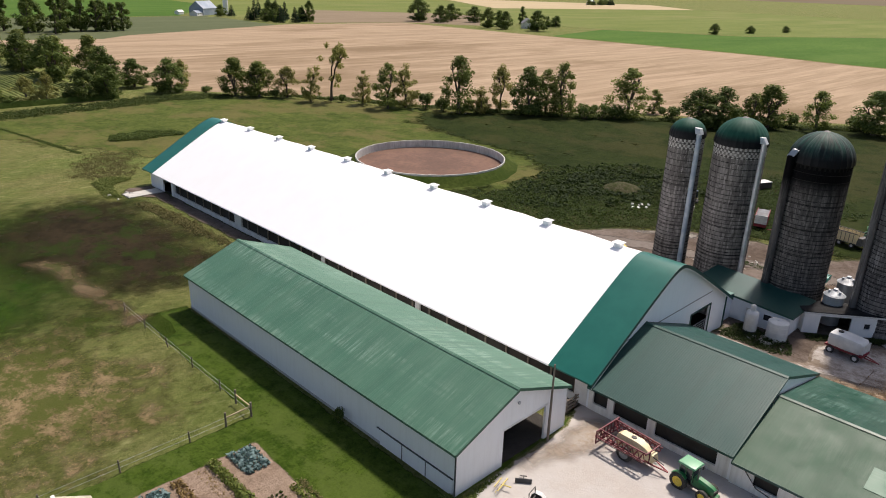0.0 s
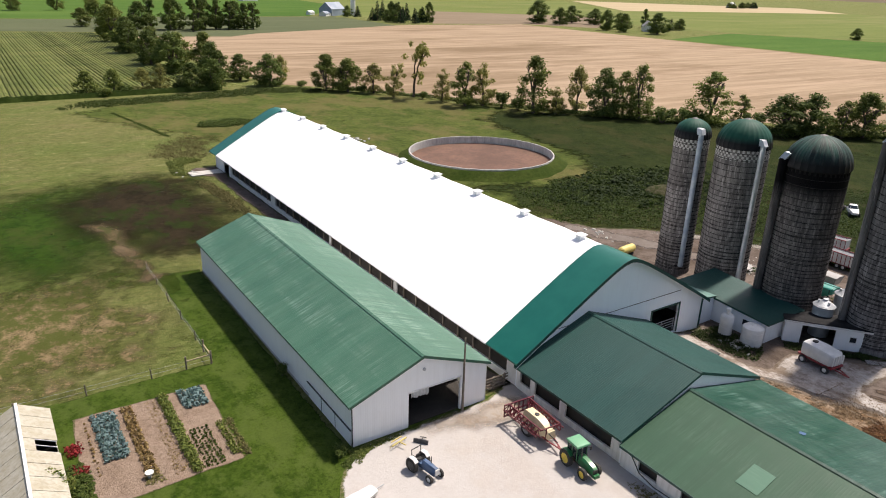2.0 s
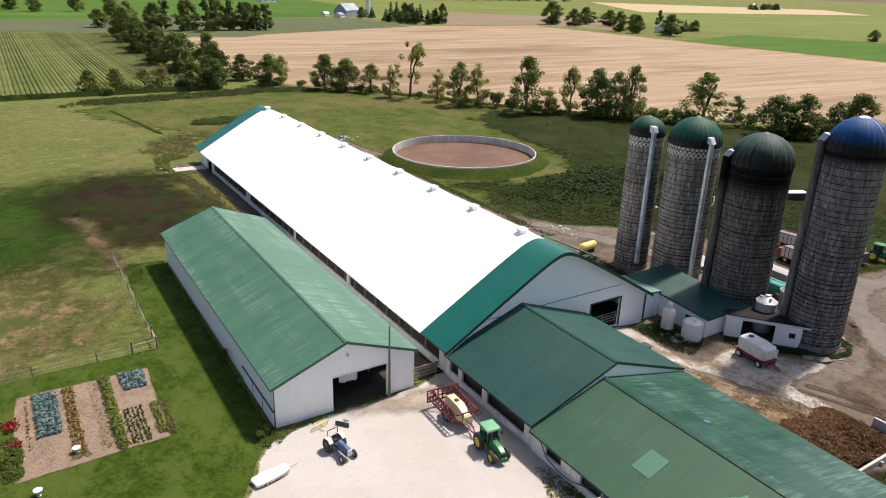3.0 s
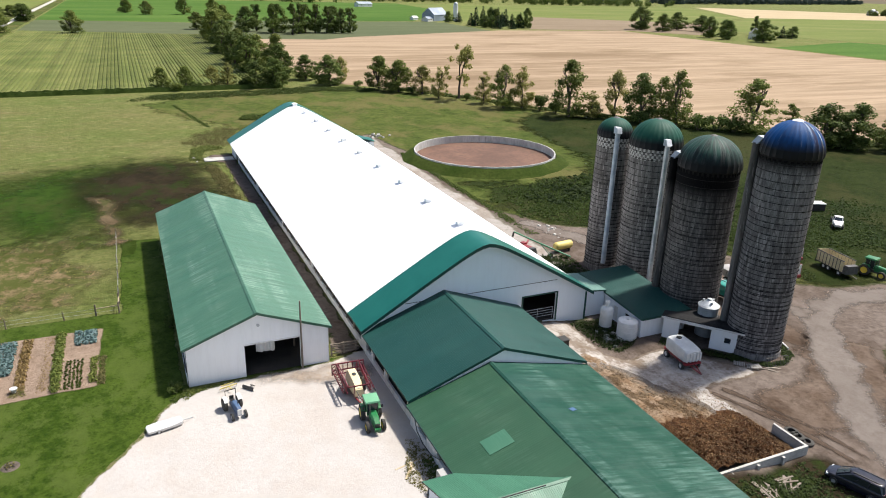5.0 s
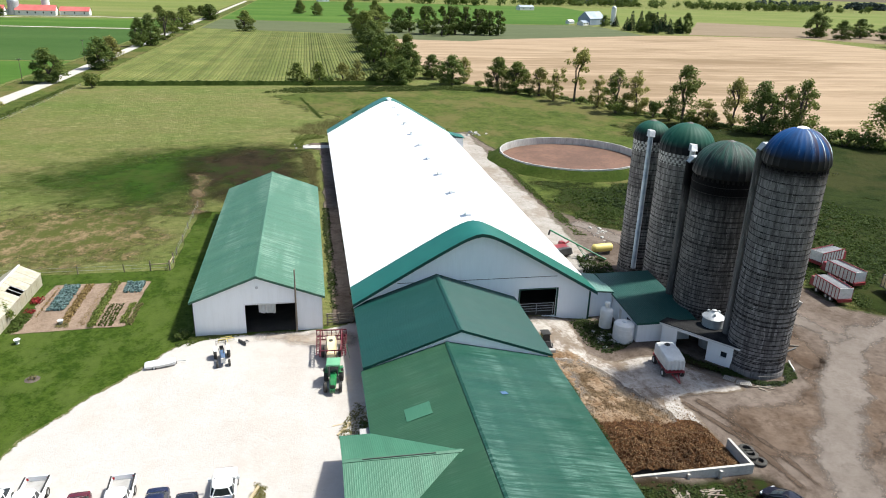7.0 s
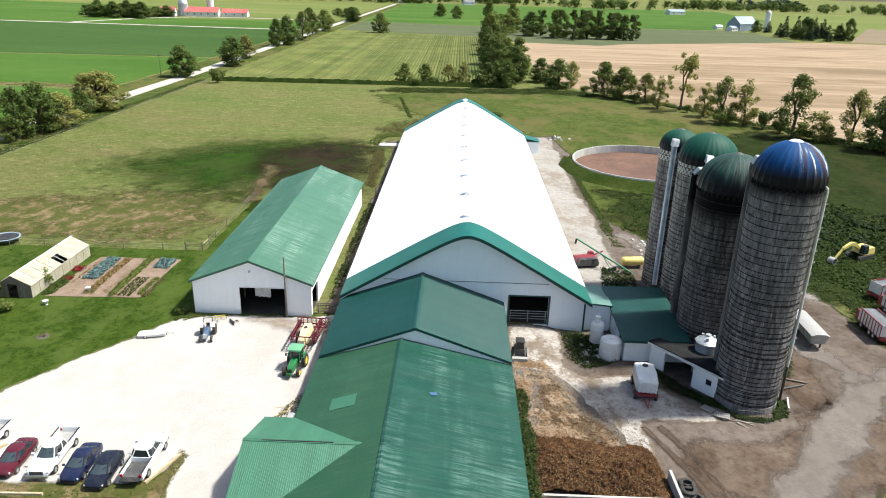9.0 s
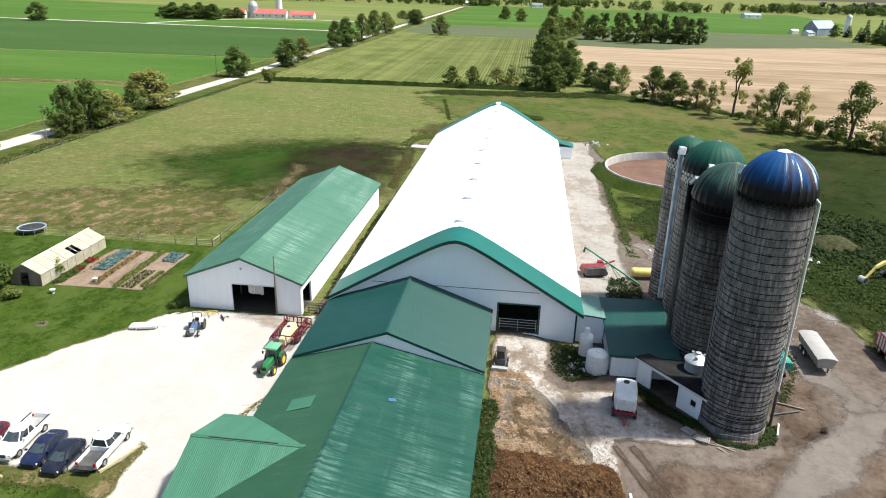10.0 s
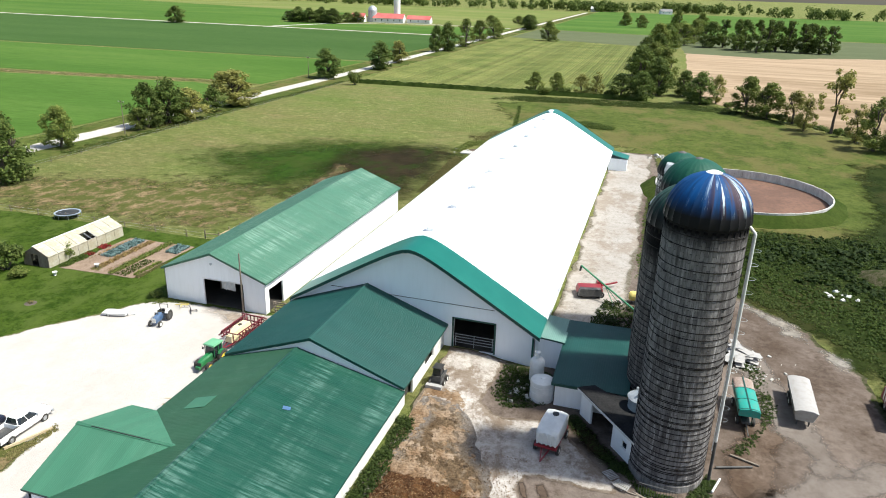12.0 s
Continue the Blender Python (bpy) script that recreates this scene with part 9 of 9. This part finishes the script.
pallet(at(92.9, 13.9, -38, 0.11), "pale slatted pallet lying by the silo foot")
pallet(at(92.0, 15.0, -46, 0.11), "second pale pallet beside the feed room")
pallet(at(93.1, 13.7, -20, 0.245), "pale slatted pallet stacked askew on another")
board_pile(94.6, 12.9, -35, 4, "grey boards by the silo foot", 3)
board_pile(49.6, 11.0, 30, 4, "broken wood scraps on the gravel", 4, m_lumber)
board_pile(51.0, 6.9, 80, 5, "short offcuts beside the entrance wing", 5)
for i, (x, y, t, L) in enumerate(((41.3, 1.5, 68, 4.2), (25.8, 3.0, 60, 2.2), (30, -2.3, 2, 6.0))):
    lg = thing("parking_log", "pale squared log marking the parking edge", "log", "parking logs", m=at(x, y, t, 0.1))
    part("timber", Geo().box(-L / 2, L / 2, -0.12, 0.12, 0, 0.2, 0.02, 0.02), m_lumber, lg)
weeds("parking_weeds", "dry weeds at the parking edge", [(40.6, -0.8), (42.4, -2.2), (42.8, 3.4), (41.7, 4.2), (41.5, 1)], 700, m_leaf_tall, 0.25, 21, 0.08, 0.4)
weeds("yard_scrub", "dry scrub and weeds beside the wing wall", [(50.6, 15), (51.9, 15), (51.9, 6.6), (49.4, 6.6), (48.6, 9.5), (49.6, 12)], 420, m_leaf_tall, 0.35, 22, 0.09, 0.4)
weeds("wall_scrub", "dark green weeds against the wing wall", [(50.9, 14), (51.95, 14), (51.95, 6.6), (50.6, 6.6)], 120, m_leaf_dark, 0.6, 23, 0.15)
weeds("parking_grass", "rough grass strip beyond the parked cars", [(22, -1.5), (40, -1.2), (41.5, -4), (22, -5)], 900, m_leaf_weed, 0.14, 24, 0.08, 0.8)


def rubble(x, y, spread, n, label, seed, mat=None, size=0.35):
    rng = random.Random(seed)
    h = thing("rubble_heap", label, "rubble", m=at(x, y))
    for i in range(n):
        s = rng.uniform(0.4, 1.0) * size
        g = Geo().box(-s, s, -s * 0.7, s * 0.7, 0, s * 0.9, s * rng.uniform(0.1, 0.35), s * rng.uniform(0.1, 0.3))
        part("block", g.put(Matrix.Translation((rng.gauss(0, spread), rng.gauss(0, spread), 0)) @ pose(0, 0, 0, rng.uniform(-20, 20), rng.uniform(-20, 20), rng.uniform(0, 360))), mat or m_foundation, h)


rubble(94.0, 147.5, 1.6, 16, "pale broken concrete heap at the track's end", 1, None, 0.6)
rubble(81.3, 25.6, 0.9, 14, "broken concrete slabs among the weeds", 2, None, 0.4)
rubble(120.3, 66.4, 1.1, 12, "white scrap metal lying in the meadow", 3, m_white_panel, 0.45)
rubble(97.0, 62.5, 1.6, 12, "pale stones beside the track", 4, None, 0.35)
rubble(105.3, 40.5, 1.9, 46, "broken pale rubble behind the silos", 6, None, 0.24)
rubble(46, 130, 1.2, 8, "pale concrete pieces by the barn's apron", 7, None, 0.5)
rubble(77.4, 29.3, 0.4, 4, "loose bricks by the barn door", 8, None, 0.2)


def dirt_mound(x, y, r, H, label):
    h = Geo()
    n = 18
    for j in range(6):
        for i in range(n):
            a, k = 6.283 * i / n, 1 - j / 5.5
            rr = r * k * (1 + 0.2 * noise.noise((math.cos(a) * 2 + x, math.sin(a) * 2, j * 0.3)))
            h.v.append((x + rr * math.cos(a), y + rr * math.sin(a), land(x, y) - 0.1 + H * (1 - k * k)))
    for j in range(5):
        for i in range(n):
            h.f.append((j * n + i, j * n + (i + 1) % n, (j + 1) * n + (i + 1) % n, (j + 1) * n + i))
    h.f.append(tuple(range(5 * n, 6 * n)))
    tagged(part("dirt_mound", h, m_yard), label, "mound")


dirt_mound(128.5, 75.5, 4.2, 1.5, "low brown dirt mound in the meadow")


def slab_apron():
    g = Geo().box(45.5, 52.0, 128.2, 131.4, -0.6, -0.18)
    tagged(part("barn_slab", g, m_foundation), "pale concrete slab at the barn's side door", "slab", kind="structure")


slab_apron()


def cattle_pen():
    """Timber rails between the shed and the barn."""
    h = thing("pen_gate", "weathered timber pen rails between shed and barn", "gate")
    for x in (48.6, 50.0, 51.4):
        part("post", Geo().box(x - 0.08, x + 0.08, 32.3, 32.46, -0.6, 1.1), m_wood, h)
    for z in (-0.1, 0.3, 0.7, 1.0):
        part("rail", Geo().box(48.4, 51.7, 32.2, 32.28, z, z + 0.12), m_wood, h)


cattle_pen()


def pipe_run():
    h = thing("drain_pipe", "black drain hose hanging along the wing wall", "hose")
    pts = [(51.9, 15.8, 1.6), (51.75, 14.6, 0.5), (51.7, 13.0, 0.2), (51.72, 11.2, 0.3), (51.8, 9.6, 0.9), (51.9, 8.6, 1.5)]
    g = Geo()
    for a, b in zip(pts, pts[1:]):
        g.cyl(a, b, 0.045, n=7)
    part("hose", g, m_black, h)


pipe_run()


def window_box():
    h = thing("air_unit", "grey metal unit on the wing wall", "unit", m=pose(51.2, 7.2, 1.0))
    part("case", Geo().box(-0.55, 0.55, -0.5, 0.5, -1.4, 0.6, 0.03, 0.03), m_grey_panel, h)


window_box()


# ---- far farms ----
def far_building(name, label, x, y, L, W, eave, ridge, turn, wall_mat, roof_mat, windows=0):
    h = thing(name, label, "building", m=pose(x, y, land(x, y), 0, 0, turn))
    g = Geo().box(-L / 2, L / 2, -W / 2, W / 2, 0, eave)
    g.hexa([(-L / 2, -W / 2, eave), (-L / 2, W / 2, eave), (-L / 2, 0, ridge)], [(L / 2, -W / 2, eave), (L / 2, W / 2, eave), (L / 2, 0, ridge)])
    part("wall", g, wall_mat, h)
    for s in (-1, 1):
        part("roof", slab(Geo(), [(-L / 2 - 0.4, s * (W / 2 + 0.4), eave - 0.1), (L / 2 + 0.4, s * (W / 2 + 0.4), eave - 0.1), (L / 2 + 0.4, 0, ridge + 0.25), (-L / 2 - 0.4, 0, ridge + 0.25)], 0.2), roof_mat, h)
    for i in range(windows):
        xx = -L / 2 + L * (i + 0.5) / windows
        part("window", Geo().box(xx - 0.6, xx + 0.6, -W / 2 - 0.04, -W / 2 + 0.1, eave * 0.4, eave * 0.75), m_glass, h)
    return h


far_building("dairy_farm_barn", "long white barn with a red roof far away", -203, 711, 34, 14, 4.5, 9, 6, m_plain_white, m_red_roof, 5)
far_building("dairy_farm_wing", "white farm wing with a red roof", -224, 722, 26, 12, 4.5, 8.5, 96, m_plain_white, m_red_roof, 2)
far_building("dairy_farm_shed", "low white shed with a red roof", -172, 722, 26, 12, 4, 7.5, 4, m_plain_white, m_red_roof, 3)
far_building("dairy_farm_house", "white far farmhouse with a red roof", -232, 694, 14, 12, 5, 9, 10, m_plain_white, m_red_roof, 2)


def far_silo(x, y, r, H, mat, label):
    h = thing("far_silo", label, "silo", m=at(x, y))
    part("shaft", Geo().lathe([(r, 0), (r, H)], 20), mat, h)
    part("dome", Geo().lathe([(r, H), (r * 0.8, H + r * 0.6), (r * 0.3, H + r * 0.95), (0.01, H + r)], 20), m_galv, h)


sheet("farm_drive", strip([(-262, 561), (-240, 640), (-205, 690), (-150, 700), (-62, 690)], 7), 0.1, m_road, "pale gravel drive of the distant farm", "lane", 1.0, 0.4, 6)
far_silo(-196, 716, 3.6, 24, m_plain_white, "tall pale tower silo at the distant farm")
far_silo(-222, 709, 5.0, 12, m_galv, "squat galvanised bin at the distant farm")
far_building("blue_barn", "distant blue-grey roofed barn among trees", 366, 742, 30, 16, 7, 14, 35, m_blue_roof, m_blue_roof, 0)
far_building("white_farm_shed", "low white shed beside the distant barn", 352, 728, 18, 8, 3, 5, 40, m_plain_white, m_blue_roof, 3)
far_building("small_white_shed", "small white shed at the field edge", 346, 757, 10, 5, 2.6, 4.2, 35, m_plain_white, m_plain_white, 0)
far_silo(392, 742, 2.8, 18, m_plain_white, "pale tower silo at the distant farm")
far_building("far_house", "distant farmhouse with grey roof and white walls", 568, 462, 14, 10, 5, 9.5, 50, m_plain_white, m_grey_roof, 4)
far_building("far_barn", "distant white barn behind a hedge", 1612, 1105, 44, 18, 7, 13, 30, m_plain_white, m_plain_white, 0)
far_building("village_house", "small distant white house", -50, 1395, 16, 10, 5, 9, 0, m_plain_white, m_plain_white, 2)
far_building("village_barn", "small distant white barn", 80, 1380, 22, 10, 5, 9, 20, m_plain_white, m_grey_roof, 2)
far_building("north_shed", "distant white shed among trees", 420, 1180, 30, 12, 5, 8, 20, m_plain_white, m_blue_roof, 2)
